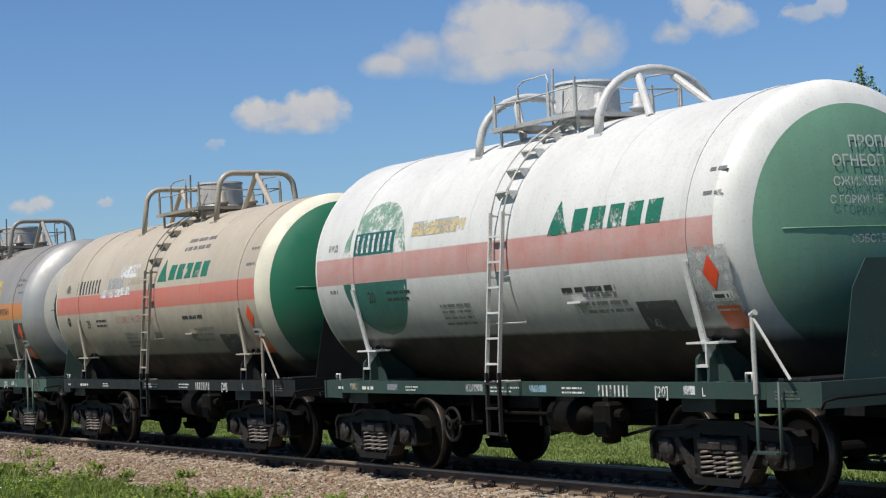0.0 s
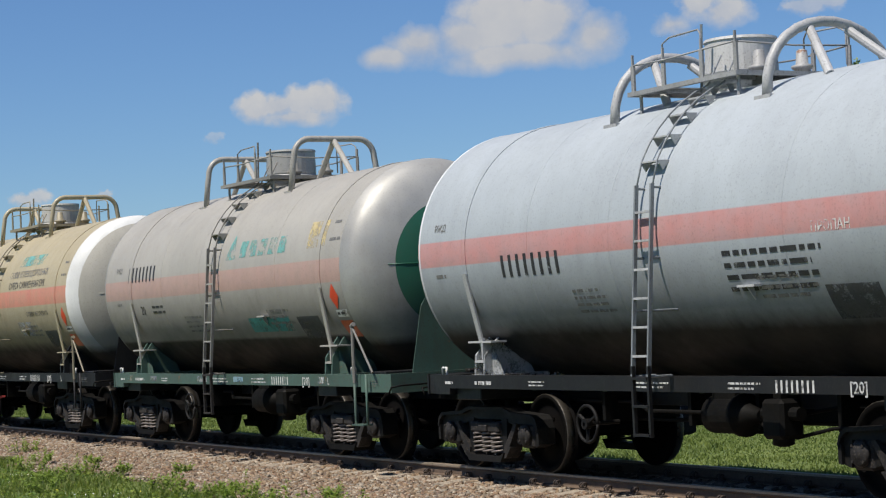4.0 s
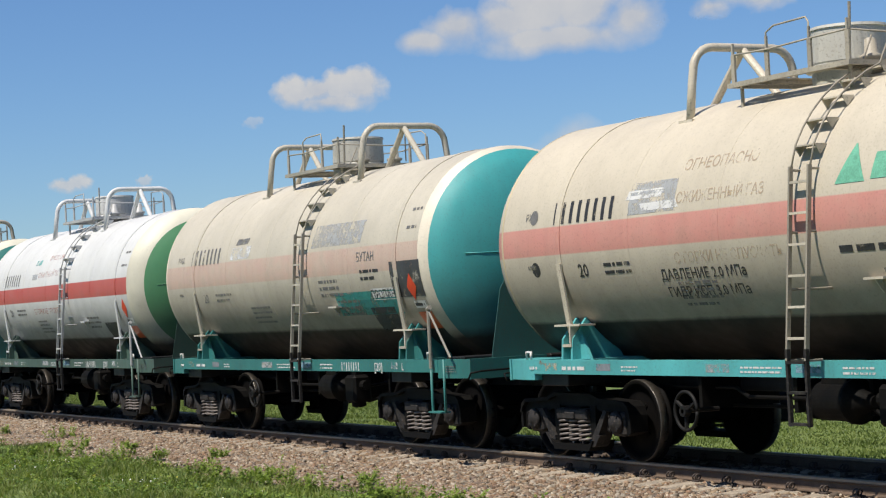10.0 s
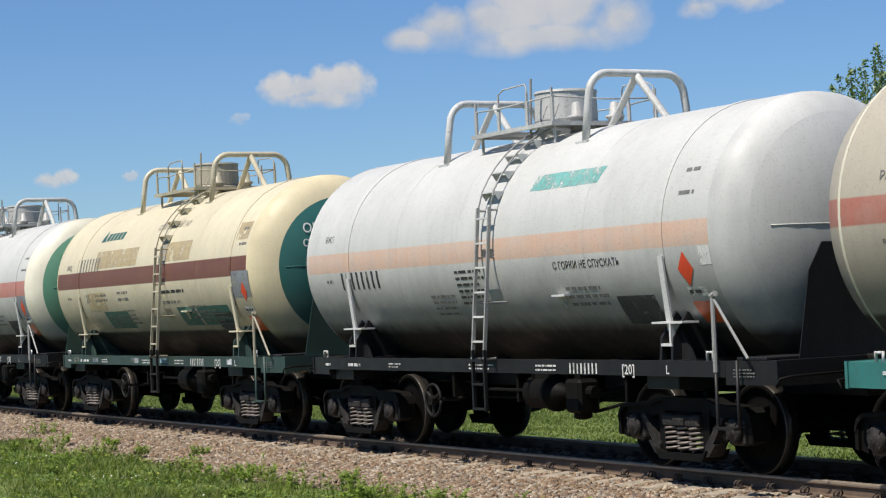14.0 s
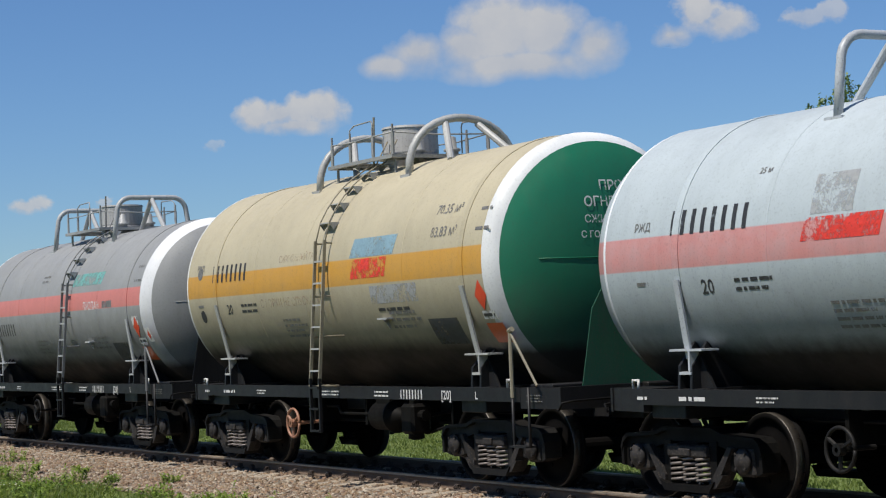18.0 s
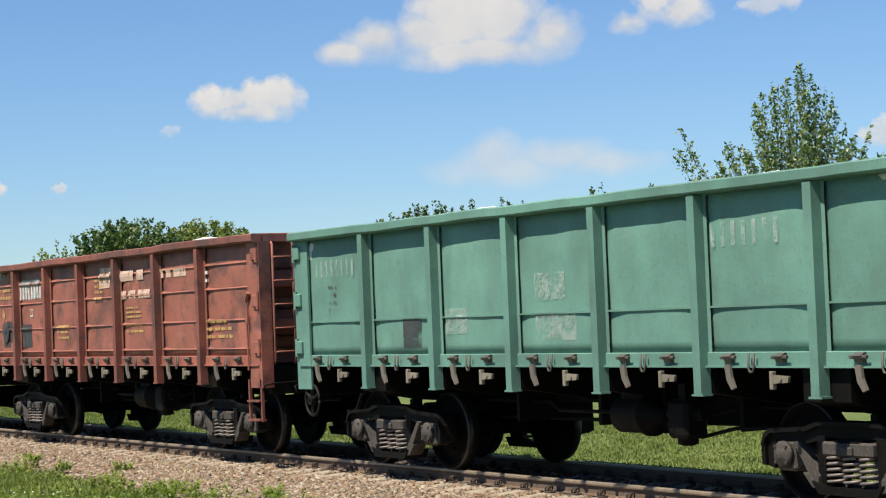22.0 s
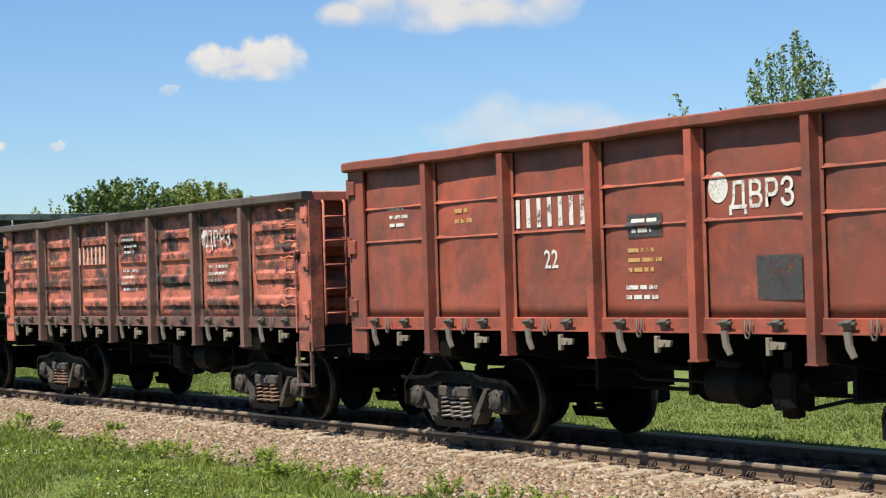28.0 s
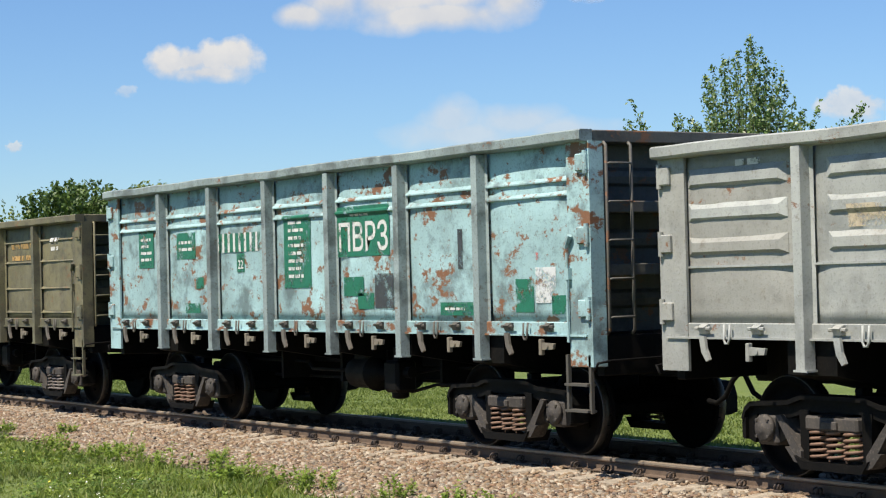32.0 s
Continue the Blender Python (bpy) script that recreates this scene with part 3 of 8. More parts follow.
def lay(name, flat, place, material, parent, lift, label=""):
    vs, fs = flat
    ob = from_lists(name, [place(u, v, lift) for u, v in vs], fs, material, parent)
    if label:
        tagged(ob, label=label)
    return ob


def on_shell(R, zc, x, z):
    """Places a mark on the near side of a tank shell."""
    t0 = math.asin(max(-0.99, min(0.99, (z - zc) / R)))

    def place(u, v, lift):
        t = t0 + v / R
        return (x + u, -(R + lift) * math.cos(t), zc + (R + lift) * math.sin(t))
    return place


def head_profile(R, depth, rho):
    return depth * math.sqrt(max(0.0, 1 - (rho / R) ** 2)) ** 0.9


def on_head(R, zc, xe, depth, y, z):
    """Places a mark on the dished end that faces forward."""
    def place(u, v, lift):
        yy, zz = y + u, z + v
        rho = min(R * 0.98, math.hypot(yy, zz - zc))
        return (xe + head_profile(R, depth, rho) + lift * 1.4, yy, zz)
    return place


def on_flat(y, x, z):
    def place(u, v, lift):
        return (x + u, y - lift, z + v)
    return place


def marks(parent, surface, rows, rng, step=0.12):
    """rows: kind, x, z, material and sizes; surface(x, z) gives the placing function."""
    for kind, x, z, material, *a in rows:
        pl = surface(x, z)
        if kind == "text":
            lay("lettering", text_flat(a[1], a[0]), pl, material, parent, 0.0035)
        elif kind == "number":
            for flat in number_flats(a[0], 8, step):
                lay("number_bar", flat, pl, material, parent, 0.0035)
        elif kind == "lines":
            rows = line_rects(a[0], a[1], a[2], rng)
            for flat in [quads_flat([r]) for r in rows] if a[2] == 1 and step < 0.1 else [quads_flat(rows)]:
                lay("small_print", flat, pl, material, parent, 0.0035)
        elif kind == "patch":
            lay("paint_patch", quads_flat([(-a[0] / 2, a[0] / 2, -a[1] / 2, a[1] / 2, a[2] if len(a) > 2 else 0.0)], step), pl, material, parent, 0.0025)
        elif kind == "emblem":
            for flat in emblem_flats(a[0], a[1]):
                lay("emblem_block", flat, pl, material, parent, 0.0035)
        elif kind == "diamond":
            lay("hazard_diamond", diamond_flat(a[0]), pl, material, parent, 0.006)
        elif kind in ("low_disc", "high_disc"):
            lay("painted_disc", part_disc_flat(a[0], a[1]), pl, material, parent, 0.0015)
        elif kind == "disc":
            lay("painted_disc", disc_flat(a[0]), pl, material, parent, 0.0015)


# ---- tank wagons ----


def shell_mesh(R, zc, x0, x1):
    def build(bm):
        n, seg = 26, 72
        rings = []
        for i in range(n + 1):
            x = x0 + (x1 - x0) * i / n
            rings.append([bm.verts.new((x, R * math.cos(2 * math.pi * k / seg), zc + R * math.sin(2 * math.pi * k / seg))) for k in range(seg)])
        for a, b in zip(rings, rings[1:]):
            for k in range(seg):
                f = bm.faces.new((a[k], a[(k + 1) % seg], b[(k + 1) % seg], b[k]))
                f.smooth = True
        bmesh.ops.recalc_face_normals(bm, faces=bm.faces[:])
    return build


def head_mesh(R, zc, x, depth, s, r0, r1):
    """The part of a dished end between the radii r0 and r1."""
    def build(bm):
        prof = []
        for i in range(15):
            rho = r1 + (r0 - r1) * i / 14
            prof.append((max(rho, 0.004), s * head_profile(R, depth, rho)))
        cx, seg = x, 64
        rings = []
        for r, h in prof:
            rings.append([bm.verts.new((cx + h, r * math.cos(2 * math.pi * k / seg), zc + r * math.sin(2 * math.pi * k / seg))) for k in range(seg)])
        for a, b in zip(rings, rings[1:]):
            for k in range(seg):
                f = bm.faces.new((a[k], a[(k + 1) % seg], b[(k + 1) % seg], b[k]) if s < 0 else (b[k], b[(k + 1) % seg], a[(k + 1) % seg], a[k]))
                f.smooth = True
        if r0 < 0.01:
            bm.faces.new(rings[-1])
        bmesh.ops.recalc_face_normals(bm, faces=bm.faces[:])
    return build


def ring_mesh(R, zc, width, proud, t0=0.0, t1=360.0):
    def build(bm):
        n = max(8, int((t1 - t0) / 5))
        rings = []
        for i in range(n + 1):
            t = radians(t0 + (t1 - t0) * i / n)
            c, s = -math.cos(t), math.sin(t)
            rings.append([bm.verts.new((dx, r * c, zc + r * s)) for dx, r in ((-width / 2, R - 0.005), (-width / 2, R + proud * 0.7), (-width / 4, R + proud), (width / 4, R + proud), (width / 2, R + proud * 0.7), (width / 2, R - 0.005))])
        for a, b in zip(rings, rings[1:]):
            for k in range(5):
                bm.faces.new((a[k], a[k + 1], b[k + 1], b[k]))
        bmesh.ops.recalc_face_normals(bm, faces=bm.faces[:])
    return build


def tie_rod_mesh(R, zc):
    """A flat bar from the strap down to its bracket."""
    def build(bm):
        t = radians(-9)
        y0, z0 = -(R + 0.02) * math.cos(t), zc + (R + 0.02) * math.sin(t)
        prism(bm, [(y0 - 0.012, z0), (y0 + 0.012, z0), (-1.34, 1.52), (-1.364, 1.52)], 0, -0.045, 0.045)
        rod(bm, (0, -1.352, 1.66), (0, -1.34, 1.36), 0.026, 8)
        box(bm, -0.10, 0.10, -1.42, -1.24, 1.36, 1.39)
    return build


def shelf_mesh(R):
    def build(bm):
        box(bm, -0.26, 0.30, -1.42, -1.20, 1.600, 1.622)
        box(bm, 0.06, 0.09, -1.42, -1.20, 1.40, 1.60)
    return build


def saddle_mesh(R, zc):
    def build(bm):
        for s in (-1, 1):
            for x in (-0.14, 0.07):
                prism(bm, [(s * 1.42, 1.20), (s * 1.40, 1.45), (s * 1.20, zc - math.sqrt(R * R - 1.20 ** 2) - 0.01), (s * 0.75, zc - math.sqrt(R * R - 0.75 ** 2) - 0.01), (s * 0.7, 1.20)], 0, x, x + 0.04)
            prism(bm, [(-0.14, 1.20), (0.34, 1.20), (0.09, 1.59), (-0.11, 1.59)], 1, s * 1.30, s * 1.27)
        box(bm, -0.2, 0.3, -1.42, 1.42, 1.14, 1.215)
    return build


def side_sill_mesh(bm):
    """A channel along the wagon; the web is outside."""
    prism(bm, [(-0.006, 1.045), (0.09, 1.045), (0.09, 1.057), (0.006, 1.061), (0.006, 1.194), (0.09, 1.198), (0.09, 1.21), (-0.006, 1.21)], 0, -4.30, 5.22)


def center_sill_mesh(bm):
    box(bm, -4.9, 5.9, -0.22, 0.22, 0.80, 1.20, 0.01)
    for x in (-3.97, 3.97):
        box(bm, x - 0.30, x + 0.30, -1.38, 1.38, 0.90, 1.19, 0.01)
    for x in (-2.4, -0.9, 0.9, 2.4):
        box(bm, x - 0.05, x + 0.05, -1.38, 1.38, 1.03, 1.19)


def end_beam_mesh(bm):
    """The deep box at the end of the frame, narrower towards its outer face; reaches in +x from 0."""
    prism(bm, [(0.0, -1.462), (0.50, -1.41), (0.72, -1.36), (0.72, 1.36), (0.50, 1.41), (0.0, 1.462)], 2, 0.97, 1.212)
    box(bm, 0.70, 0.74, -1.38, 1.38, 0.96, 1.216)


def end_shield_mesh(bm):
    """A steel screen before the dished end, with bent sides."""
    prism(bm, [(-0.95, 1.215), (0.95, 1.215), (0.78, 2.10), (0.60, 2.38), (-0.60, 2.38), (-0.78, 2.10)], 0, 0.0, 0.012)


def deck_mesh(bm):
    for i in range(5):
        box(bm, 5.25 + i * 0.100, 5.25 + i * 0.100 + 0.092, -1.34, 1.34, 1.2145, 1.245, 0.006)


def gate_post_mesh(bm):
    rod(bm, (0, 0, 1.10), (0, 0, 1.87), 0.026, 8)
    rod(bm, (0.02, 0, 1.84), (0.52, 0.02, 1.24), 0.016, 8)
    rod(bm, (-0.02, 0, 1.87), (0.05, 0, 1.90), 0.033, 8)


def step_mesh(bm):
    tube(bm, [(0, 0, 1.16), (0, 0, 0.60), (0.0, 0, 0.53), (0.36, 0, 0.53), (0.36, 0, 1.22)], 0.020, 6)
    box(bm, 0.0, 0.36, -0.07, 0.07, 0.525, 0.545)


def ladder_y(R, zc, z):
    """The ladder leans: its foot stands further out than its head."""
    return -R - 0.03 - 0.16 * (zc + 0.52 - z) / (zc - 0.70)


def ladder_mesh(R, zc):
    """Leaning side bars, then a thin curved rail up over the shell."""
    def build(bm):
        foot, head = ladder_y(R, zc, 1.22), ladder_y(R, zc, zc + 0.52)
        for dx in (-0.145, 0.145):
            prism(bm, [(foot - 0.022, 1.22), (foot + 0.022, 1.22), (head + 0.022, zc + 0.52), (head - 0.022, zc + 0.52)], 0, dx - 0.013, dx + 0.013)
            r = R + 0.13
            pts = [(dx, head - 0.01, zc + 0.45)] + [(dx, -r * math.cos(radians(t)), zc + r * math.sin(radians(t))) for t in range(27, 74, 7)] + [(dx, -0.42, zc + R + 0.34)]
            tube(bm, pts, 0.011, 6)
            for zz in (1.22, 1.9, 2.45, zc + 0.48):
                yy = -math.sqrt(max(0.1, R * R - (zz - zc) ** 2)) if zz > 1.3 else -1.5
                rod(bm, (dx, ladder_y(R, zc, zz), zz), (dx, yy + 0.02, zz), 0.013, 6)
    return build


def rung_bar_mesh(bm):
    box(bm, -0.145, 0.145, -0.02, 0.02, 0.0, 0.024)


def tread_mesh(bm):
    """A folded step on its bracket."""
    box(bm, -0.16, 0.16, -0.06, 0.06, 0.0, 0.016)
    for dx in (-0.16, 0.15):
        prism(bm, [(-0.06, 0.016), (0.08, 0.016), (0.08, 0.0), (0.0, -0.09), (-0.06, 0.0)], 0, dx, dx + 0.012)


def ladder_step_mesh(bm):
    for dx in (-0.145, 0.145):
        box(bm, dx - 0.018, dx + 0.018, -0.02, 0.02, -0.44, 0.30)
    for z in (-0.43, -0.13, 0.16):
        box(bm, -0.145, 0.145, -0.035, 0.035, z, z + 0.025)


def arch_mesh(R, zc, top):
    zf = zc + math.sqrt(R * R - 0.76 ** 2)

    def build(bm):
        pts = [(0, -0.76, zf - 0.03), (0, -0.71, zf + 0.40)]
        for k in range(7):
            a = radians(180 - 15 * k)
            pts.append((0, -0.42 + 0.27 * math.cos(a), top - 0.28 + 0.28 * math.sin(a)))
        pts += [(x, -y, z) for x, y, z in reversed(pts)]
        tube(bm, pts, 0.048, 10)
        for s in (-1, 1):
            box(bm, -0.13, 0.13, s * 0.69, s * 0.83, zf - 0.06, zf - 0.015)
            rod(bm, (0, 0, top - 0.02), (s * 0.62, 0.0, zc + R - 0.02), 0.045, 10)
    return build


def hoop_mesh(R, zc, top):
    zf = zc + math.sqrt(R * R - 0.84 ** 2)

    def build(bm):
        h = top - zf
        pts = [(0, -0.84 * math.cos(radians(t)), zf - 0.05 + (h + 0.05) * math.sin(radians(t)) ** 0.8 if t not in (0, 180) else zf - 0.05) for t in range(0, 181, 12)]
        tube(bm, pts, 0.055, 10)
        for s in (-1, 1):
            rod(bm, (0, s * 0.25, top - 0.08), (0.65, s * 0.55, zc + math.sqrt(R * R - 0.3) - 0.02), 0.05, 10)
            box(bm, -0.13, 0.13, s * 0.77, s * 0.91, zf - 0.08, zf - 0.01)
    return build


def manway_mesh(bm):
    lathe(bm, [(0.40, -0.12), (0.40, 0.06), (0.46, 0.07), (0.46, 0.11), (0.405, 0.12), (0.395, 0.14), (0.405, 0.16), (0.395, 0.50), (0.41, 0.505), (0.40, 0.535), (0.2, 0.55), (0.02, 0.555)], (0, 0, 0), "z", 32, False)


def platform_mesh(bm):
    """The rectangular frame of the walkway."""
    loops = []
    for z in (-0.05, 0.0):
        for hx, hy in ((1.01, 0.81), (0.95, 0.75)):
            loops.append([bm.verts.new((sx * hx, sy * hy, z)) for sx, sy in ((-1, -1), (1, -1), (1, 1), (-1, 1))])
    fs = []
    for p, q in ((0, 1), (2, 3), (0, 2), (1, 3)):
        for k in range(4):
            fs.append(bm.faces.new((loops[p][k], loops[p][(k + 1) % 4], loops[q][(k + 1) % 4], loops[q][k])))
    bmesh.ops.recalc_face_normals(bm, faces=fs)


def cross_bar_mesh(bm):
    box(bm, -0.03, 0.03, -0.75, 0.75, -0.05, -0.002)


def long_plank_mesh(bm):
    box(bm, -0.95, 0.95, -0.085, 0.085, 0.0, 0.014)


def cross_plank_mesh(bm):
    box(bm, -0.085, 0.085, -0.54, 0.54, 0.0, 0.014)


def deck_leg_mesh(bm):
    rod(bm, (0, 0, -0.03), (0, 0, -0.34), 0.022, 6)


def rail_post_mesh(bm):
    box(bm, -0.03, 0.03, -0.012, 0.012, -0.05, 0.30)
    box(bm, -0.012, 0.012, -0.012, 0.012, 0.30, 0.42)


def handrail_mesh(bm):
    tube(bm, [(-0.95, -0.76, 0.30), (-0.3, -0.78, 0.28), (0.35, -0.76, 0.30), (0.95, -0.76, 0.31), (0.97, 0.0, 0.28), (0.95, 0.76, 0.30), (0, 0.78, 0.27), (-0.95, 0.76, 0.30)], 0.011, 5)


def top_rail_mesh(bm):
    tube(bm, [(-0.36, -0.76, 0.10), (-0.36, -0.76, 0.46), (-0.25, -0.74, 0.52), (0.28, -0.74, 0.53), (0.35, -0.76, 0.47), (0.35, -0.76, 0.10)], 0.011, 5)


def pressure_valve_mesh(bm):
    lathe(bm, [(0.09, -0.15), (0.09, 0.02), (0.12, 0.03), (0.12, 0.06), (0.07, 0.08), (0.06, 0.22), (0.03, 0.24)], (0, 0, 0), "z", 12)


def small_bracket_mesh(bm):
    box(bm, -0.14, 0.14, -0.10, 0.02, -0.012, 0.012)
    prism(bm, [(-0.08, -0.012), (0.02, -0.012), (0.02, -0.14)], 0, -0.01, 0.01)


def lug_mesh(bm):
    tube(bm, [(-0.05, 0, 0), (-0.05, 0, 0.09), (0.05, 0, 0.09), (0.05, 0, 0)], 0.018, 6)


def tank_wagon(i, spec, cx):
    """One tank wagon with its own colours; cx is its place in the train."""
    rng = random.Random(100 + i)
    R, zc = spec.get("shell", (1.52, 2.68) if spec.get("tall") else (1.48, 2.57))
    top = zc + R + 0.59
    x0, x1, depth = spec.get("ends", (-4.75, 4.64, 0.47) if spec.get("hoops") else (-4.92, 4.82, 0.60))
    w = tagged(new("tank_wagon"), spec["label"], "tank wagon", "tank wagons of the freight train")
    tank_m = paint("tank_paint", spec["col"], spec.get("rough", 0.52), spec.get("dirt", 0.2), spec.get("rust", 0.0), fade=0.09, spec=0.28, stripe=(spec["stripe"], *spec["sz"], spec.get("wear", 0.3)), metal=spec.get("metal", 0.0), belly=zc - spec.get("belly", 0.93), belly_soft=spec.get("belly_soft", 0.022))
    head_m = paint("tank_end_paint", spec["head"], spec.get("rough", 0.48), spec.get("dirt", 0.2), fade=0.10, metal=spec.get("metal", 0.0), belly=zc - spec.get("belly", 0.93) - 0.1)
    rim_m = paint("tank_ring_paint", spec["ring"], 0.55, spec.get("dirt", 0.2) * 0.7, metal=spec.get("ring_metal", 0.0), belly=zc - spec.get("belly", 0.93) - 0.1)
    sill_m = spec["sill"]
    pipe_m = paint("pipe_paint", spec.get("pipe", spec["col"]), 0.45, 0.4, 0.05)
    top_m = paint("fitting_paint", tuple(c * 0.75 for c in spec.get("pipe", spec["col"])), 0.5, 0.5, 0.12)
    lad_m = paint("ladder_paint", spec.get("ladder", tuple(c * 0.6 for c in spec["col"])), 0.5, 0.45, 0.05)
    shell = part("tank", ("tank", R, x0, x1), shell_mesh(R, zc, x0, x1), tank_m, w)
    r_cap = spec.get("cap", 1.28)
    part("end_ring", ("end_ring", R, r_cap, x1), head_mesh(R, zc, x1, depth, 1, r_cap, R), rim_m, shell)
    part("end_cap", ("end_cap", R, r_cap, x1), head_mesh(R, zc, x1, depth, 1, 0.0, r_cap), head_m, shell)
    if spec.get("white_band"):
        band_m = paint("cream_band_paint", (0.74, 0.71, 0.62), 0.45, 0.25)
        part("painted_band", ("band", R, r_cap), head_mesh(R + 0.004, zc, x1 + 0.006, depth, 1, *spec["white_band"]), band_m, shell)
    part("end_cap", ("end_back", R, x0), head_mesh(R, zc, x0, depth, -1, 0.0, R), tank_m, shell)
    part("weld_ring", ("weld", R), ring_mesh(R, zc, 0.035, 0.004), rim_m, shell, pose(x0 + 0.03, 0, 0))
    for sx in (-3.59, 4.13):
        part("strap", ("strap", R, zc), ring_mesh(R, zc, 0.11, 0.013, -10, 190), tank_m, shell, pose(sx, 0, 0))
        for turn in (0, 180):
            part("tie_rod", ("tie_rod", R), tie_rod_mesh(R, zc), pipe_m, w, pose(sx, 0, 0, 0, 0, turn), "tie rod of the tank strap")
            part("saddle_shelf", ("shelf", R), shelf_mesh(R), pipe_m, w, pose(sx, 0, 0, 0, 0, turn))
        part("saddle", ("saddle", R), saddle_mesh(R, zc), spec.get("saddle", sill_m), w, pose(sx, 0, 0))
    for sx in (-2.1, -0.4, 2.6):
        part("weld_seam", ("seam", R), ring_mesh(R, zc, 0.022, 0.0025, -30, 210), tank_m, shell, pose(sx, 0, 0))
    for s in (-1, 1):
        part("side_sill", "side_sill", side_sill_mesh, sill_m, w, pose(0, -1.46, 0) if s < 0 else pose(0.92, 1.46, 0, 0, 0, 180))
    part("center_sill", "center_sill", center_sill_mesh, STEEL_BLACK, w)
    for e in (-1, 1):
        beam = part("end_beam", "end_beam", end_beam_mesh, sill_m, w, pose(5.22, 0, 0) if e > 0 else pose(-4.30, 0, 0, 0, 0, 180))
        lay("small_print", quads_flat(line_rects(0.34, 0.10, 3, rng)), lambda u, v, lift: (0.30 + u, -1.437 - lift + u * 0.104, 1.09 + v), LETTER_GREY, beam, 0.006)
    # shield colours given in spec are darkened for the shade between wagons
    part("end_shield", "end_shield", end_shield_mesh, paint("shaded_shield_paint", spec["shield"], 0.6, 0.6) if "shield" in spec else sill_m, w, pose(5.76, 0, 0), "sloping steel screen at the wagon end")
    part("end_deck", "end_deck", deck_mesh, spec.get("deck", STEEL_BLACK), w, label="planked end platform")
    part("step_post", "step_post", gate_post_mesh, spec.get("post", lad_m), w, pose(5.12, -1.51, 0), "shunter's step with handrail")
    part("step", "step", step_mesh, sill_m, w, pose(5.12, -1.51, 0))
    part("step_post", "step_post", gate_post_mesh, spec.get("post", lad_m), w, pose(-4.1, 1.51, 0, 0, 0, 180))
    part("step", "step", step_mesh, sill_m, w, pose(-4.1, 1.51, 0, 0, 0, 180))
    ladder = part("ladder", ("ladder", R), ladder_mesh(R, zc), lad_m, w, pose(spec["lx"], 0, 0), "steel side ladder")
    part("ladder_foot", "ladder_foot", ladder_step_mesh, sill_m if sill_m is STEEL_BLACK else DUSTY, ladder, pose(0, ladder_y(R, zc, 1.22), 1.03))
    for k in range(6):
        part("rung", "rung_bar", rung_bar_mesh, pipe_m, ladder, pose(0, ladder_y(R, zc, 1.42 + 0.30 * k), 1.42 + 0.30 * k))
    for t in (27, 38, 49, 60, 71):
        part("tread", "tread", tread_mesh, pipe_m, ladder, pose(0, -(R + 0.07) * math.cos(radians(t)), zc + (R + 0.07) * math.sin(radians(t))))
    for ax in ((-1.25, 1.54) if spec.get("hoops") else (-1.80, 1.68)):
        if spec.get("hoops"):
            part("guard_hoop", ("hoop", R), hoop_mesh(R, zc, 4.81), pipe_m, w, pose(ax, 0, 0), "tubular guard hoop over the fittings")
        else:
            part("guard_arch", ("arch", R), arch_mesh(R, zc, top), pipe_m, w, pose(ax, 0, 0), "tubular guard arch over the fittings")
    part("manway_cover", "manway_cover", manway_mesh, paint("dome_paint", spec.get("dome", (0.42, 0.41, 0.39)), 0.5, 0.4, 0.08), w, pose(0.05, 0, zc + R + 0.02), "round manway housing")
    deck = part("top_platform", "top_platform", platform_mesh, top_m, w, pose(0, 0, zc + R + 0.08), "slatted walkway round the manway")
    for x, y in ((-0.95, -0.76), (-0.36, -0.76), (0.35, -0.76), (0.95, -0.76), (-0.95, 0.76), (0.35, 0.76), (0.95, 0.76)):
        part("railing_post", "railing_post", rail_post_mesh, top_m, deck, pose(x, y, 0))
    part("handrail", "handrail", handrail_mesh, top_m, deck)
    part("handrail", "top_rail", top_rail_mesh, top_m, deck)
    part("handrail", "top_rail", top_rail_mesh, top_m, deck, pose(0.55, 0, 0, 0, 0, 180))
    for y in (-0.655, 0.655):
        part("plank", "long_plank", long_plank_mesh, top_m, deck, pose(0, y, 0))
    for x in (-0.62, 0.62):
        part("cross_bar", "cross_bar", cross_bar_mesh, top_m, deck, pose(x, 0, 0))
    for x in (-0.84, -0.65, 0.65, 0.84):
        part("plank", "cross_plank", cross_plank_mesh, top_m, deck, pose(x, 0, 0))
    for x in (-0.9, 0.9):
        for y in (-0.7, 0.7):
            part("leg", "deck_leg", deck_leg_mesh, top_m, deck, pose(x, y, 0))
    for x, y in ((-0.55, 0.2), (0.62, -0.2), (0.72, 0.3)):
        part("pressure_valve", "pressure_valve", pressure_valve_mesh, top_m, w, pose(x, y, zc + R + 0.12))
    part("diagonal_stay", "diagonal_stay", lambda bm: rod(bm, (0, -0.55, -0.12), (0.05, -0.55, 0.62), 0.016, 6), lad_m, deck, pose(spec["lx"] - 0.35, 0, 0))
    part("bracket", "bracket", small_bracket_mesh, pipe_m, w, pose(1.95, -math.sqrt(R * R - 0.36) + 0.01, zc - 0.6))
    for x in (-4.5, 4.9):
        part("lifting_lug", "lifting_lug", lug_mesh, spec.get("lug", LETTER_WHITE), w, pose(x, -1.41, 1.21))
    part("end_rail", ("end_rail", R, x1), lambda bm: tube(bm, [(x1 + head_profile(R, depth, abs(y)) + 0.004, y, zc + 0.02) for y in (-1.0, -0.75, -0.5, -0.25, 0.0, 0.25, 0.5, 0.75, 1.0)], 0.007, 6), head_m, shell)
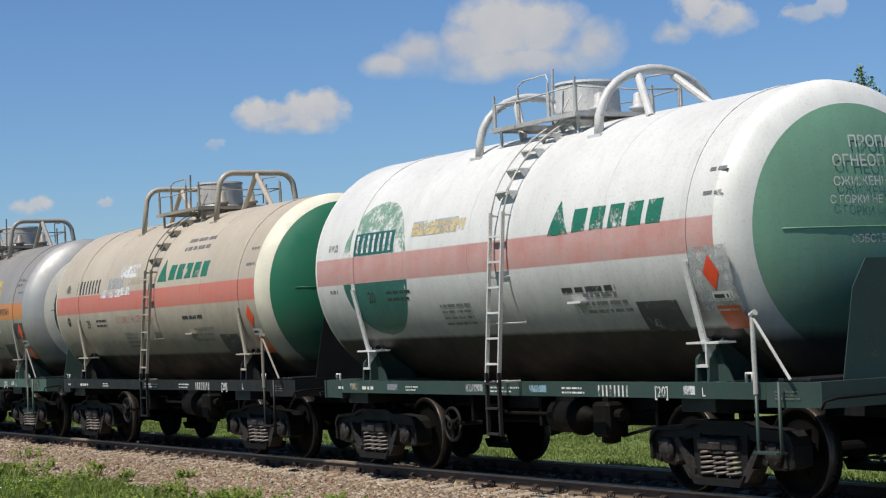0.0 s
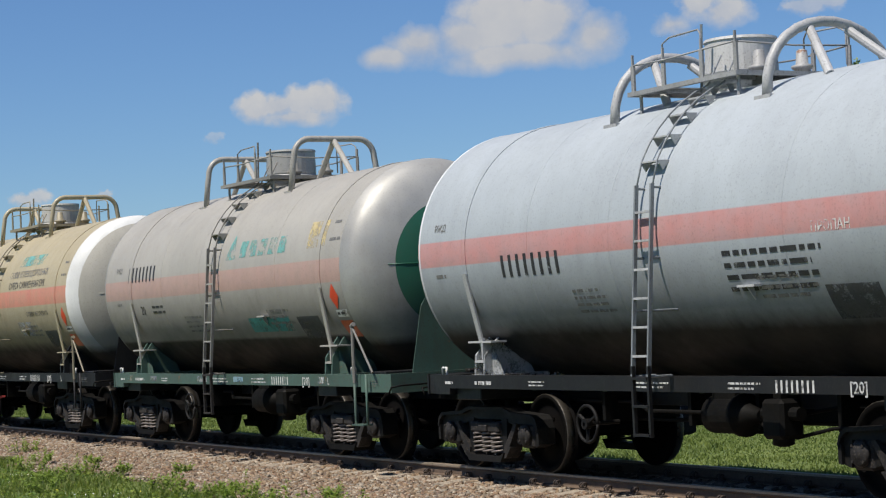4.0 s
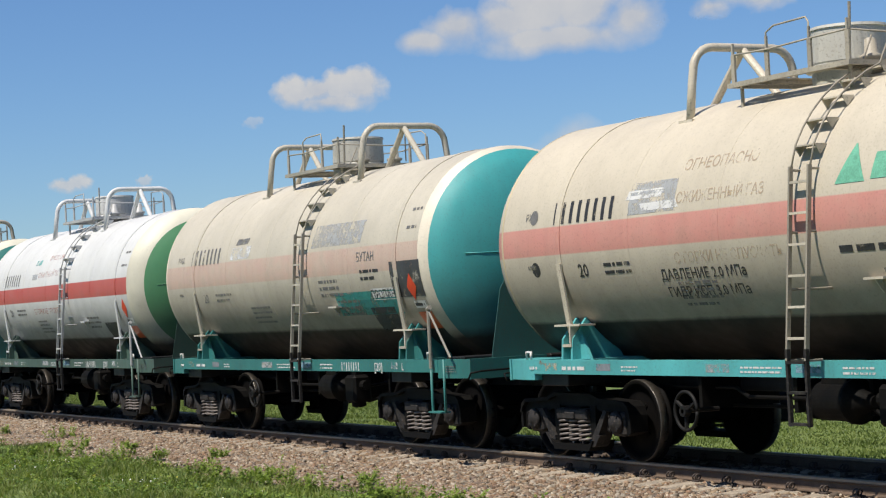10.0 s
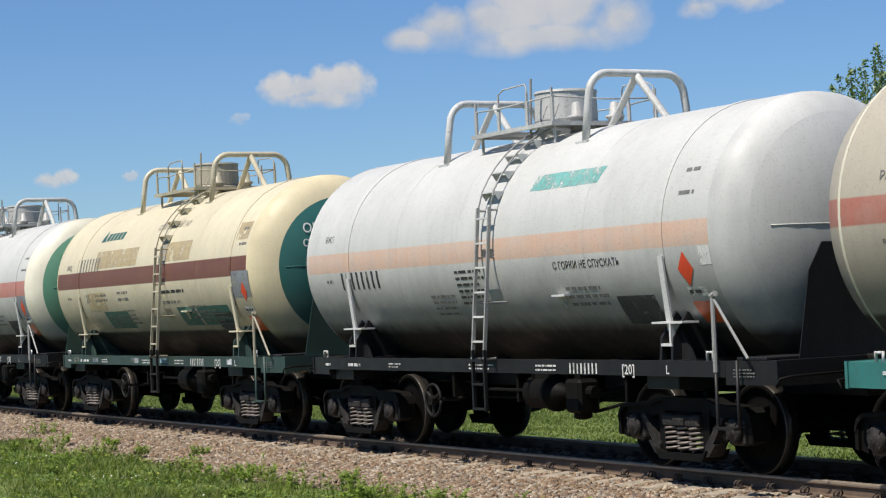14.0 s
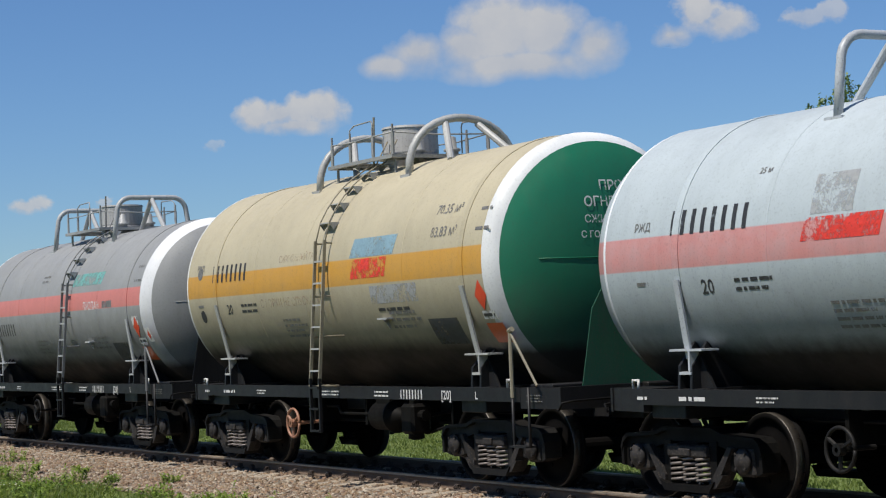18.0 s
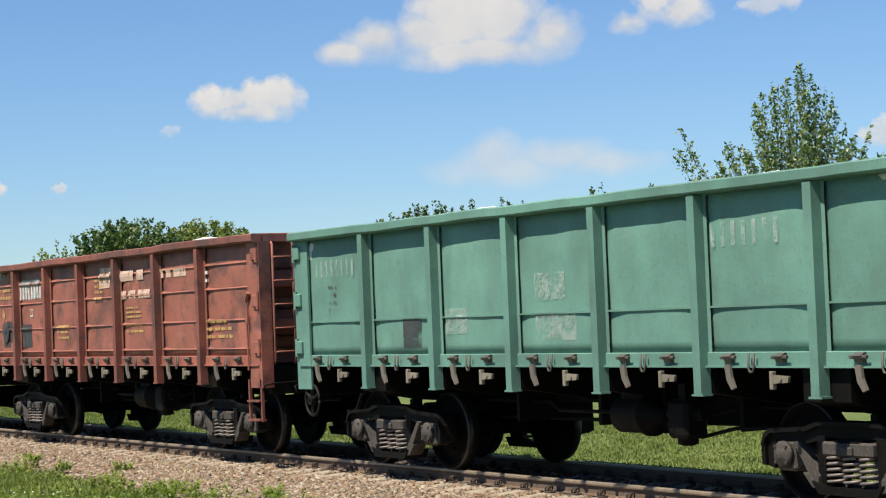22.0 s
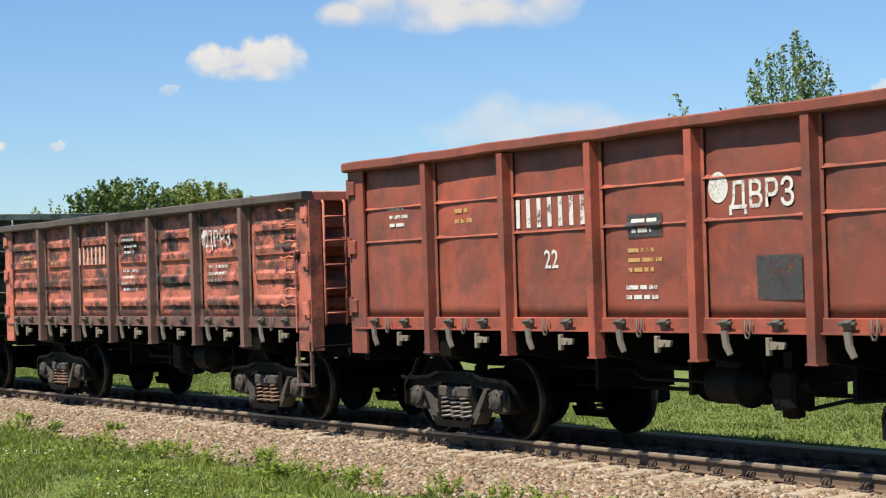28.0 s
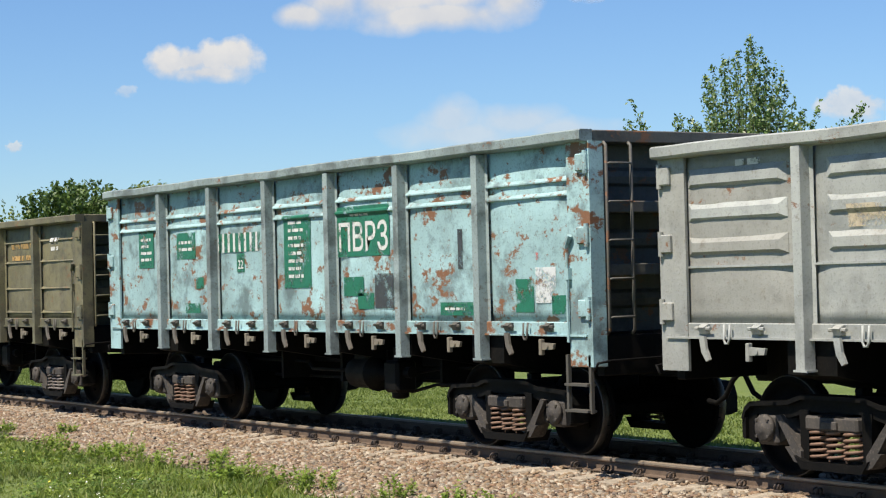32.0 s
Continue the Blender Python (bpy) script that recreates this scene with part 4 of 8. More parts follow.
    running_gear(w, cx, 7.94, -5.0, 6.03, spec.get("casting", BOGIE), spec.get("springs", SPRING), spec.get("handwheel", BOGIE_GREY))
    ink = spec.get("ink", LETTER_BLACK)
    rows = list(spec.get("marks", ()))
    std = [("number", -3.0, 2.92, ink, 0.26), ("text", -3.1, spec["sz"][0] - 0.20, ink, 0.15, "20"), ("text", -4.2, zc + 0.34, LETTER_GREY, 0.09, "РЖД"), ("lines", -4.2, zc - 0.26, LETTER_GREY, 0.25, 0.1, 1), ("lines", -2.3, spec["sz"][0] - 0.20, ink, 0.7, 0.18, 2), ("diamond", 4.52, zc - 0.38, PLACARD_RED, 0.19), ("patch", 4.62, zc - 0.84, PLACARD_ORANGE, 0.38, 0.28, -0.12), ("patch", 4.60, zc - 0.62, LETTER_WHITE, 0.34, 0.11), ("lines", 4.60, zc - 0.62, LETTER_BLACK, 0.30, 0.10, 1), ("patch", 3.4, zc - 0.80, PATCH_DARK, 0.75, 0.38), ("lines", -0.9, zc - 0.66, LETTER_GREY, 0.8, 0.34, 4), ("lines", 2.5, zc - 0.62, LETTER_GREY, 0.9, 0.30, 3), ("lines", 4.62, zc + 0.42, LETTER_GREY, 0.36, 0.10, 1), ("lines", 4.62, zc + 0.66, LETTER_GREY, 0.3, 0.10, 1)]
    skip = spec.get("skip", ())
    rows = [r for k, r in enumerate(std) if k not in skip] + rows
    marks(shell, lambda x, z: on_shell(R, zc, x, z), rows, rng)
    for k, (y, z, h, body, material) in enumerate(spec.get("head_text", ())):
        lay("lettering", text_flat(body, h), on_head(R, zc, x1, depth, y, zc + z), material, shell, 0.012)
    sill_ink = spec.get("sill_ink", LETTER_WHITE)
    sill_rows = [("number", 2.55, 1.115, sill_ink, 0.12), ("text", 3.45, 1.115, sill_ink, 0.11, "[20]"), ("lines", -3.4, 1.115, sill_ink, 0.5, 0.1, 1), ("lines", -2.2, 1.115, sill_ink, 0.35, 0.08, 2), ("lines", 0.2, 1.115, sill_ink, 0.7, 0.09, 2), ("lines", 1.75, 1.115, sill_ink, 0.55, 0.1, 2), ("text", 4.2, 1.115, sill_ink, 0.09, "L"), ("lines", -4.3, 1.115, sill_ink, 0.2, 0.08, 1)]
    if sill_m is not STEEL_BLACK:
        sill_rows += [("patch", -0.55, 1.13, PATCH_GREY, 0.42, 0.09), ("patch", 0.95, 1.13, PATCH_BLUE, 0.38, 0.08), ("patch", 3.95, 1.13, PATCH_WHITE, 0.20, 0.09), ("patch", -3.9, 1.13, PATCH_CREAM, 0.26, 0.09), ("patch", -2.75, 1.13, PATCH_SLATE, 0.3, 0.08)]
    marks(w, lambda x, z: on_flat(-1.466, x, z), sill_rows[spec.get("sill_from", 0):], rng)
    return w


WHITE = (0.69, 0.69, 0.67)
COOL = (0.45, 0.49, 0.52)
IVORY = (0.74, 0.70, 0.56)
S_BLACK = STEEL_BLACK
S_GREEN = paint("green_chassis_paint", (0.06, 0.115, 0.09), 0.6, 0.7, 0.15)
S_TEAL = paint("teal_chassis_paint", (0.03, 0.19, 0.175), 0.5, 0.4, 0.1)
S_BRIGHT = paint("bright_teal_chassis_paint", (0.09, 0.42, 0.42), 0.5, 0.3, 0.05)
S_DARKGREEN = paint("dark_green_chassis_paint", (0.025, 0.055, 0.045), 0.5, 0.45, 0.1)


def owner(zc=2.57, material=None, x=2.68, size=0.34, w=2.4):
    return ("emblem", x, zc + 0.44, material or LETTER_GREEN, size, w)


PROPANE = ((0.22, 0.90, 0.125, "ПРОПАН", LETTER_WHITE), (0.22, 0.70, 0.125, "ОГНЕОПАСНО", LETTER_WHITE), (0.22, 0.50, 0.125, "СЖИЖЕННЫЙ ГАЗ", LETTER_WHITE), (0.22, 0.30, 0.085, "С ГОРКИ НЕ СПУСКАТЬ", LETTER_WHITE), (0.22, -0.10, 0.085, "СОБСТВЕННИК", LETTER_WHITE))
DARK_PROPANE = ((0.25, 0.72, 0.13, "ПРОПАН", LETTER_BLACK), (0.3, 0.14, 0.09, "СРОЧНЫЙ ВОЗВРАТ", LETTER_BLACK), (0.3, 0.0, 0.09, "СТ. НОЯБРЬ", LETTER_BLACK))
TANKS = {
    1: dict(sz=(2.53, 2.89), lx=0.44, shell=(1.58, 2.70), label="white tank wagon with a red-brown stripe and faded green end", col=WHITE, stripe=(0.55, 0.27, 0.24), head=(0.20, 0.40, 0.27), ring=(0.78, 0.78, 0.74), cap=1.30, sill=S_DARKGREEN, hoops=True, dome=(0.7, 0.7, 0.68), ladder=(0.62, 0.6, 0.56), casting=BOGIE_GREY, head_text=PROPANE, skip=(0,), pipe=(0.72, 0.72, 0.70), dirt=0.22,
            marks=[("low_disc", -2.95, 2.71, PATCH_DEEP, 0.95, -0.18), ("high_disc", -2.95, 2.71, PATCH_FADED, 0.95, 0.18), ("patch", -3.0, 3.05, PATCH_DEEP, 1.25, 0.30), ("number", -3.0, 3.05, LETTER_WHITE, 0.24), owner(material=LETTER_GREEN), ("lines", 2.3, 2.24, LETTER_BLACK, 1.3, 0.15, 1), ("patch", -1.2, 3.15, PATCH_YELLOW, 1.4, 0.16), ("patch", -1.3, 3.16, PATCH_GREY, 1.2, 0.2), ("patch", 4.5, 2.25, PATCH_GREY, 0.7, 0.7)]),
    2: dict(sz=(2.44, 2.77), lx=0.36, label="beige tank wagon with a red stripe and dark green end", col=(0.485, 0.425, 0.34), stripe=(0.60, 0.17, 0.13), head=(0.012, 0.17, 0.085), ring=IVORY, cap=1.34, sill=S_BLACK, dome=(0.46, 0.46, 0.44), head_text=PROPANE, marks=[owner(x=1.8), ("patch", -0.95, 3.12, PATCH_WHITE, 0.9, 0.24, 0.3), ("patch", -1.55, 2.94, PATCH_GREY, 0.8, 0.2), ("patch", -1.75, 2.76, PATCH_WHITE, 1.1, 0.14), ("patch", -0.95, 2.78, PATCH_WHITE, 0.5, 0.14), ("text", -0.2, 2.95, LETTER_FAINT, 0.14, "СЖИЖЕННЫЙ ГАЗ"), ("text", -0.6, 2.28, LETTER_PINK, 0.12, "С ГОРКИ НЕ СПУСКАТЬ"), ("disc", -4.2, 2.92, LETTER_GREY, 0.09), ("disc", -4.2, 2.3, LETTER_BLACK, 0.09), ("lines", 2.1, 3.45, LETTER_GREY, 1.3, 0.34, 2), ("lines", 2.3, 2.24, LETTER_BLACK, 1.2, 0.14, 1)]),
    3: dict(sz=(2.45, 2.78), lx=1.12, label="grey metallic tank wagon with an orange stripe and green cap", col=(0.34, 0.315, 0.28), stripe=(0.66, 0.24, 0.05), wear=0.15, white_band=(0.95, 1.14), head=(0.02, 0.16, 0.09), ring=(0.42, 0.42, 0.41), cap=0.95, sill=S_GREEN, dome=(0.5, 0.5, 0.49), rough=0.36, metal=0.15, ring_metal=0.5, head_text=((0.15, 0.45, 0.16, "ОГНЕОПАСНО", LETTER_WHITE), (0.15, 0.2, 0.16, "СЖИЖЕННЫЙ ГАЗ", LETTER_WHITE)), skip=(0, 4),
            marks=[("low_disc", -2.2, 2.62, FAINT_TEAL, 0.97, -0.17), ("high_disc", -2.2, 2.62, FAINT_TEAL, 0.97, 0.16), ("number", -2.5, 2.94, LETTER_WHITE, 0.26), ("patch", 2.2, 3.12, FAINT_YELLOW, 1.9, 0.36), ("patch", -1.45, 3.08, PATCH_SLATE, 0.7, 0.14), ("patch", -1.45, 2.90, PATCH_GREY, 0.6, 0.14), ("patch", -0.75, 3.16, PATCH_WHITE, 0.5, 0.12), ("patch", -0.75, 2.92, PATCH_GREY, 0.55, 0.18), ("text", 3.2, 2.62, LETTER_BLACK, 0.13, "БУТАН ПРОПАН"), ("patch", 1.75, 2.27, PATCH_WHITE, 1.1, 0.15), ("patch", 2.75, 2.25, PATCH_WHITE, 0.7, 0.14), ("lines", 4.4, 3.2, LETTER_GREY, 0.6, 0.24, 2), ("patch", 4.45, 2.2, PATCH_DARK, 0.6, 0.34)]),
    4: dict(belly_soft=0.10, sz=(2.56, 2.87), lx=0.39, shell=(1.58, 2.70), label="bluish white tank wagon with a pale red stripe", col=COOL, stripe=(0.62, 0.30, 0.28), head=(0.56, 0.62, 0.68), ring=(0.80, 0.81, 0.82), cap=1.34, sill=S_BLACK, hoops=True, dome=(0.55, 0.55, 0.54), casting=BOGIE_GREY, saddle=PATCH_GREY, head_text=((0.3, 0.6, 0.13, "ОГНЕОПАСНО", LETTER_BLACK),), skip=(0, 1, 4), marks=[("number", -2.02, 2.50, LETTER_BLACK, 0.26), ("lines", 2.4, 2.25, LETTER_BLACK, 1.6, 0.5, 4), ("text", 3.3, 2.62, LETTER_WHITE, 0.1, "ПРОПАН")], pipe=(0.5, 0.5, 0.5)),
    5: dict(sz=(2.5, 2.83), lx=0.3, label="grey-beige tank wagon with a faint pink stripe and silver end", col=(0.42, 0.40, 0.36), stripe=(0.52, 0.34, 0.29), head=(0.02, 0.14, 0.085), ring=(0.50, 0.49, 0.46), cap=0.9, sill=S_GREEN, dome=(0.45, 0.45, 0.43), ring_metal=0.4, tall=True, marks=[owner(2.68, PATCH_TEAL, 1.9), ("patch", 2.0, 1.95, LETTER_TEAL, 1.5, 0.25), ("patch", 4.0, 3.2, PATCH_YELLOW, 0.6, 0.4)]),
    6: dict(belly_soft=0.10, sz=(2.56, 2.89), lx=0.24, label="tan tank wagon with a faded pink-red stripe and white ring", col=(0.47, 0.405, 0.27), stripe=(0.66, 0.25, 0.18), wear=0.5, head=(0.50, 0.47, 0.40), ring=(0.80, 0.80, 0.77), cap=1.36, sill=S_BLACK, tall=True, dome=(0.55, 0.54, 0.5), handwheel=plain("red_handwheel_paint", (0.42, 0.06, 0.06), 0.5), head_text=DARK_PROPANE, skip=(0, 1, 4), marks=[("number", -3.0, 2.36, LETTER_BLACK, 0.27), ("patch", 2.2, 3.48, PATCH_TEAL, 1.5, 0.24, 0.3), ("text", 2.25, 3.22, LETTER_GREY, 0.14, "ГАЗОВ УГЛЕВОДОРОДНЫХ"), ("text", 2.25, 3.00, LETTER_BLACK, 0.14, "СМЕСЬ СЖИЖЕННАЯ БУК"), ("text", 2.9, 2.4, LETTER_BLACK, 0.09, "С ГОРКИ НЕ СПУСКАТЬ"), ("patch", -1.2, 2.94, LETTER_GREY, 0.9, 0.12), ("patch", 1.9, 2.1, PATCH_GREY, 0.9, 0.3)]),
    7: dict(belly_soft=0.10, sz=(2.38, 2.71), lx=0.24, shell=(1.45, 2.55), label="bluish white tank wagon with a dark red stripe", col=(0.52, 0.59, 0.635), stripe=(0.42, 0.08, 0.075), head=(0.56, 0.62, 0.69), ring=(0.80, 0.82, 0.84), cap=1.34, sill=S_BLACK, dome=(0.55, 0.55, 0.55), marks=[("text", 2.6, 2.62, LETTER_WHITE, 0.12, "ПРОПАН")], ink=LETTER_GREY),
    8: dict(belly_soft=0.10, sz=(2.47, 2.81), lx=0.28, label="grey tank wagon with a bright red stripe and cream end", col=(0.40, 0.385, 0.355), stripe=(0.62, 0.11, 0.06), wear=0.1, head=(0.54, 0.51, 0.43), ring=(0.78, 0.78, 0.75), cap=1.36, sill=S_BLACK, tall=True, dome=(0.45, 0.45, 0.42), skip=(0, 1, 4), head_text=DARK_PROPANE, handwheel=plain("brown_handwheel_paint", (0.16, 0.05, 0.03), 0.5), marks=[("number", -3.0, 2.40, LETTER_BLACK, 0.30), ("patch", 2.0, 3.30, PATCH_TEAL, 1.5, 0.22, 0.3), ("text", -0.7, 3.1, LETTER_GREY, 0.11, "БУТАН"), ("lines", -0.8, 3.5, LETTER_GREY, 0.8, 0.22, 2), ("lines", -2.6, 3.42, LETTER_GREY, 0.5, 0.12, 2)]),
    9: dict(shield=(0.04, 0.17, 0.17), sz=(2.44, 2.77), lx=1.05, label="cream tank wagon with a pink stripe and turquoise cap", col=(0.62, 0.55, 0.43), stripe=(0.66, 0.29, 0.24), wear=0.2, head=(0.06, 0.40, 0.42), ring=(0.70, 0.58, 0.38), cap=1.0, sill=S_BRIGHT, dome=(0.55, 0.53, 0.46), marks=[owner(material=plain("pale_green_sign_paint", (0.15, 0.45, 0.30))), ("patch", -1.65, 2.98, PATCH_GREY, 0.9, 0.36), ("patch", -1.8, 3.02, LETTER_WHITE, 0.7, 0.10, 0.5), ("patch", -1.5, 2.88, LETTER_WHITE, 0.7, 0.09, -0.8), ("lines", 2.0, 2.26, LETTER_BLACK, 1.0, 0.16, 1), ("text", -0.8, 2.13, LETTER_BLACK, 0.12, "ДАВЛЕНИЕ 2.0 МПа"), ("text", -0.8, 1.94, LETTER_BLACK, 0.12, "ГИДР.ИСП 3.0 МПа"), ("text", -0.5, 3.28, LETTER_FAINT, 0.14, "ОГНЕОПАСНО"), ("text", -0.4, 2.95, LETTER_FAINT, 0.16, "СЖИЖЕННЫЙ ГАЗ"), ("text", -0.3, 2.3, LETTER_FAINT, 0.12, "С ГОРКИ НЕ СПУСКАТЬ"), ("disc", -4.15, 2.9, LETTER_GREY, 0.09), ("disc", -4.15, 2.28, LETTER_BLACK, 0.09), ("patch", 2.9, 1.75, LETTER_TEAL, 0.9, 0.2)]),
    10: dict(shield=(0.03, 0.12, 0.11), sz=(2.43, 2.8), lx=1.04, label="beige tank wagon with a washed-out stripe and turquoise end", col=(0.58, 0.53, 0.43), stripe=(0.60, 0.42, 0.34), wear=0.6, head=(0.06, 0.40, 0.40), ring=(0.78, 0.70, 0.56), cap=1.42, sill=S_TEAL, dome=(0.5, 0.48, 0.42), ink=LETTER_GREY, marks=[("patch", -1.5, 2.92, PATCH_WHITE, 0.8, 0.2, 0.3), ("patch", -1.5, 3.1, LETTER_GREY, 0.5, 0.1, 0.6), ("patch", 2.2, 3.02, PATCH_GREY, 1.7, 0.34, 0.2), ("patch", 3.0, 2.0, LETTER_TEAL, 2.0, 0.36), ("patch", 4.4, 2.3, PATCH_DARK, 0.9, 0.5), ("text", 3.2, 2.66, LETTER_GREY, 0.13, "БУТАН"), ("patch", 3.6, 2.12, LETTER_WHITE, 0.7, 0.17), ("text", 3.6, 2.12, LETTER_BLACK, 0.13, "ПРОПАН"), ("lines", 3.3, 2.4, LETTER_BLACK, 0.6, 0.2, 2), ("lines", 2.0, 2.25, LETTER_GREY, 0.9, 0.3, 3)]),
    11: dict(shield=(0.03, 0.07, 0.055), sz=(2.42, 2.74), lx=1.03, shell=(1.45, 2.55), label="white tank wagon with a red stripe and faded green end", col=WHITE, stripe=(0.50, 0.09, 0.07), wear=0.12, head=(0.09, 0.29, 0.13), ring=IVORY, cap=1.22, sill=S_GREEN, dome=(0.66, 0.66, 0.64), ink=LETTER_GREY, dirt=0.15, marks=[("text", -0.4, 2.22, LETTER_PINK, 0.12, "С ГОРКИ НЕ СПУСКАТЬ"), ("patch", -1.3, 2.95, PATCH_GREY, 0.35, 0.12), ("text", -0.1, 3.32, LETTER_PINK, 0.11, "ОГНЕОПАСНО"), ("text", -0.3, 3.0, LETTER_PINK, 0.15, "СЖИЖЕННЫЙ ГАЗ"), ("patch", -1.3, 3.25, PATCH_TEAL, 0.4, 0.12)], pipe=(0.7, 0.7, 0.69)),
    12: dict(shield=(0.03, 0.12, 0.11), sz=(2.47, 2.73), lx=1.05, label="beige-grey tank wagon with a brownish red stripe and teal end", col=(0.465, 0.42, 0.34), stripe=(0.45, 0.165, 0.125), head=(0.012, 0.20, 0.175), ring=IVORY, cap=1.33, sill=S_TEAL, dome=(0.45, 0.45, 0.44), head_text=PROPANE, skip=(12, 13), ladder=(0.38, 0.35, 0.28), marks=[owner(material=LETTER_TEAL), ("patch", -1.75, 2.97, PATCH_GREY, 0.5, 0.46, 0.25), ("patch", 1.85, 2.63, PATCH_GREY, 0.45, 0.16), ("lines", 2.5, 2.24, LETTER_BLACK, 1.1, 0.15, 1), ("text", 4.51, 3.18, LETTER_BLACK, 0.088, "НАЛ. 64.2 м³"), ("text", 4.51, 3.02, LETTER_BLACK, 0.088, "ЕМК. 75.7 м³"), ("text", -0.75, 2.2, LETTER_GREY, 0.11, "С ГОРКИ НЕ СПУСКАТЬ"), ("patch", 2.7, 1.82, LETTER_TEAL, 0.9, 0.16), ("patch", 5.0, 2.0, LETTER_WHITE, 0.24, 0.2, -0.2)]),
    13: dict(ends=(-4.94, 5.0, 0.62), belly_soft=0.10, sz=(2.41, 2.68), lx=0.42, shell=(1.45, 2.55), label="white tank wagon with a pale orange stripe, all-white end", col=(0.60, 0.60, 0.575), stripe=(0.70, 0.47, 0.35), wear=0.5, head=(0.60, 0.60, 0.575), ring=(0.60, 0.60, 0.575), cap=1.2, sill=S_BLACK, dome=(0.6, 0.6, 0.58), ink=LETTER_GREY, dirt=0.2, saddle=STEEL_BLACK, skip=(0, 1, 4), marks=[("number", -3.2, 2.28, LETTER_BLACK, 0.24), ("patch", 2.0, 3.30, PATCH_TEAL, 1.5, 0.22, 0.3), ("text", 2.6, 2.3, LETTER_BLACK, 0.09, "С ГОРКИ НЕ СПУСКАТЬ"), ("lines", -0.1, 2.1, LETTER_BLACK, 0.8, 0.5, 6), ("patch", 4.9, 2.3, LETTER_WHITE, 0.2, 0.2)], pipe=(0.7, 0.7, 0.68)),
    14: dict(sz=(2.49, 2.8), lx=1.03, label="cream tank wagon with a dark brown stripe and teal end", col=(0.68, 0.61, 0.44), stripe=(0.17, 0.062, 0.045), wear=0.1, head=(0.02, 0.14, 0.125), ring=(0.72, 0.62, 0.40), cap=1.1, sill=S_DARKGREEN, dome=(0.5, 0.46, 0.36), ink=LETTER_GREY, head_text=((0.0, 0.62, 0.15, "ОГНЕОПАСНО", LETTER_WHITE), (0.0, 0.40, 0.15, "СЖИЖЕННЫЙ ГАЗ", LETTER_WHITE), (0.0, 0.02, 0.13, "СТ. НЕ", LETTER_YELLOW)), skip=(5,), marks=[("diamond", 4.62, 2.24, PLACARD_RED, 0.16), ("patch", -1.5, 3.0, PATCH_TAN, 2.3, 0.34), ("patch", 1.55, 3.0, PATCH_TAN, 1.5, 0.34), ("patch", 1.0, 3.02, PATCH_GREY, 0.35, 0.4), ("patch", -2.6, 2.22, PATCH_TAN, 1.0, 0.34), ("emblem", -2.1, 3.42, PATCH_DEEP, 0.22, 1.3), ("patch", -1.7, 1.86, PATCH_DEEP, 1.3, 0.36, -0.3), ("lines", -1.7, 1.86, LETTER_GREY, 1.0, 0.26, 4), ("patch", 1.9, 1.88, PATCH_DEEP, 0.8, 0.36, -0.3), ("patch", 3.1, 1.88, PATCH_DEEP, 1.4, 0.36, -0.3), ("lines", 3.1, 1.88, LETTER_GREY, 1.1, 0.26, 4), ("patch", 4.5, 2.36, PATCH_SLATE, 0.75, 0.42), ("lines", 1.4, 2.32, LETTER_BLACK, 1.3, 0.12, 1), ("lines", 1.5, 2.14, LETTER_GREY, 1.2, 0.12, 1), ("lines", -1.1, 2.3, LETTER_GREY, 0.6, 0.24, 2), ("text", 1.0, 3.48, LETTER_GREY, 0.16, "СЖИЖЕННЫЙ ГАЗ"), ("patch", 4.5, 3.2, PATCH_TAN, 0.5, 0.3)]),
    15: dict(sz=(2.44, 2.76), lx=0.4, shield=(0.05, 0.10, 0.07), label="greyish white tank wagon with a red-brown stripe and green end", col=(0.60, 0.60, 0.57), stripe=(0.50, 0.18, 0.14), head=(0.12, 0.32, 0.20), ring=IVORY, cap=1.2, sill=S_BLACK, dome=(0.55, 0.55, 0.52), skip=(), marks=[("text", -0.6, 2.95, LETTER_PINK, 0.13, "ОГНЕОПАСНО"), ("patch", 4.4, 2.2, PATCH_SLATE, 0.8, 0.5), ("lines", 1.8, 3.2, LETTER_GREY, 1.1, 0.2, 2), ("lines", -0.8, 2.2, LETTER_BLACK, 0.9, 0.2, 2)]),
    16: dict(belly_soft=0.10, sz=(2.45, 2.8), lx=0.35, label="bluish grey-white tank wagon with a pink-red stripe", col=(0.49, 0.55, 0.575), stripe=(0.64, 0.27, 0.25), head=(0.48, 0.52, 0.57), ring=(0.78, 0.80, 0.82), cap=1.34, sill=S_BLACK, dome=(0.52, 0.52, 0.51), head_text=((0.5, 0.4, 0.14, "ПРОПАН", LETTER_BLACK),), marks=[("patch", -1.0, 2.72, PATCH_RED, 1.1, 0.22, 0.3), ("patch", -1.15, 3.05, PATCH_GREY, 0.6, 0.4), ("text", -2.3, 3.35, LETTER_GREY, 0.07, "25 м"), ("patch", 4.95, 2.2, LETTER_WHITE, 0.24, 0.26, -0.2), ("diamond", 4.95, 2.2, PLACARD_RED, 0.1)], pipe=(0.52, 0.55, 0.58)),
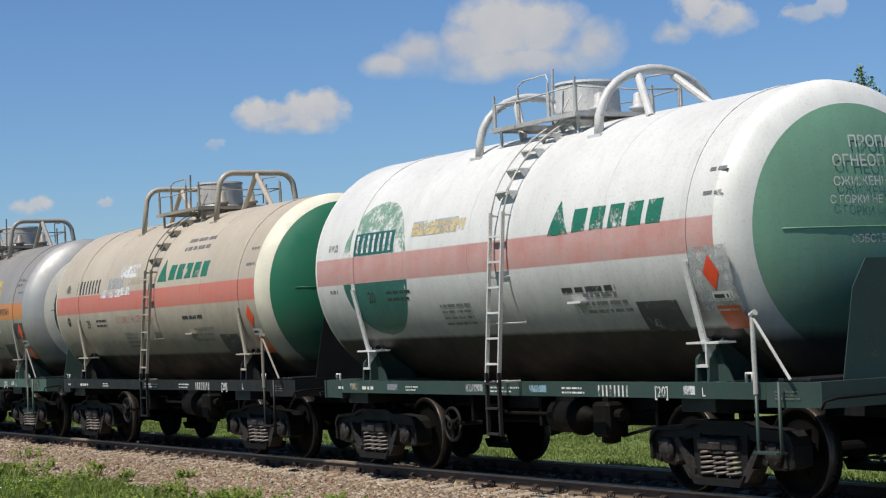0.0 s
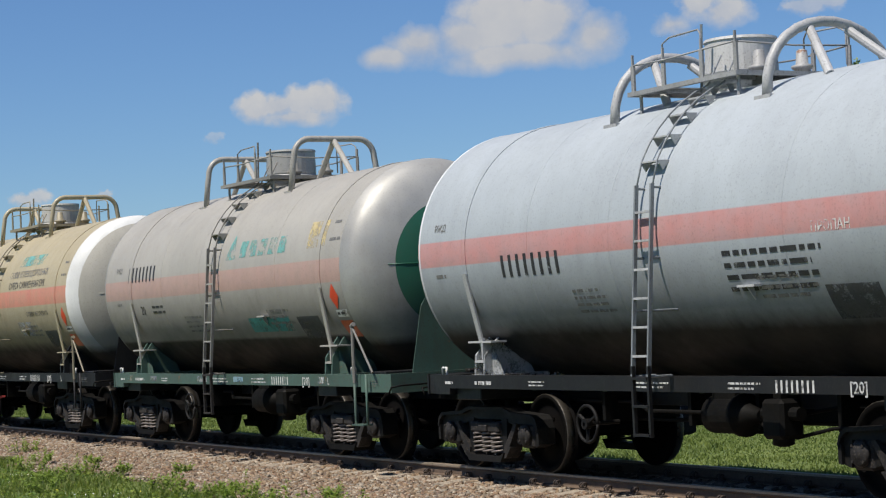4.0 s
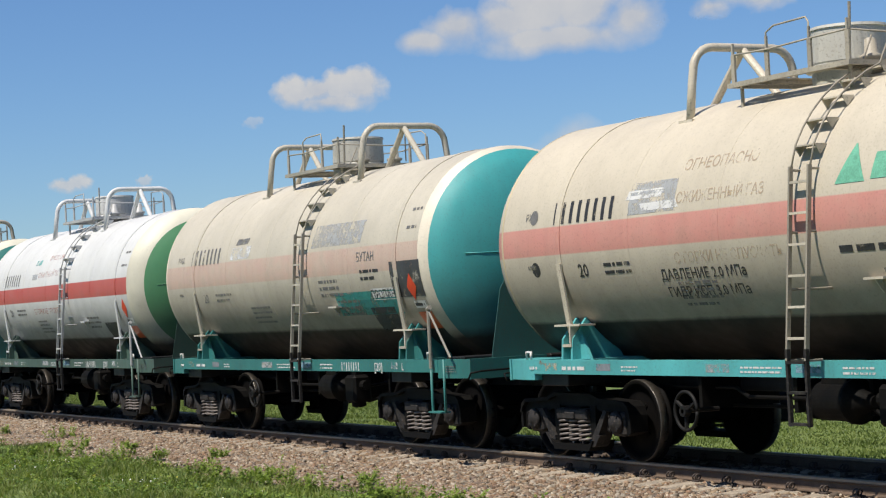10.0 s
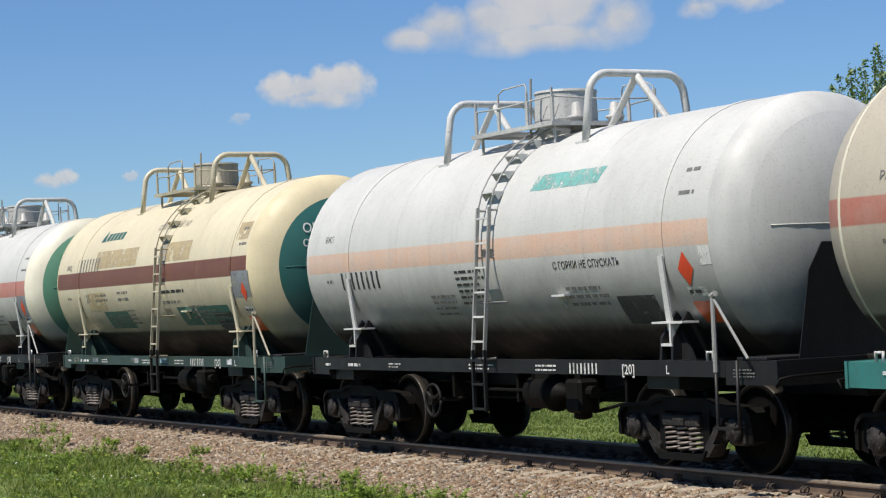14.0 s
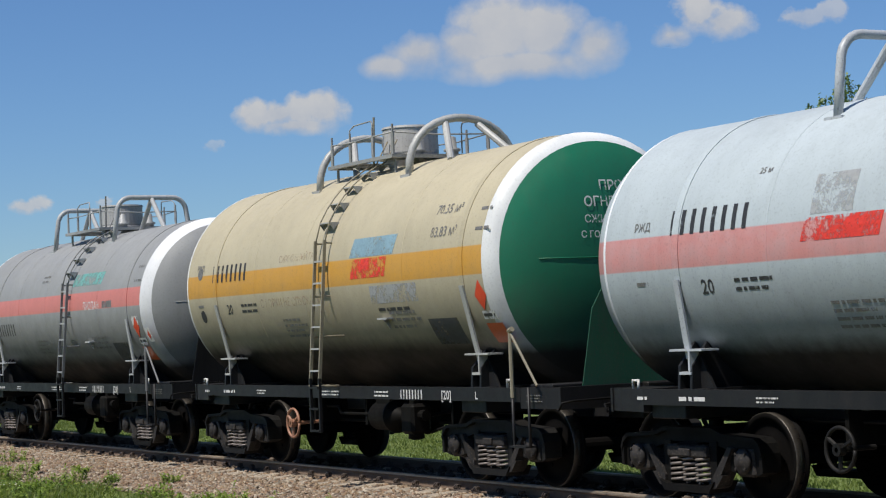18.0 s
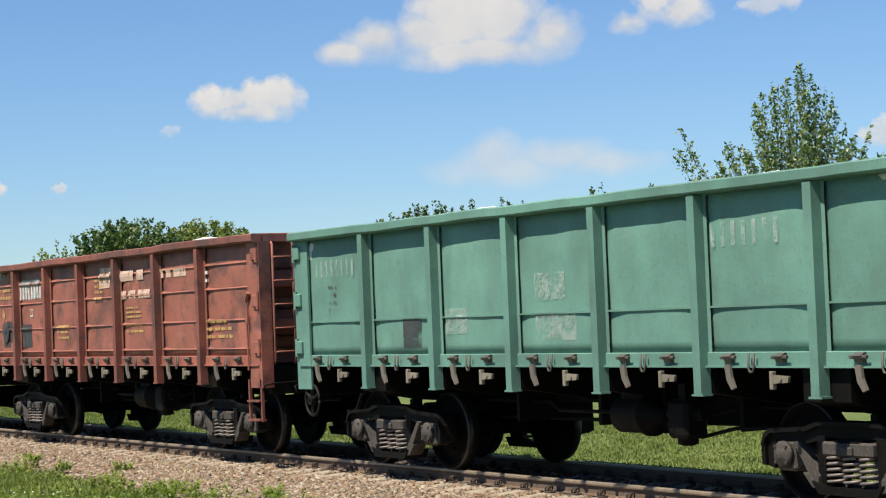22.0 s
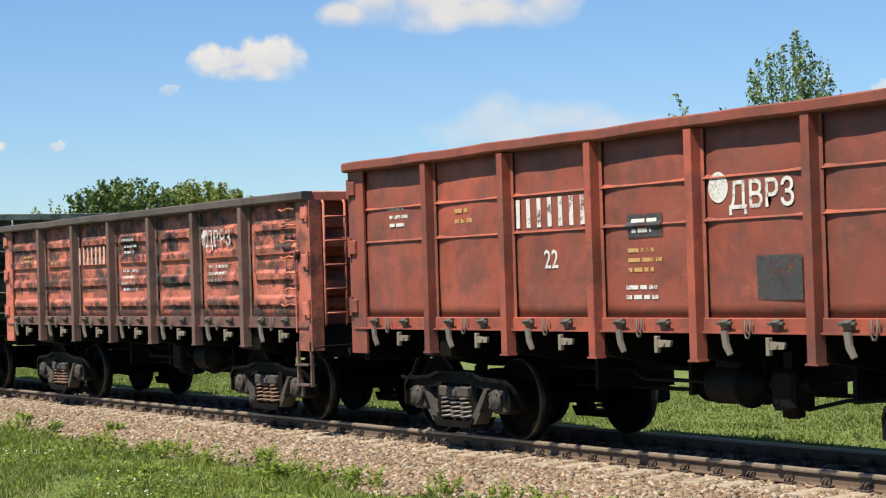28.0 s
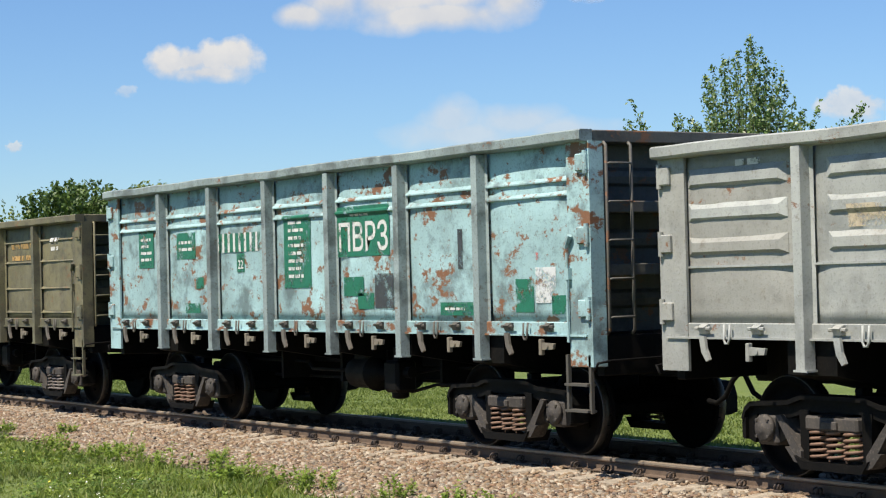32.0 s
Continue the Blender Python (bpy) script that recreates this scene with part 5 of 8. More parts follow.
    17: dict(belly_soft=0.10, sz=(2.57, 2.92), lx=0.3, shell=(1.58, 2.70), label="beige tank wagon with a yellow-orange stripe and green end", col=(0.52, 0.46, 0.32), stripe=(0.64, 0.33, 0.05), wear=0.15, head=(0.012, 0.19, 0.095), ring=(0.80, 0.81, 0.80), cap=1.45, sill=S_BLACK, hoops=True, dome=(0.45, 0.44, 0.42), head_text=PROPANE, casting=BOGIE_GREY, pipe=(0.45, 0.45, 0.43), handwheel=plain("copper_handwheel_paint", (0.35, 0.17, 0.10), 0.5), shield=(0.012, 0.10, 0.055), marks=[("patch", 1.65, 2.78, PATCH_RED, 1.0, 0.26, 0.2), ("patch", 1.75, 3.06, PATCH_BLUE, 1.25, 0.26, 0.3), ("patch", 2.3, 2.42, PATCH_GREY, 1.3, 0.24), ("lines", 2.35, 2.22, LETTER_BLACK, 1.1, 0.11, 1), ("text", 3.65, 3.42, LETTER_GREY, 0.13, "70.35 м³"), ("text", 3.65, 3.14, LETTER_GREY, 0.13, "83.83 м³"), ("text", -0.6, 3.05, LETTER_FAINT, 0.13, "СЖИЖЕННЫЙ ГАЗ"), ("text", -0.9, 2.42, LETTER_FAINT, 0.13, "С ГОРКИ НЕ СПУСКАТЬ"), ("disc", -4.2, 2.95, LETTER_GREY, 0.1), ("disc", -4.2, 2.28, LETTER_BLACK, 0.1)]),
    18: dict(belly_soft=0.10, sz=(2.56, 2.88), lx=0.99, label="grey tank wagon with a salmon red stripe and white ring", col=(0.315, 0.32, 0.315), stripe=(0.66, 0.22, 0.19), wear=0.15, head=(0.33, 0.335, 0.33), ring=(0.80, 0.81, 0.82), cap=1.36, sill=S_BLACK, dome=(0.42, 0.42, 0.41), skip=(0, 1, 4), marks=[("number", -3.0, 2.28, LETTER_BLACK, 0.24), ("patch", 1.95, 3.12, PATCH_TEAL, 1.6, 0.24, 0.3), ("text", 2.3, 2.63, LETTER_WHITE, 0.15, "ПРОПАН"), ("patch", 3.15, 2.63, LETTER_GREY, 0.5, 0.12), ("patch", 4.5, 2.3, LETTER_WHITE, 0.3, 0.16), ("patch", 5.0, 2.05, LETTER_WHITE, 0.22, 0.26, -0.2), ("diamond", 5.0, 2.05, PLACARD_RED, 0.09), ("lines", -0.6, 3.22, LETTER_GREY, 0.5, 0.2, 2)], pipe=(0.5, 0.51, 0.51)),
}

# ---- gondolas ----
LATCH = paint("grimy_latch_steel", (0.085, 0.078, 0.066), 0.65, 0.6, 0.1)
HOOK = paint("worn_hook_steel", (0.17, 0.15, 0.125), 0.6, 0.45, 0.1)
CATCH = paint("bare_catch_steel", (0.25, 0.215, 0.165), 0.6, 0.4, 0.05)
POSTS = (-4.325, -2.595, -0.865, 0.865, 2.595, 4.325)
BAYS = list(zip((-6.26,) + POSTS, POSTS + (6.26,)))
WALL_Y = 1.40


def sheet_mesh(x0, x1, z0, z1):
    """A side sheet that bellies out between the posts and falls back at its edges, with shallow dents."""
    def build(bm):
        nx, nz = 12, 14
        grid = []
        for j in range(nz + 1):
            v = j / nz
            row = []
            for i in range(nx + 1):
                u = 2 * i / nx - 1
                x, z = x0 + (x1 - x0) * i / nx, z0 + (z1 - z0) * v
                edge = max(abs(u) ** 5, 0.5 * (max(0.0, v - 0.75) / 0.25) ** 1.6)
                dent = 0.011 * max(0.0, 0.35 + noise.noise((x * 2.3, z1 * 5, z * 2.6)))
                row.append(bm.verts.new((x, min(0.055, 0.048 * edge + dent), z)))
            grid.append(row)
        for a, b in zip(grid, grid[1:]):
            for i in range(nx):
                bm.faces.new((a[i], a[i + 1], b[i + 1], b[i])).smooth = True
        rim = grid[0] + [r[-1] for r in grid[1:]] + grid[-1][-2::-1] + [r[0] for r in grid[-2:0:-1]]
        back = [bm.verts.new((c.co.x, 0.062, c.co.z)) for c in rim]
        n = len(rim)
        for i in range(n):
            bm.faces.new((rim[(i + 1) % n], rim[i], back[i], back[(i + 1) % n]))
        bm.faces.new(back[::-1])
    return build


def rib_mesh(x0, x1, z0, z1, style, at):
    """One pressed or rolled rib of a side sheet. The outside is towards -y; y = 0 is the sheet."""
    def build(bm):
        h = z1 - z0
        if style in ("ribs", "one") or (style == "mixed" and at > 0.6):
            z = z0 + h * at
            prism(bm, [(0.024, z - 0.006), (-0.014, z - 0.002), (-0.014, z + 0.002), (0.024, z + 0.040)], 0, x0 + 0.08, x1 - 0.08)
        elif style == "two":
            z = z0 + h * at
            prism(bm, [(0.024, z - 0.018), (-0.022, z - 0.012), (-0.022, z + 0.002), (0.024, z + 0.06)], 0, x0 + 0.08, x1 - 0.08)
        elif style in ("pressed", "mixed") or (style == "raised" and at > 0.34):
            z = z0 + h * at
            a, b = x0 + 0.26, x1 - 0.26
            out = -0.023 if style == "raised" else -0.036
            vs = [bm.verts.new(p) for p in ((a, 0.014, z - 0.085), (b, 0.014, z - 0.085), (b, 0.014, z + 0.095), (a, 0.014, z + 0.095), (a + 0.09, out, z - 0.050), (b - 0.09, out, z - 0.050), (b - 0.09, out, z + 0.035), (a + 0.09, out, z + 0.035))]
            fs = [bm.faces.new([vs[i] for i in f]) for f in ((4, 5, 6, 7), (0, 1, 5, 4), (1, 2, 6, 5), (2, 3, 7, 6), (3, 0, 4, 7))]
            bmesh.ops.recalc_face_normals(bm, faces=fs)
            for f in fs:
                if f.normal.y > 0.2:
                    f.normal_flip()
        elif style in ("seam", "door", "raised"):
            z = z0 + h * at
            box(bm, x0 + 0.1, x1 - 0.1, -0.014, 0.024, z - 0.010, z + 0.010)
    return build


RIBS = {"ribs": (0.06, 0.315, 0.60, 0.82), "one": (0.72, 0.50), "two": (0.79, 0.71), "pressed": (0.14, 0.36, 0.58, 0.79), "seam": (0.28,), "door": (0.45,), "raised": (0.33, 0.45, 0.65, 0.85), "mixed": (0.14, 0.31, 0.48, 0.64, 0.76, 0.90)}


def on_wall(style, z0, z1, flatten=False):
    """Places a mark on a side wall so that it follows the ribs."""
    peak, core, foot = {"pressed": (0.038, 0.050, 0.085), "raised": (0.025, 0.050, 0.085), "mixed": (0.038, 0.050, 0.085), "seam": (0.016, 0.014, 0.016), "door": (0.016, 0.014, 0.016)}.get(style, (0.029, 0.014, 0.033))
    centers = [z0 + (z1 - z0) * k for k in RIBS[style]]

    def surface(x, z):
        def place(u, v, lift):
            d = min(abs(z + v - c) for c in centers)
            if flatten:
                d = 0.0 if style in ("pressed", "raised", "mixed") or min(abs(z - c) for c in centers) < foot + 0.03 else 1.0
            out = peak if d < core else peak * max(0.0, (foot - d) / (foot - core))
            return (x + u, -WALL_Y - 0.001 - lift - out, z + v)
        return place
    return surface


def post_mesh(z0, z1):
    """An omega-shaped upright that hangs below the sill; the outside is towards -y."""
    def build(bm):
        prism(bm, [(-0.105, 0.0), (-0.066, -0.012), (-0.058, -0.12), (0.058, -0.12), (0.066, -0.012), (0.105, 0.0)], 2, z0 + 0.28, z1)
        prism(bm, [(-0.066, 0.0), (-0.058, -0.12), (0.058, -0.12), (0.066, 0.0)], 2, z0, z0 + 0.28)
        box(bm, -0.09, 0.09, -0.125, 0.0, z0 - 0.008, z0 + 0.012)
    return build


def corner_mesh(z0, z1):
    def build(bm):
        prism(bm, [(-0.27, -0.02), (0.13, -0.02), (0.13, 0.16), (0.10, 0.16), (0.10, 0.01), (-0.27, 0.01)], 2, z0, z1)
    return build


def chord_mesh(z1):
    """The top chord, bent here and there by years of loading."""
    def build(bm):
        outline = [(0.02, -0.13), (-0.12, -0.12), (-0.14, -0.10), (-0.14, -0.015), (-0.12, 0.0), (0.02, 0.0)]
        rings, n = [], 40
        for i in range(n + 1):
            x = -6.38 + 12.76 * i / n
            dz = 0.016 * noise.noise((x * 0.9, z1 * 7, 0)) + 0.008 * noise.noise((x * 3.1, z1 * 7, 3))
            dy = 0.020 * noise.noise((x * 0.8, z1 * 7, 8))
            rings.append([bm.verts.new((x, y + (dy if y < 0 else 0), z1 + z + dz)) for y, z in outline])
        fs = [bm.faces.new(rings[0]), bm.faces.new(rings[-1])]
        for p, q in zip(rings, rings[1:]):
            fs += [bm.faces.new((p[k], p[(k + 1) % 6], q[(k + 1) % 6], q[k])) for k in range(6)]
        bmesh.ops.recalc_face_normals(bm, faces=fs)
    return build


def sill_mesh(bm):
    box(bm, -6.30, 6.30, -0.03, 0.06, 1.31, 1.46, 0.008)
    box(bm, -6.30, 6.30, -0.06, 0.02, 1.31, 1.33)


def hatch_latch_mesh(bm):
    """Hinge lug with a pin, on the sill."""
    prism(bm, [(-0.05, -0.02), (-0.08, 0.04), (-0.03, 0.07), (0.03, 0.07), (0.07, 0.04), (0.05, -0.02)], 0, -0.05, 0.05)
    rod(bm, (-0.11, -0.05, 0.03), (0.11, -0.05, 0.03), 0.018, 6)


def hook_mesh(bm):
    prism(bm, [(-0.05, 0.02), (0.03, 0.02), (0.05, -0.10), (0.10, -0.20), (0.05, -0.22), (-0.02, -0.13)], 1, -0.08, -0.05)


def latch_loop_mesh(bm):
    tube(bm, [(-0.04, -0.05, 0.09), (-0.04, -0.06, -0.05), (-0.02, -0.06, -0.09), (0.02, -0.06, -0.09), (0.04, -0.06, -0.05), (0.04, -0.05, 0.09)], 0.012, 6)


def catch_mesh(bm):
    """A catch plate with a raised eye and a short leg."""
    prism(bm, [(-0.11, -0.155), (0.12, -0.145), (0.14, -0.085), (-0.11, -0.075)], 1, -0.085, -0.055)
    box(bm, -0.13, -0.08, -0.095, -0.045, -0.21, -0.04, 0.006)
    rod(bm, (0.02, -0.10, -0.115), (0.02, -0.05, -0.115), 0.026, 8)


def end_wall_mesh(z0, z1):
    """Looks towards +x; a recessed sheet with a top beam."""
    def build(bm):
        box(bm, -0.30, -0.28, -1.36, 1.36, z0, z1)
        box(bm, -0.32, 0.08, -1.37, 1.37, z1 - 0.13, z1 - 0.003, 0.01)
    return build


def end_rib_mesh(bm):
    prism(bm, [(-0.28, -0.10), (-0.22, -0.07), (-0.20, 0.0), (-0.22, 0.06), (-0.28, 0.10)], 1, -1.36, 1.36)


def end_beam_shelf_mesh(bm):
    box(bm, -0.28, 0.06, -1.37, 1.37, -0.06, 0.06, 0.008)


def end_ladder_mesh(h):
    def build(bm):
        for y in (-0.16, 0.16):
            tube(bm, [(0.06, y, 0.0), (0.11, y, 0.04), (0.11, y, h - 0.04), (0.06, y, h)], 0.020, 6)
    return build


def end_rung_mesh(bm):
    tube(bm, [(0.11, -0.16, 0.0), (0.14, -0.14, 0.015), (0.14, 0.14, 0.015), (0.11, 0.16, 0.0)], 0.012, 6)


def stirrup_mesh(bm):
    for dx in (-0.2, 0.2):
        box(bm, dx - 0.02, dx + 0.02, -0.02, 0.02, 0.52, 1.12)
    for z in (0.53, 0.80):
        box(bm, -0.2, 0.2, -0.06, 0.06, z, z + 0.025)


def floor_frame_mesh(bm):
    box(bm, -6.4, 6.4, -0.25, 0.25, 0.84, 1.25, 0.01)


def cross_beam_mesh(bm):
    prism(bm, [(-1.38, 1.06), (-0.25, 0.87), (0.25, 0.87), (1.38, 1.06), (1.38, 1.32), (-1.38, 1.32)], 0, -0.07, 0.07)


def body_bolster_mesh(bm):
    prism(bm, [(-1.38, 1.0), (-0.6, 0.84), (0.6, 0.84), (1.38, 1.0), (1.38, 1.32), (-1.38, 1.32)], 0, -0.32, 0.32)


def floor_mesh(bm):
    box(bm, -6.3, 6.3, -1.38, 1.38, 1.32, 1.345)


def end_sill_mesh(bm):
    box(bm, -0.08, 0.06, -1.28, 1.28, 0.90, 1.32, 0.012)


def corner_hinge_mesh(bm):
    box(bm, -0.06, 0.13, -0.05, 0.02, -0.09, 0.09, 0.012)
    rod(bm, (0.10, -0.03, -0.12), (0.10, -0.03, 0.12), 0.028, 8)


def lock_bar_mesh(bm):
    rod(bm, (0, -0.05, 1.25), (0.0, -0.05, 2.25), 0.016, 6)
    rod(bm, (0, -0.05, 2.25), (0.08, -0.06, 2.36), 0.03, 6)
    box(bm, -0.03, 0.05, -0.07, 0.0, 1.9, 2.02)


def side_door_mesh(z0):
    def build(bm):
        box(bm, -0.48, 0.48, -0.05, 0.0, z0 + 0.10, z0 + 0.92, 0.02)
        box(bm, -0.40, 0.40, -0.07, -0.05, z0 + 0.28, z0 + 0.84, 0.02)
        for dx in (-0.38, 0.38):
            box(bm, dx - 0.05, dx + 0.05, -0.10, -0.02, z0 - 0.12, z0 + 1.02, 0.01)
            rod(bm, (dx, -0.12, z0 - 0.05), (dx, -0.05, z0 - 0.05), 0.06, 8)
        rod(bm, (-0.42, -0.10, z0 - 0.10), (0.42, -0.10, z0 - 0.10), 0.025, 6)
    return build


def rung_mesh(bm):
    tube(bm, [(-0.2, 0.0, 0.0), (-0.2, -0.09, 0.01), (-0.1, -0.10, -0.015), (0.1, -0.10, 0.015), (0.2, -0.09, 0.0), (0.2, 0.0, 0.0)], 0.013, 6)


def sack_mesh(seed):
    def build(bm):
        rng = random.Random(seed)
        bmesh.ops.create_icosphere(bm, subdivisions=3, radius=1.0)
        for v in bm.verts:
            n = noise.noise(v.co * 1.6 + Vector((seed * 7.0, 0, 0))) * 0.22 + noise.noise(v.co * 4.5) * 0.07
            v.co = Vector((v.co.x * 0.62, v.co.y * 0.58, v.co.z * 0.34)) * (1 + n)
        for f in bm.faces:
            f.smooth = True
    return build


def gondola(k, spec, cx):
    rng = random.Random(500 + k)
    z1 = spec.get("top", 3.45)
    zw0 = 1.00 if spec.get("short") else 1.46
    w = tagged(new("gondola"), spec["label"], "gondola wagon", "open gondola wagons of the freight train")
    body = spec["paint"]
    frame_m = spec.get("frame", body)
    style = spec["style"]
    # a separate end colour has the end wall's shade mixed into it
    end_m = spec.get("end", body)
    dark = spec.get("low", body)
    for s in (-1, 1):
        turn = pose(0, s * WALL_Y, 0) if s < 0 else pose(0, WALL_Y, 0, 0, 0, 180)
        side = part("side_wall", ("chord", z1), chord_mesh(z1), spec.get("chord", frame_m), w, turn, "top chord and sheets of one side")
        for j, (a, b) in enumerate(BAYS):
            part("side_panel", ("panel", a, b, z1, zw0), sheet_mesh(a, b, zw0, z1 - 0.10), body, side)
            for rib in RIBS[style] if s < 0 else ():
                part("rib", ("rib", a, b, z1, style, rib), rib_mesh(a, b, zw0, z1 - 0.10, style, rib), body, side)
        for px in POSTS:
            part("side_post", ("post", z1, spec.get("short")), post_mesh(0.95 if spec.get("short") else 1.04, z1 - 0.13), frame_m, side, pose(px, 0, 0))
        for cxx in (-6.26, 6.26):
            part("corner_post", ("corner", z1, spec.get("short")), corner_mesh(1.0, z1 - 0.12), body, side, pose(cxx, -0.02, 0) if cxx > 0 else pose(cxx, -0.02, 0) @ Matrix.Diagonal((-1, 1, 1, 1)))
            for hz in (0.12, 0.48, 0.84):
                part("corner_hinge", "corner_hinge", corner_hinge_mesh, body, side, pose(cxx * 0.998, -0.03, 1.35 + (z1 - 1.35) * hz) if cxx > 0 else pose(cxx * 0.998, -0.03, 1.35 + (z1 - 1.35) * hz) @ Matrix.Diagonal((-1, 1, 1, 1)))
        part("side_sill", "gondola_sill", sill_mesh, dark, side, pose(0, 0, -0.39 if spec.get("short") else 0.0))
        if not spec.get("short"):
            for a, b in BAYS if s < 0 else ():
                mid = (a + b) / 2 - 0.06
                for dx in (-0.36, 0.40):
                    part("hatch_hinge", "hatch_hinge", hatch_latch_mesh, frame_m if spec.get("pale_latch") else LATCH, side, pose(mid + dx, -0.03, 1.38))
                part("hook", "hook", hook_mesh, frame_m if spec.get("pale_latch") else HOOK, side, pose(mid - 0.34, -0.03, 1.32))
                part("latch_loop", "latch_loop", latch_loop_mesh, frame_m if spec.get("pale_latch") else LATCH, side, pose(mid - 0.02, -0.02, 1.36))
                part("catch", "catch", catch_mesh, frame_m if spec.get("pale_latch") else CATCH, side, pose(mid + 0.42, -0.03, 1.32))
        else:
            part("side_door", "side_door", side_door_mesh(1.55), body, side, pose(5.25 if s < 0 else -5.25, 0, -0.50), "small hinged side door")
        part("lock_bar", "lock_bar", lock_bar_mesh, body, side, pose(6.0 * (1 if s < 0 else -1), -0.02, 0))
    for s in (-1, 1):
        m = pose(6.28, 0, 0) if s > 0 else pose(-6.28, 0, 0, 0, 0, 180)
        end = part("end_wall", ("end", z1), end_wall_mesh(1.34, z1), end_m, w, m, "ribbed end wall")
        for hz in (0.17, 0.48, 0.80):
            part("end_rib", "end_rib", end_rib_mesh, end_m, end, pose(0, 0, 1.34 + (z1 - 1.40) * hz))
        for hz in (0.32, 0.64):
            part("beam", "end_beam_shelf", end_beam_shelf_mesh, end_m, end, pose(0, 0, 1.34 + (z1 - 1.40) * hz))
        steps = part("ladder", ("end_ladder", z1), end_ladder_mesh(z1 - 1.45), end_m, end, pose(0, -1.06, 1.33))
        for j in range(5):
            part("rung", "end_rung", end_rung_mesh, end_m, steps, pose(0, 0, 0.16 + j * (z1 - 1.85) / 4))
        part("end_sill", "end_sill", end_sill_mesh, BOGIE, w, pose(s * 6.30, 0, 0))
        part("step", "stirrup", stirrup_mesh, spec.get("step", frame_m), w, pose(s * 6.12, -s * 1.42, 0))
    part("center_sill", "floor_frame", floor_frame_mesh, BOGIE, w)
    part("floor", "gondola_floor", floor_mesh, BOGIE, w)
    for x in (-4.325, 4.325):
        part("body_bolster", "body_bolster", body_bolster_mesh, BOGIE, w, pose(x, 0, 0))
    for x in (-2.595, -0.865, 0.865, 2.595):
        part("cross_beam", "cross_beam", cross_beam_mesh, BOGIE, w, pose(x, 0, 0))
    running_gear(w, cx, 8.65, -6.42, 6.42, BOGIE, spec.get("springs", SPRING), None, True, bool(spec.get("valve_first")))
    if spec.get("handwheel"):
        part("brake_handwheel", "brake_handwheel", handwheel_mesh, spec["handwheel"], w, pose(-6.05, -1.40, 0.85), "spoked hand brake wheel")
    ribs = [zw0 + (z1 - 0.10 - zw0) * k for k in RIBS[style]]
    rows = []
    for kind, x, z, *rest in spec.get("marks", ()):
        if kind in ("text", "number") and style not in ("pressed", "raised", "mixed"):
            near = min(ribs, key=lambda c: abs(c - z))
            room = rest[1] / 2 + 0.04
            if abs(near - z) < room:
                z = near + math.copysign(room, z - near)
        rows.append((kind, x - 0.13, z, *rest))
    marks(w, on_wall(style, zw0, z1 - 0.10), [r for r in rows if r[0] not in ("text", "disc", "diamond", "number")], rng, 0.02)
    marks(w, on_wall(style, zw0, z1 - 0.10, True), [r for r in rows if r[0] in ("text", "disc", "diamond", "number")], rng)
    for j in range(7 if spec.get("rungs") else 0):
        part("rung", "rung", rung_mesh, body, w, pose(5.78, -WALL_Y, 1.62 + j * (z1 - 1.85) / 6), "bent steel rung")
    sacks = []
    rng = random.Random(900 + k)
    for x in spec.get("sacks", ()):
        for y in (-0.75, 0.05, 0.8):
            q = tagged(hang("bulk_bag", shape(("sack", int(abs(x * 10)) % 4), sack_mesh(int(abs(x * 10)) % 4)), SACK, None, pose(cx + x + rng.uniform(-0.15, 0.15), y, z1 - 0.265 + rng.uniform(-0.04, 0.04), 0, 0, rng.uniform(0, 180))), "white woven bulk bag in an open gondola", "bulk bag", "bulk bags loaded in the gondolas")
            sacks.append((q, q.matrix_basis.copy()))
    return w, sacks


def wagon_paint(name, col, **kw):
    return paint(name, col, kw.pop("rough", 0.6), kw.pop("dirt", 0.5), kw.pop("rust", 0.25), dents=kw.pop("dents", 0.4), scuff=kw.pop("scuff", 0.55), **kw)


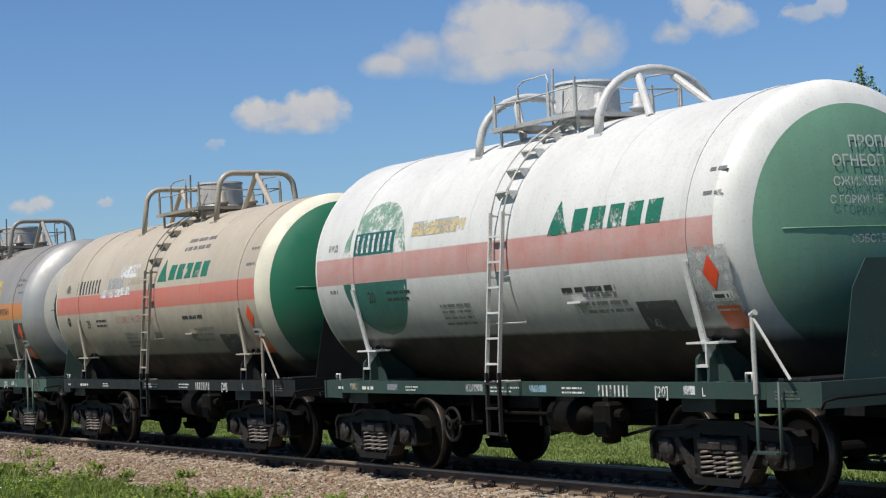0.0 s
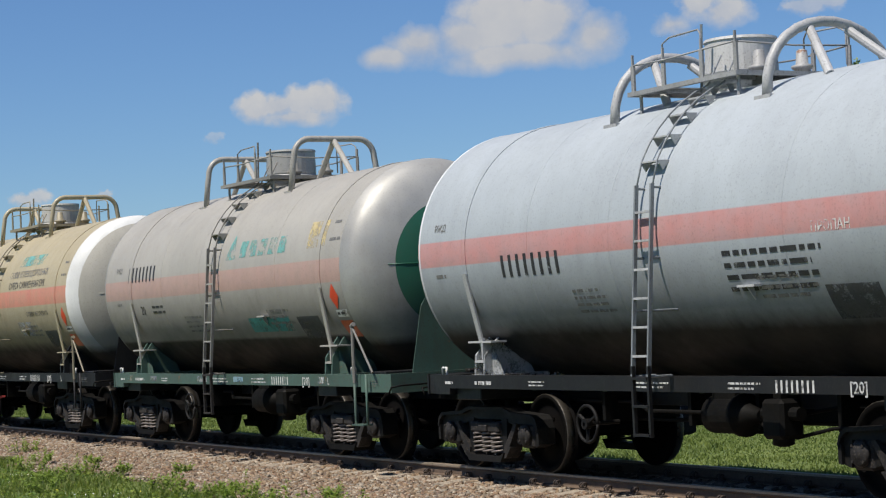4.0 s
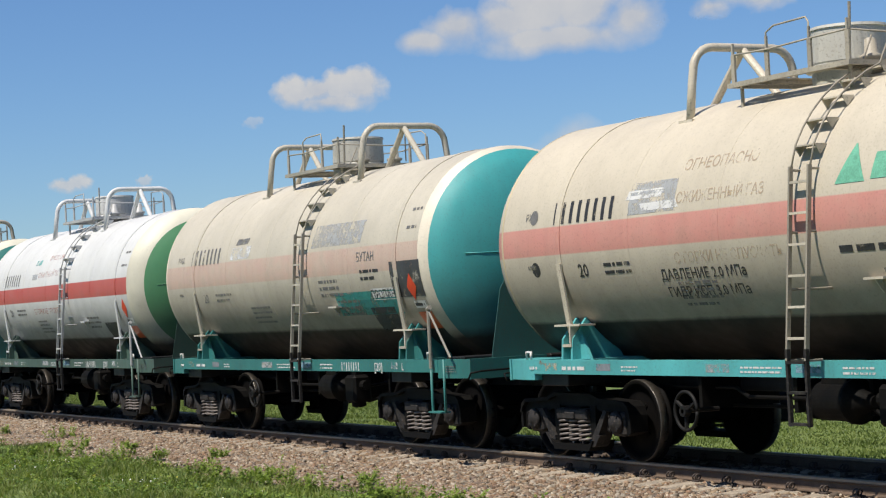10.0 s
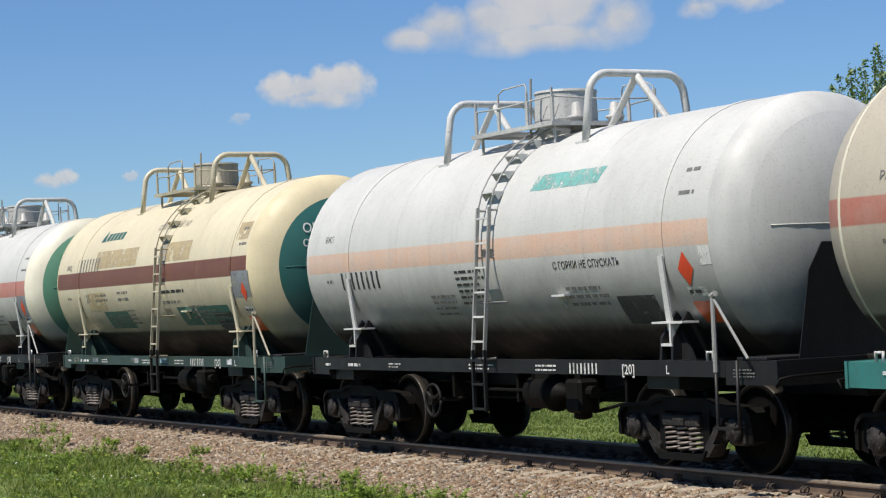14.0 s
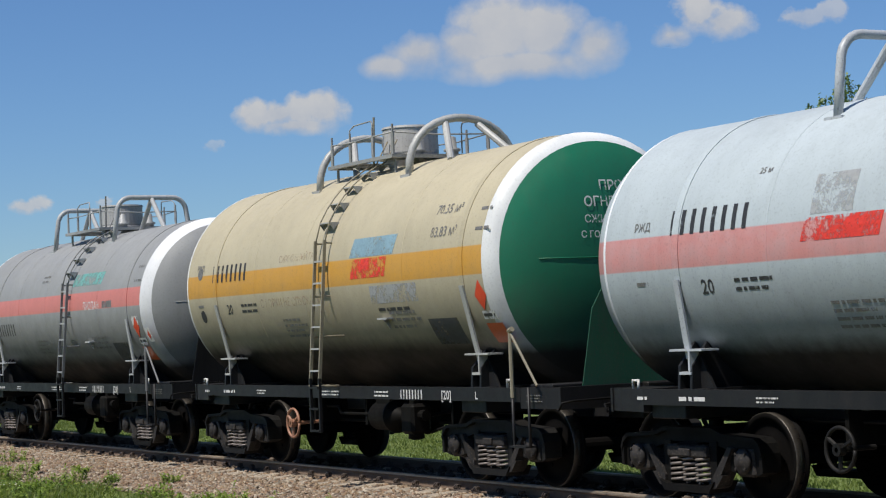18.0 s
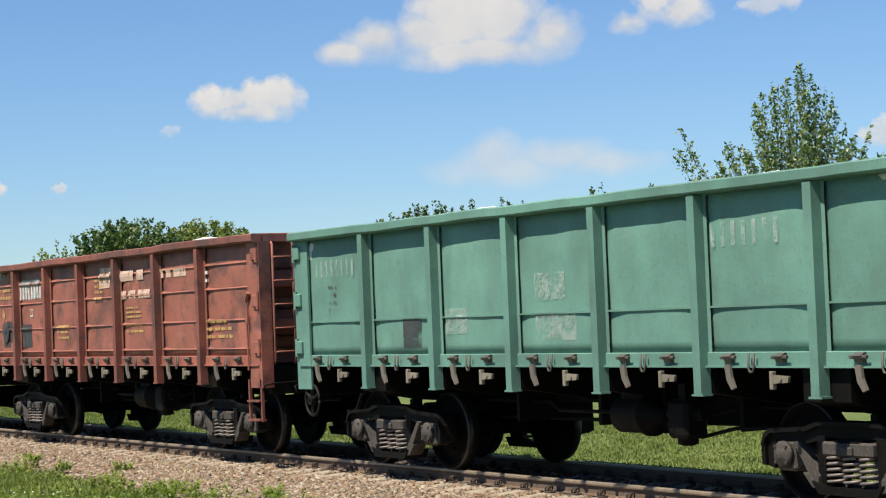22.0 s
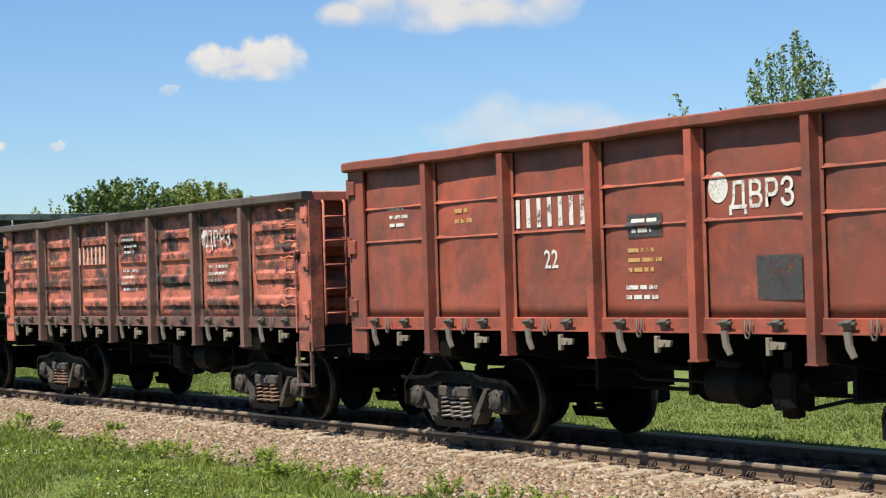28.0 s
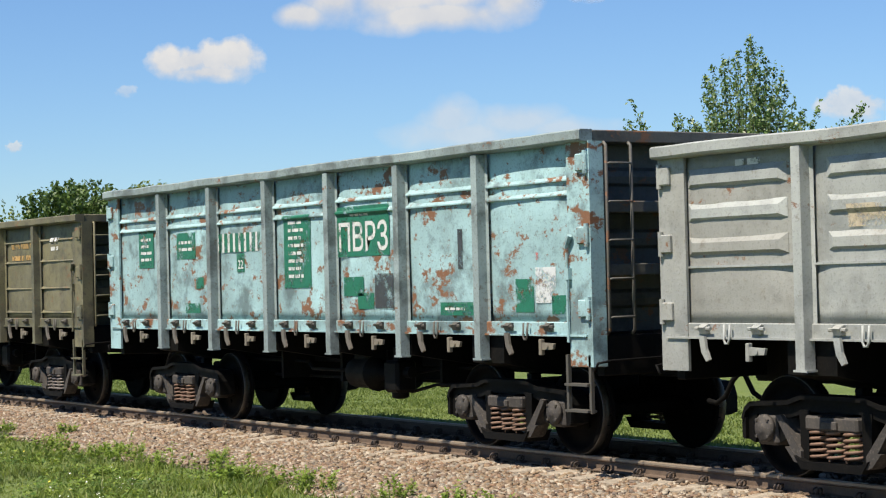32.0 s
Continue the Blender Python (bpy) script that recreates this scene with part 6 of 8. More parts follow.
OCHRE = LETTER_YELLOW
BAY = [(a + b) / 2 for a, b in BAYS]
GONDOLAS = [
    dict(label="olive-yellow gondola with pressed panels, soot and graffiti", paint=wagon_paint("olive_wagon_paint", (0.25, 0.225, 0.075), rust=0.25, dirt=0.6, sooty=0.7, scuff=0.75, second=(0.10, 0.10, 0.06), second_at=0.57), frame=wagon_paint("dark_olive_wagon_paint", (0.075, 0.062, 0.042), rust=0.2, dirt=0.7), end=wagon_paint("shaded_end_paint", (0.035, 0.03, 0.022), rust=0.15, dirt=0.7), style="pressed", top=3.17, sacks=(-4.2, -1.6, 0.4, 1.5, 2.7, 5.2),
         marks=[("patch", BAY[1], 2.72, PATCH_DARK, 1.2, 0.42), ("lines", BAY[1], 2.72, PATCH_GREY, 0.8, 0.24, 2), ("patch", BAY[2], 2.70, PATCH_DARK, 1.3, 0.34), ("number", BAY[2], 2.70, PATCH_GREY, 0.26), ("patch", BAY[3], 2.68, PATCH_DARK, 1.3, 0.56), ("patch", BAY[3] + 0.3, 2.74, LETTER_TEAL, 0.42, 0.34), ("patch", BAY[4], 2.62, PATCH_SLATE, 1.2, 0.5), ("patch", BAY[4] - 0.1, 2.66, PATCH_GREY, 0.9, 0.34), ("lines", BAY[4], 2.60, PATCH_DARK, 0.9, 0.34, 3), ("patch", BAY[3], 2.12, LETTER_TEAL, 0.5, 0.26), ("patch", BAY[2], 2.08, PATCH_TEAL, 0.9, 0.34), ("lines", BAY[2], 2.08, LETTER_WHITE, 0.6, 0.3, 3), ("patch", BAY[1], 2.1, PATCH_BLUE, 0.8, 0.2), ("lines", BAY[5], 2.62, PATCH_TEAL, 0.6, 0.26, 1), ("patch", BAY[6] - 0.4, 2.60, PATCH_GREY, 0.75, 0.5), ("lines", BAY[6] - 0.4, 2.60, PATCH_DARK, 0.55, 0.4, 3), ("lines", BAY[1], 1.80, PATCH_SLATE, 0.7, 0.14, 1), ("lines", BAY[3], 1.70, PATCH_SLATE, 0.8, 0.14, 1), ("lines", BAY[5], 1.95, PATCH_SLATE, 0.9, 0.2, 2), ("patch", BAY[0] - 0.3, 2.65, PATCH_BLUE, 0.3, 0.3)]),
    dict(label="turquoise gondola with smooth panels, freshly painted", paint=wagon_paint("turquoise_wagon_paint", (0.13, 0.29, 0.235), rust=-0.3, dirt=0.3, scuff=0.12, dents=0.16), style="seam", top=3.13, sacks=(-6.0, -2.3, 3.15, 5.2), handwheel=BOGIE_GREY, marks=[("patch", BAY[1] + 0.35, 1.72, PATCH_DARK, 0.45, 0.36), ("number", BAY[5] - 0.1, 2.6, GHOST, 0.24), ("number", BAY[0] + 0.2, 2.60, GHOST, 0.22), ("patch", BAY[3], 2.2, GHOST, 0.6, 0.3), ("patch", BAY[3] + 0.1, 1.75, GHOST, 0.8, 0.3), ("patch", BAY[2] - 0.3, 1.85, GHOST, 0.5, 0.3), ("lines", BAY[0] + 0.1, 2.2, SOOT, 0.3, 0.4, 4)]),
    dict(label="red-brown gondola with ribbed panels and worn writing", paint=wagon_paint("red_brown_wagon_paint", (0.385, 0.122, 0.082), sooty=0.1, rust=0.05, dirt=0.5), frame=wagon_paint("dark_red_wagon_paint", (0.28, 0.085, 0.06), rust=0.1, dirt=0.6), style="ribs", top=3.20, sacks=(3.1,),
         marks=[("patch", BAY[1] - 0.05, 2.72, PATCH_GREY, 1.1, 0.36), ("number", BAY[1], 2.72, LETTER_WHITE, 0.24), ("text", BAY[0] + 0.75, 2.99, LETTER_YELLOW, 0.15, "УЗ/UZ"), ("patch", BAY[0] + 0.12, 3.0, PATCH_GREY, 0.4, 0.15), ("lines", BAY[0] + 0.3, 2.66, LETTER_YELLOW, 0.95, 0.28, 2), ("diamond", BAY[0] + 0.2, 2.27, LETTER_YELLOW, 0.12), ("disc", BAY[0] + 0.35, 1.95, PATCH_DARK, 0.2), ("patch", BAY[0] + 0.35, 1.80, PATCH_DARK, 0.4, 0.28), ("text", BAY[1], 2.28, LETTER_WHITE, 0.14, "22"), ("patch", BAY[1] - 0.3, 1.86, PATCH_DARK, 0.55, 0.42), ("lines", BAY[2], 1.9, OCHRE, 0.7, 0.3, 3), ("patch", BAY[3] + 0.35, 2.78, CREAM_INK, 0.5, 0.34, 0.3), ("patch", BAY[3] + 0.37, 2.79, PATCH_RUST, 0.36, 0.20, 0.3), ("lines", BAY[4] + 0.02, 2.78, CREAM_INK, 1.45, 0.40, 1), ("lines", BAY[4], 2.47, CREAM_INK, 1.3, 0.32, 1), ("lines", BAY[5] - 0.05, 2.76, CREAM_INK, 1.5, 0.32, 1), ("lines", BAY[4] - 0.1, 2.18, OCHRE, 0.7, 0.22, 3), ("lines", BAY[4], 1.92, OCHRE, 0.9, 0.2, 2), ("lines", BAY[6] - 0.2, 1.86, OCHRE, 1.1, 0.34, 3), ("lines", BAY[3] + 0.1, 2.6, OCHRE, 0.5, 0.4, 4), ("lines", BAY[6] - 0.7, 2.65, LETTER_WHITE, 0.15, 0.24, 2), ("patch", BAY[0] + 0.5, 1.95, PATCH_DARK, 0.3, 0.4)]),
    dict(label="sage green gondola with ribbed panels and white writing", paint=wagon_paint("sage_wagon_paint", (0.165, 0.26, 0.17), rust=-0.3, dirt=0.25, scuff=0.04, dents=0.12), style="ribs", top=3.20, sacks=(-4.3, -3.3, -0.2, 2.7, 4.9), handwheel=plain("pale_red_handwheel_paint", (0.45, 0.16, 0.14), 0.5),
         marks=[("number", BAY[2] - 0.1, 2.62, LETTER_WHITE, 0.25), ("text", BAY[0] + 0.2, 2.90, LETTER_WHITE, 0.16, "УЗ/UZ"), ("lines", BAY[0] + 0.3, 2.62, LETTER_WHITE, 0.8, 0.2, 2), ("lines", BAY[0] + 0.1, 2.2, LETTER_WHITE, 0.7, 0.34, 3), ("text", BAY[1] + 0.1, 1.85, LETTER_WHITE, 0.12, "ТАРА 23.42 Т"), ("disc", BAY[1] + 0.35, 2.35, PATCH_WHITE, 0.07), ("lines", BAY[3] + 0.0, 2.86, LETTER_WHITE, 0.35, 0.14, 2), ("lines", BAY[3] - 0.1, 2.36, LETTER_WHITE, 0.6, 0.26, 3), ("lines", BAY[3] - 0.05, 1.86, LETTER_WHITE, 0.8, 0.32, 4), ("patch", BAY[4] + 0.3, 1.74, PATCH_DARK, 0.45, 0.42), ("patch", BAY[6] + 0.2, 2.95, LETTER_WHITE, 0.28, 0.22), ("text", BAY[2], 2.2, LETTER_WHITE, 0.11, "22"), ("lines", BAY[1] + 0.1, 2.95, LETTER_WHITE, 0.6, 0.07, 1)]),
    dict(label="rust-red gondola with smooth sides and a small side door", paint=wagon_paint("rust_red_wagon_paint", (0.42, 0.095, 0.06), sooty=0.25, scuff=0.6, rust=0.1, dirt=0.65), frame=wagon_paint("deep_red_wagon_paint", (0.28, 0.072, 0.05), rust=0.1, dirt=0.7, sooty=0.3), style="door", top=2.97, short=True,
         marks=[("number", BAY[2] - 0.1, 2.32, CREAM_INK, 0.20), ("disc", BAY[4] - 0.5, 2.30, CREAM_INK, 0.13), ("disc", BAY[4] - 0.5, 2.30, PATCH_RED, 0.07), ("text", BAY[4] - 0.05, 2.32, CREAM_INK, 0.17, "ДВРЗ"), ("disc", BAY[3] + 0.1, 2.24, PATCH_BLUE, 0.22), ("lines", BAY[3] + 0.1, 1.98, CREAM_INK, 0.35, 0.2, 2), ("patch", BAY[4] - 0.3, 1.50, PATCH_BLUE, 0.45, 0.24), ("patch", BAY[4] + 0.25, 1.34, PATCH_DARK, 0.5, 0.34), ("lines", BAY[4] + 0.2, 1.36, LETTER_WHITE, 0.2, 0.26, 2), ("lines", BAY[4] - 0.1, 1.73, OCHRE, 0.8, 0.14, 1), ("diamond", BAY[5] + 0.45, 1.36, LETTER_WHITE, 0.18), ("diamond", BAY[0] + 0.2, 1.6, LETTER_WHITE, 0.15), ("lines", BAY[3], 1.36, OCHRE, 0.7, 0.24, 3), ("lines", BAY[1], 1.8, OCHRE, 0.4, 0.5, 4), ("lines", BAY[0] + 0.4, 2.3, OCHRE, 0.6, 0.5, 4), ("lines", BAY[4] - 0.1, 1.08, OCHRE, 0.9, 0.12, 1), ("patch", BAY[5] - 0.1, 2.5, SOOT, 1.2, 0.5), ("patch", BAY[6] - 0.3, 2.2, SOOT, 1.2, 0.6), ("patch", BAY[3], 2.6, SOOT, 1.3, 0.3)]),
    dict(label="flaking white gondola with pressed panels and rust stains", paint=wagon_paint("flaking_white_wagon_paint", (0.64, 0.72, 0.70), rust=0.62, dirt=0.35, scuff=0.12, second=(0.20, 0.17, 0.12), second_at=0.60), frame=wagon_paint("pale_green_grey_paint", (0.36, 0.44, 0.40), rust=0.4, dirt=0.5), style="pressed", top=3.12, springs=SPRING_RUST,
         marks=[("patch", BAY[4], 2.45, PATCH_YELLOW, 0.4, 0.5), ("patch", BAY[2], 2.5, PATCH_TEAL, 0.6, 0.5), ("number", BAY[1], 2.8, PATCH_DARK, 0.22)]),
    dict(rungs=True, label="brick-red gondola with patched smooth panels", paint=wagon_paint("brick_wagon_paint", (0.40, 0.09, 0.052), sooty=0.3, scuff=0.4, rust=0.05, dirt=0.55, second=(0.17, 0.045, 0.03), second_at=0.58), style="one", top=3.44,
         marks=[("number", BAY[2] + 0.05, 2.62, LETTER_WHITE, 0.32), ("text", BAY[2] + 0.1, 2.1, LETTER_WHITE, 0.20, "22"), ("disc", BAY[4] - 0.42, 2.72, LETTER_WHITE, 0.15), ("text", BAY[4] + 0.22, 2.78, LETTER_WHITE, 0.27, "ДВРЗ"), ("patch", BAY[4] + 0.45, 1.84, PATCH_DARK, 0.65, 0.42), ("lines", BAY[0] + 0.3, 2.70, LETTER_WHITE, 0.5, 0.3, 3), ("patch", BAY[3] + 0.1, 2.40, PATCH_DARK, 0.6, 0.24), ("lines", BAY[3] + 0.1, 2.40, LETTER_WHITE, 0.45, 0.2, 2), ("lines", BAY[3] + 0.1, 2.05, OCHRE, 0.6, 0.3, 3), ("lines", BAY[1], 2.65, OCHRE, 0.4, 0.24, 2), ("lines", BAY[3] + 0.1, 1.72, LETTER_WHITE, 0.7, 0.2, 2), ("text", BAY[5] + 0.3, 1.7, LETTER_YELLOW, 0.1, "22")]),
    dict(rungs=True, valve_first=True, label="sooty red and black gondola with pressed panels", paint=wagon_paint("sooty_red_wagon_paint", (0.64, 0.18, 0.115), rust=0.10, dirt=0.45, sooty=0.2, scuff=0.7, dents=0.6, grime=(0.06, 0.048, 0.045)), frame=wagon_paint("sooty_brown_wagon_paint", (0.185, 0.105, 0.085), rust=0.1, dirt=0.6), chord=wagon_paint("sooty_chord_paint", (0.10, 0.075, 0.068), rust=0.1, dirt=0.6), low=wagon_paint("sooty_sill_paint", (0.20, 0.095, 0.075), rust=0.15, dirt=0.7, sooty=0.6), style="pressed", top=3.15, springs=SPRING_RUST,
         marks=[*(("patch", x, z, SOOT, wide, tall) for x in BAY for z, wide, tall in ((2.93, 1.42, 0.34), (2.55, 1.3, 0.4), (2.05, 1.4, 0.36), (1.58, 1.42, 0.22))), ("number", BAY[2] + 0.02, 2.48, CREAM_INK, 0.29), ("disc", BAY[5] - 0.40, 2.62, PATCH_WHITE, 0.13), ("text", BAY[5] + 0.08, 2.62, PATCH_WHITE, 0.25, "ДВРЗ"), ("patch", BAY[3], 2.6, PATCH_DARK, 0.7, 0.34), ("lines", BAY[3], 2.6, PATCH_WHITE, 0.6, 0.3, 3), ("lines", BAY[0] + 0.25, 2.5, OCHRE, 0.5, 0.16, 2), ("lines", BAY[1], 2.4, OCHRE, 0.5, 0.1, 1), ("lines", BAY[3], 2.1, PATCH_WHITE, 0.7, 0.5, 5), ("lines", BAY[5], 2.1, PATCH_WHITE, 0.7, 0.3, 3), ("patch", BAY[4], 2.62, PATCH_DARK, 0.45, 0.3), ("patch", BAY[4], 2.0, PATCH_DARK, 0.7, 0.16)]),
    dict(label="dark green gondola with pressed panels, patched and rusty", paint=wagon_paint("dark_green_wagon_paint", (0.185, 0.29, 0.22), rust=0.30, dirt=0.6, scuff=0.8, sooty=0.5, second=(0.15, 0.085, 0.05), second_at=0.58), frame=wagon_paint("mid_green_wagon_paint", (0.11, 0.215, 0.165), rust=0.1, dirt=0.5, scuff=0.35), style="mixed", top=3.44, springs=SPRING_RUST,
         marks=[("patch", BAY[0] + 0.4, 2.85, PATCH_WHITE, 0.5, 0.42), ("patch", BAY[1], 2.78, PATCH_WHITE, 1.2, 0.26), ("patch", BAY[1] - 0.1, 2.54, PATCH_WHITE, 0.35, 0.26), ("patch", BAY[3] + 0.1, 2.80, PATCH_WHITE, 0.62, 0.42), ("disc", BAY[3] + 0.1, 2.80, PATCH_RUST, 0.08), ("disc", BAY[5] + 0.05, 2.62, PATCH_WHITE, 0.24), ("patch", BAY[5] + 0.05, 2.62, PATCH_FADED, 0.28, 0.24), ("lines", BAY[5], 2.2, LETTER_WHITE, 0.7, 0.3, 3), ("patch", BAY[4] + 0.1, 2.22, PATCH_CREAM, 0.8, 0.3), ("patch", BAY[4] - 0.3, 2.0, PATCH_TAN, 0.35, 0.3), ("patch", BAY[4] + 0.1, 1.80, PATCH_RUST, 1.1, 0.5), ("patch", BAY[2], 2.2, PATCH_RUST, 1.0, 0.4), ("patch", BAY[1] + 0.1, 2.35, PATCH_RUST, 1.1, 0.5), ("patch", BAY[3] - 0.1, 2.0, PATCH_RUST, 0.7, 0.4), ("patch", BAY[5] + 0.2, 2.35, PATCH_CREAM, 0.7, 0.3), ("patch", BAY[5] - 0.2, 1.75, PATCH_RUST, 0.9, 0.3), ("patch", BAY[3], 2.3, PATCH_CREAM, 0.9, 0.16), ("patch", BAY[6] - 0.2, 1.85, PATCH_CREAM, 0.8, 0.2), ("patch", BAY[2] + 0.1, 1.78, PATCH_TEAL, 0.8, 0.2), ("patch", BAY[6], 2.05, PATCH_RUST, 1.3, 0.5), ("patch", BAY[6] - 0.1, 1.72, PATCH_TAN, 1.1, 0.26), ("patch", BAY[4], 1.72, PATCH_TAN, 1.0, 0.2), ("patch", BAY[1], 1.66, PATCH_RUST, 1.1, 0.3), ("patch", BAY[3] + 0.1, 1.66, PATCH_RUST, 1.2, 0.3), ("patch", BAY[2] - 0.2, 1.62, PATCH_TAN, 0.6, 0.2), ("patch", BAY[0] + 0.3, 2.10, PATCH_RUST, 0.6, 0.4), ("lines", BAY[6] - 0.1, 2.75, PATCH_DARK, 0.7, 0.24, 2), ("patch", BAY[0] + 0.5, 1.72, PATCH_WHITE, 0.6, 0.24), ("patch", BAY[1] + 0.1, 2.2, PATCH_DARK, 1.0, 0.24), ("lines", BAY[5], 1.75, LETTER_WHITE, 1.0, 0.2, 1)]),
    dict(pale_latch=True, valve_first=True, rungs=True, label="grey gondola with pressed panels and light rust", paint=wagon_paint("grey_wagon_paint", (0.42, 0.44, 0.42), rust=0.16, dirt=0.3, scuff=0.22, second=(0.30, 0.28, 0.235), second_at=0.60), style="raised", top=3.17, springs=SPRING_RUST,
         marks=[("number", BAY[2], 2.68, LETTER_WHITE, 0.26), ("patch", BAY[5] + 0.35, 1.78, PATCH_DARK, 0.6, 0.40), ("patch", BAY[6] - 0.3, 2.5, PATCH_CREAM, 0.9, 0.24), ("patch", BAY[5] - 0.2, 1.9, PATCH_RUST, 0.35, 0.6, 0.2), ("patch", BAY[1] + 0.2, 2.4, PATCH_CREAM, 0.8, 0.2), ("patch", BAY[4] - 0.3, 2.05, PATCH_WHITE, 0.6, 0.12), ("lines", BAY[3], 1.75, LETTER_WHITE, 0.6, 0.3, 3), ("lines", BAY[6] - 0.2, 1.78, LETTER_WHITE, 0.6, 0.36, 3), ("lines", BAY[0] + 0.4, 2.95, LETTER_WHITE, 0.5, 0.14, 1), ("lines", BAY[4], 2.2, LETTER_WHITE, 0.7, 0.16, 1)]),
    dict(end=wagon_paint("rusty_shaded_end_paint", (0.13, 0.125, 0.11), rust=0.45, dirt=0.6), step=LATCH, label="pale blue gondola with flaking paint, rust and green patches", paint=wagon_paint("pale_blue_wagon_paint", (0.38, 0.58, 0.60), rust=0.56, dirt=0.35), frame=wagon_paint("grey_blue_frame_paint", (0.30, 0.37, 0.37), rust=0.25, dirt=0.5), style="two", top=3.44, springs=SPRING_RUST,
         marks=[("patch", BAY[4] + 0.0, 2.56, LETTER_GREEN, 1.3, 0.62), ("lines", BAY[4], 2.76, LETTER_WHITE, 0.6, 0.06, 1), ("text", BAY[4], 2.50, LETTER_WHITE, 0.36, "ПВРЗ"), ("patch", BAY[3], 2.35, LETTER_GREEN, 0.75, 0.95), ("lines", BAY[3], 2.38, LETTER_WHITE, 0.5, 0.8, 8), ("patch", BAY[2], 2.52, LETTER_GREEN, 1.3, 0.26), ("number", BAY[2], 2.52, LETTER_WHITE, 0.26), ("patch", BAY[2] + 0.05, 2.24, LETTER_GREEN, 0.24, 0.26), ("text", BAY[2] + 0.05, 2.22, LETTER_WHITE, 0.12, "22"), ("patch", BAY[1], 2.52, LETTER_GREEN, 0.65, 0.38), ("lines", BAY[1], 2.52, LETTER_WHITE, 0.5, 0.2, 2), ("patch", BAY[0] + 0.4, 2.50, LETTER_GREEN, 0.55, 0.55), ("lines", BAY[0] + 0.4, 2.50, LETTER_WHITE, 0.4, 0.4, 4), ("patch", BAY[4] - 0.25, 1.88, LETTER_GREEN, 0.5, 0.24), ("patch", BAY[4] + 0.05, 1.70, LETTER_GREEN, 0.4, 0.2), ("patch", BAY[4] + 0.5, 1.82, PATCH_DARK, 0.45, 0.42), ("patch", BAY[1] + 0.2, 1.62, LETTER_GREEN, 0.5, 0.14), ("patch", BAY[1] + 0.45, 1.98, LETTER_GREEN, 0.25, 0.16), ("patch", BAY[5] + 0.4, 1.60, LETTER_GREEN, 0.7, 0.15), ("lines", BAY[5] + 0.4, 1.60, LETTER_WHITE, 0.5, 0.07, 1), ("patch", BAY[6] - 0.05, 1.74, LETTER_GREEN, 0.35, 0.36), ("patch", BAY[6] + 0.35, 1.85, PATCH_WHITE, 0.38, 0.38), ("patch", BAY[6] + 0.6, 1.64, LETTER_GREEN, 0.28, 0.2), ("patch", BAY[5] + 0.5, 2.28, PATCH_DARK, 0.10, 0.45), ("patch", BAY[6] + 0.2, 2.16, PATCH_RED, 0.05, 0.08)]),
    dict(label="weathered olive gondola with flat panels", paint=wagon_paint("weathered_olive_paint", (0.20, 0.18, 0.10), rust=0.3, dirt=0.7, second=(0.10, 0.11, 0.08), second_at=0.55), style="ribs", top=3.15, marks=[("lines", BAY[5] + 0.2, 2.6, OCHRE, 1.0, 0.4, 2), ("number", BAY[4], 2.6, OCHRE, 0.3), ("lines", BAY[6], 2.7, LETTER_WHITE, 0.5, 0.3, 2)]),
]

# ---- the train ----
TRAIN = []
for i in sorted(TANKS):
    cx = -150.80 - 12.02 * (i - 12)
    TRAIN.append((tank_wagon(i, TANKS[i], cx), cx))
BAGS = []
for k, spec in enumerate(GONDOLAS):
    cx = -235.63 - 13.92 * k
    w, bags = gondola(k, spec, cx)
    TRAIN.append((w, cx))
    BAGS += bags

# ---- ground, track ----
GROUND_Z = -0.34


def ground_material():
    m, nt, bsdf = mat_base("meadow_ground")
    vec = coords(nt, False)
    a = noise_tex(nt, vec, 0.35, 5)
    b = noise_tex(nt, vec, 6.0, 6, 0.7)
    c = noise_tex(nt, vec, 40.0, 3)
    col = mix(nt, ramp(nt, a, 0.35, 0.65), (0.085, 0.13, 0.02), (0.135, 0.18, 0.033))
    col = mix(nt, ramp(nt, b, 0.5, 0.75), col, (0.17, 0.185, 0.055))
    col = mix(nt, ramp(nt, c, 0.5, 0.8), col, (0.07, 0.11, 0.02))
    nt.links.new(col, bsdf.inputs["Base Color"])
    bsdf.inputs["Roughness"].default_value = 0.9
    bump(nt, bsdf, math_node(nt, "ADD", b, c), 0.8, 0.05)
    return m


def ballast_material():
    m, nt, bsdf = mat_base("ballast_bed")
    vec = coords(nt, False)
    v = node(nt, "ShaderNodeTexVoronoi", Scale=19.0)
    nt.links.new(vec, v.inputs["Vector"])
    sep = node(nt, "ShaderNodeSeparateColor")
    nt.links.new(v.outputs["Color"], sep.inputs[0])
    col = mix(nt, sep.outputs[0], (0.22, 0.15, 0.10), (0.36, 0.27, 0.19))
    col = mix(nt, ramp(nt, v.outputs["Distance"], 0.2, 0.6), col, (0.05, 0.037, 0.027))
    nt.links.new(col, bsdf.inputs["Base Color"])
    bsdf.inputs["Roughness"].default_value = 0.9
    bump(nt, bsdf, v.outputs["Distance"], 1.0, 0.03)
    return m


GROUND = ground_material()
BALLAST = ballast_material()
far = 2200.0
ground = from_lists("ground", [(-far, -far, GROUND_Z), (far, -far, GROUND_Z), (far, far, GROUND_Z), (-far, far, GROUND_Z)], [(0, 1, 2, 3)], GROUND)
tagged(ground, "flat green meadow beside the railway line", "ground", kind="structure")

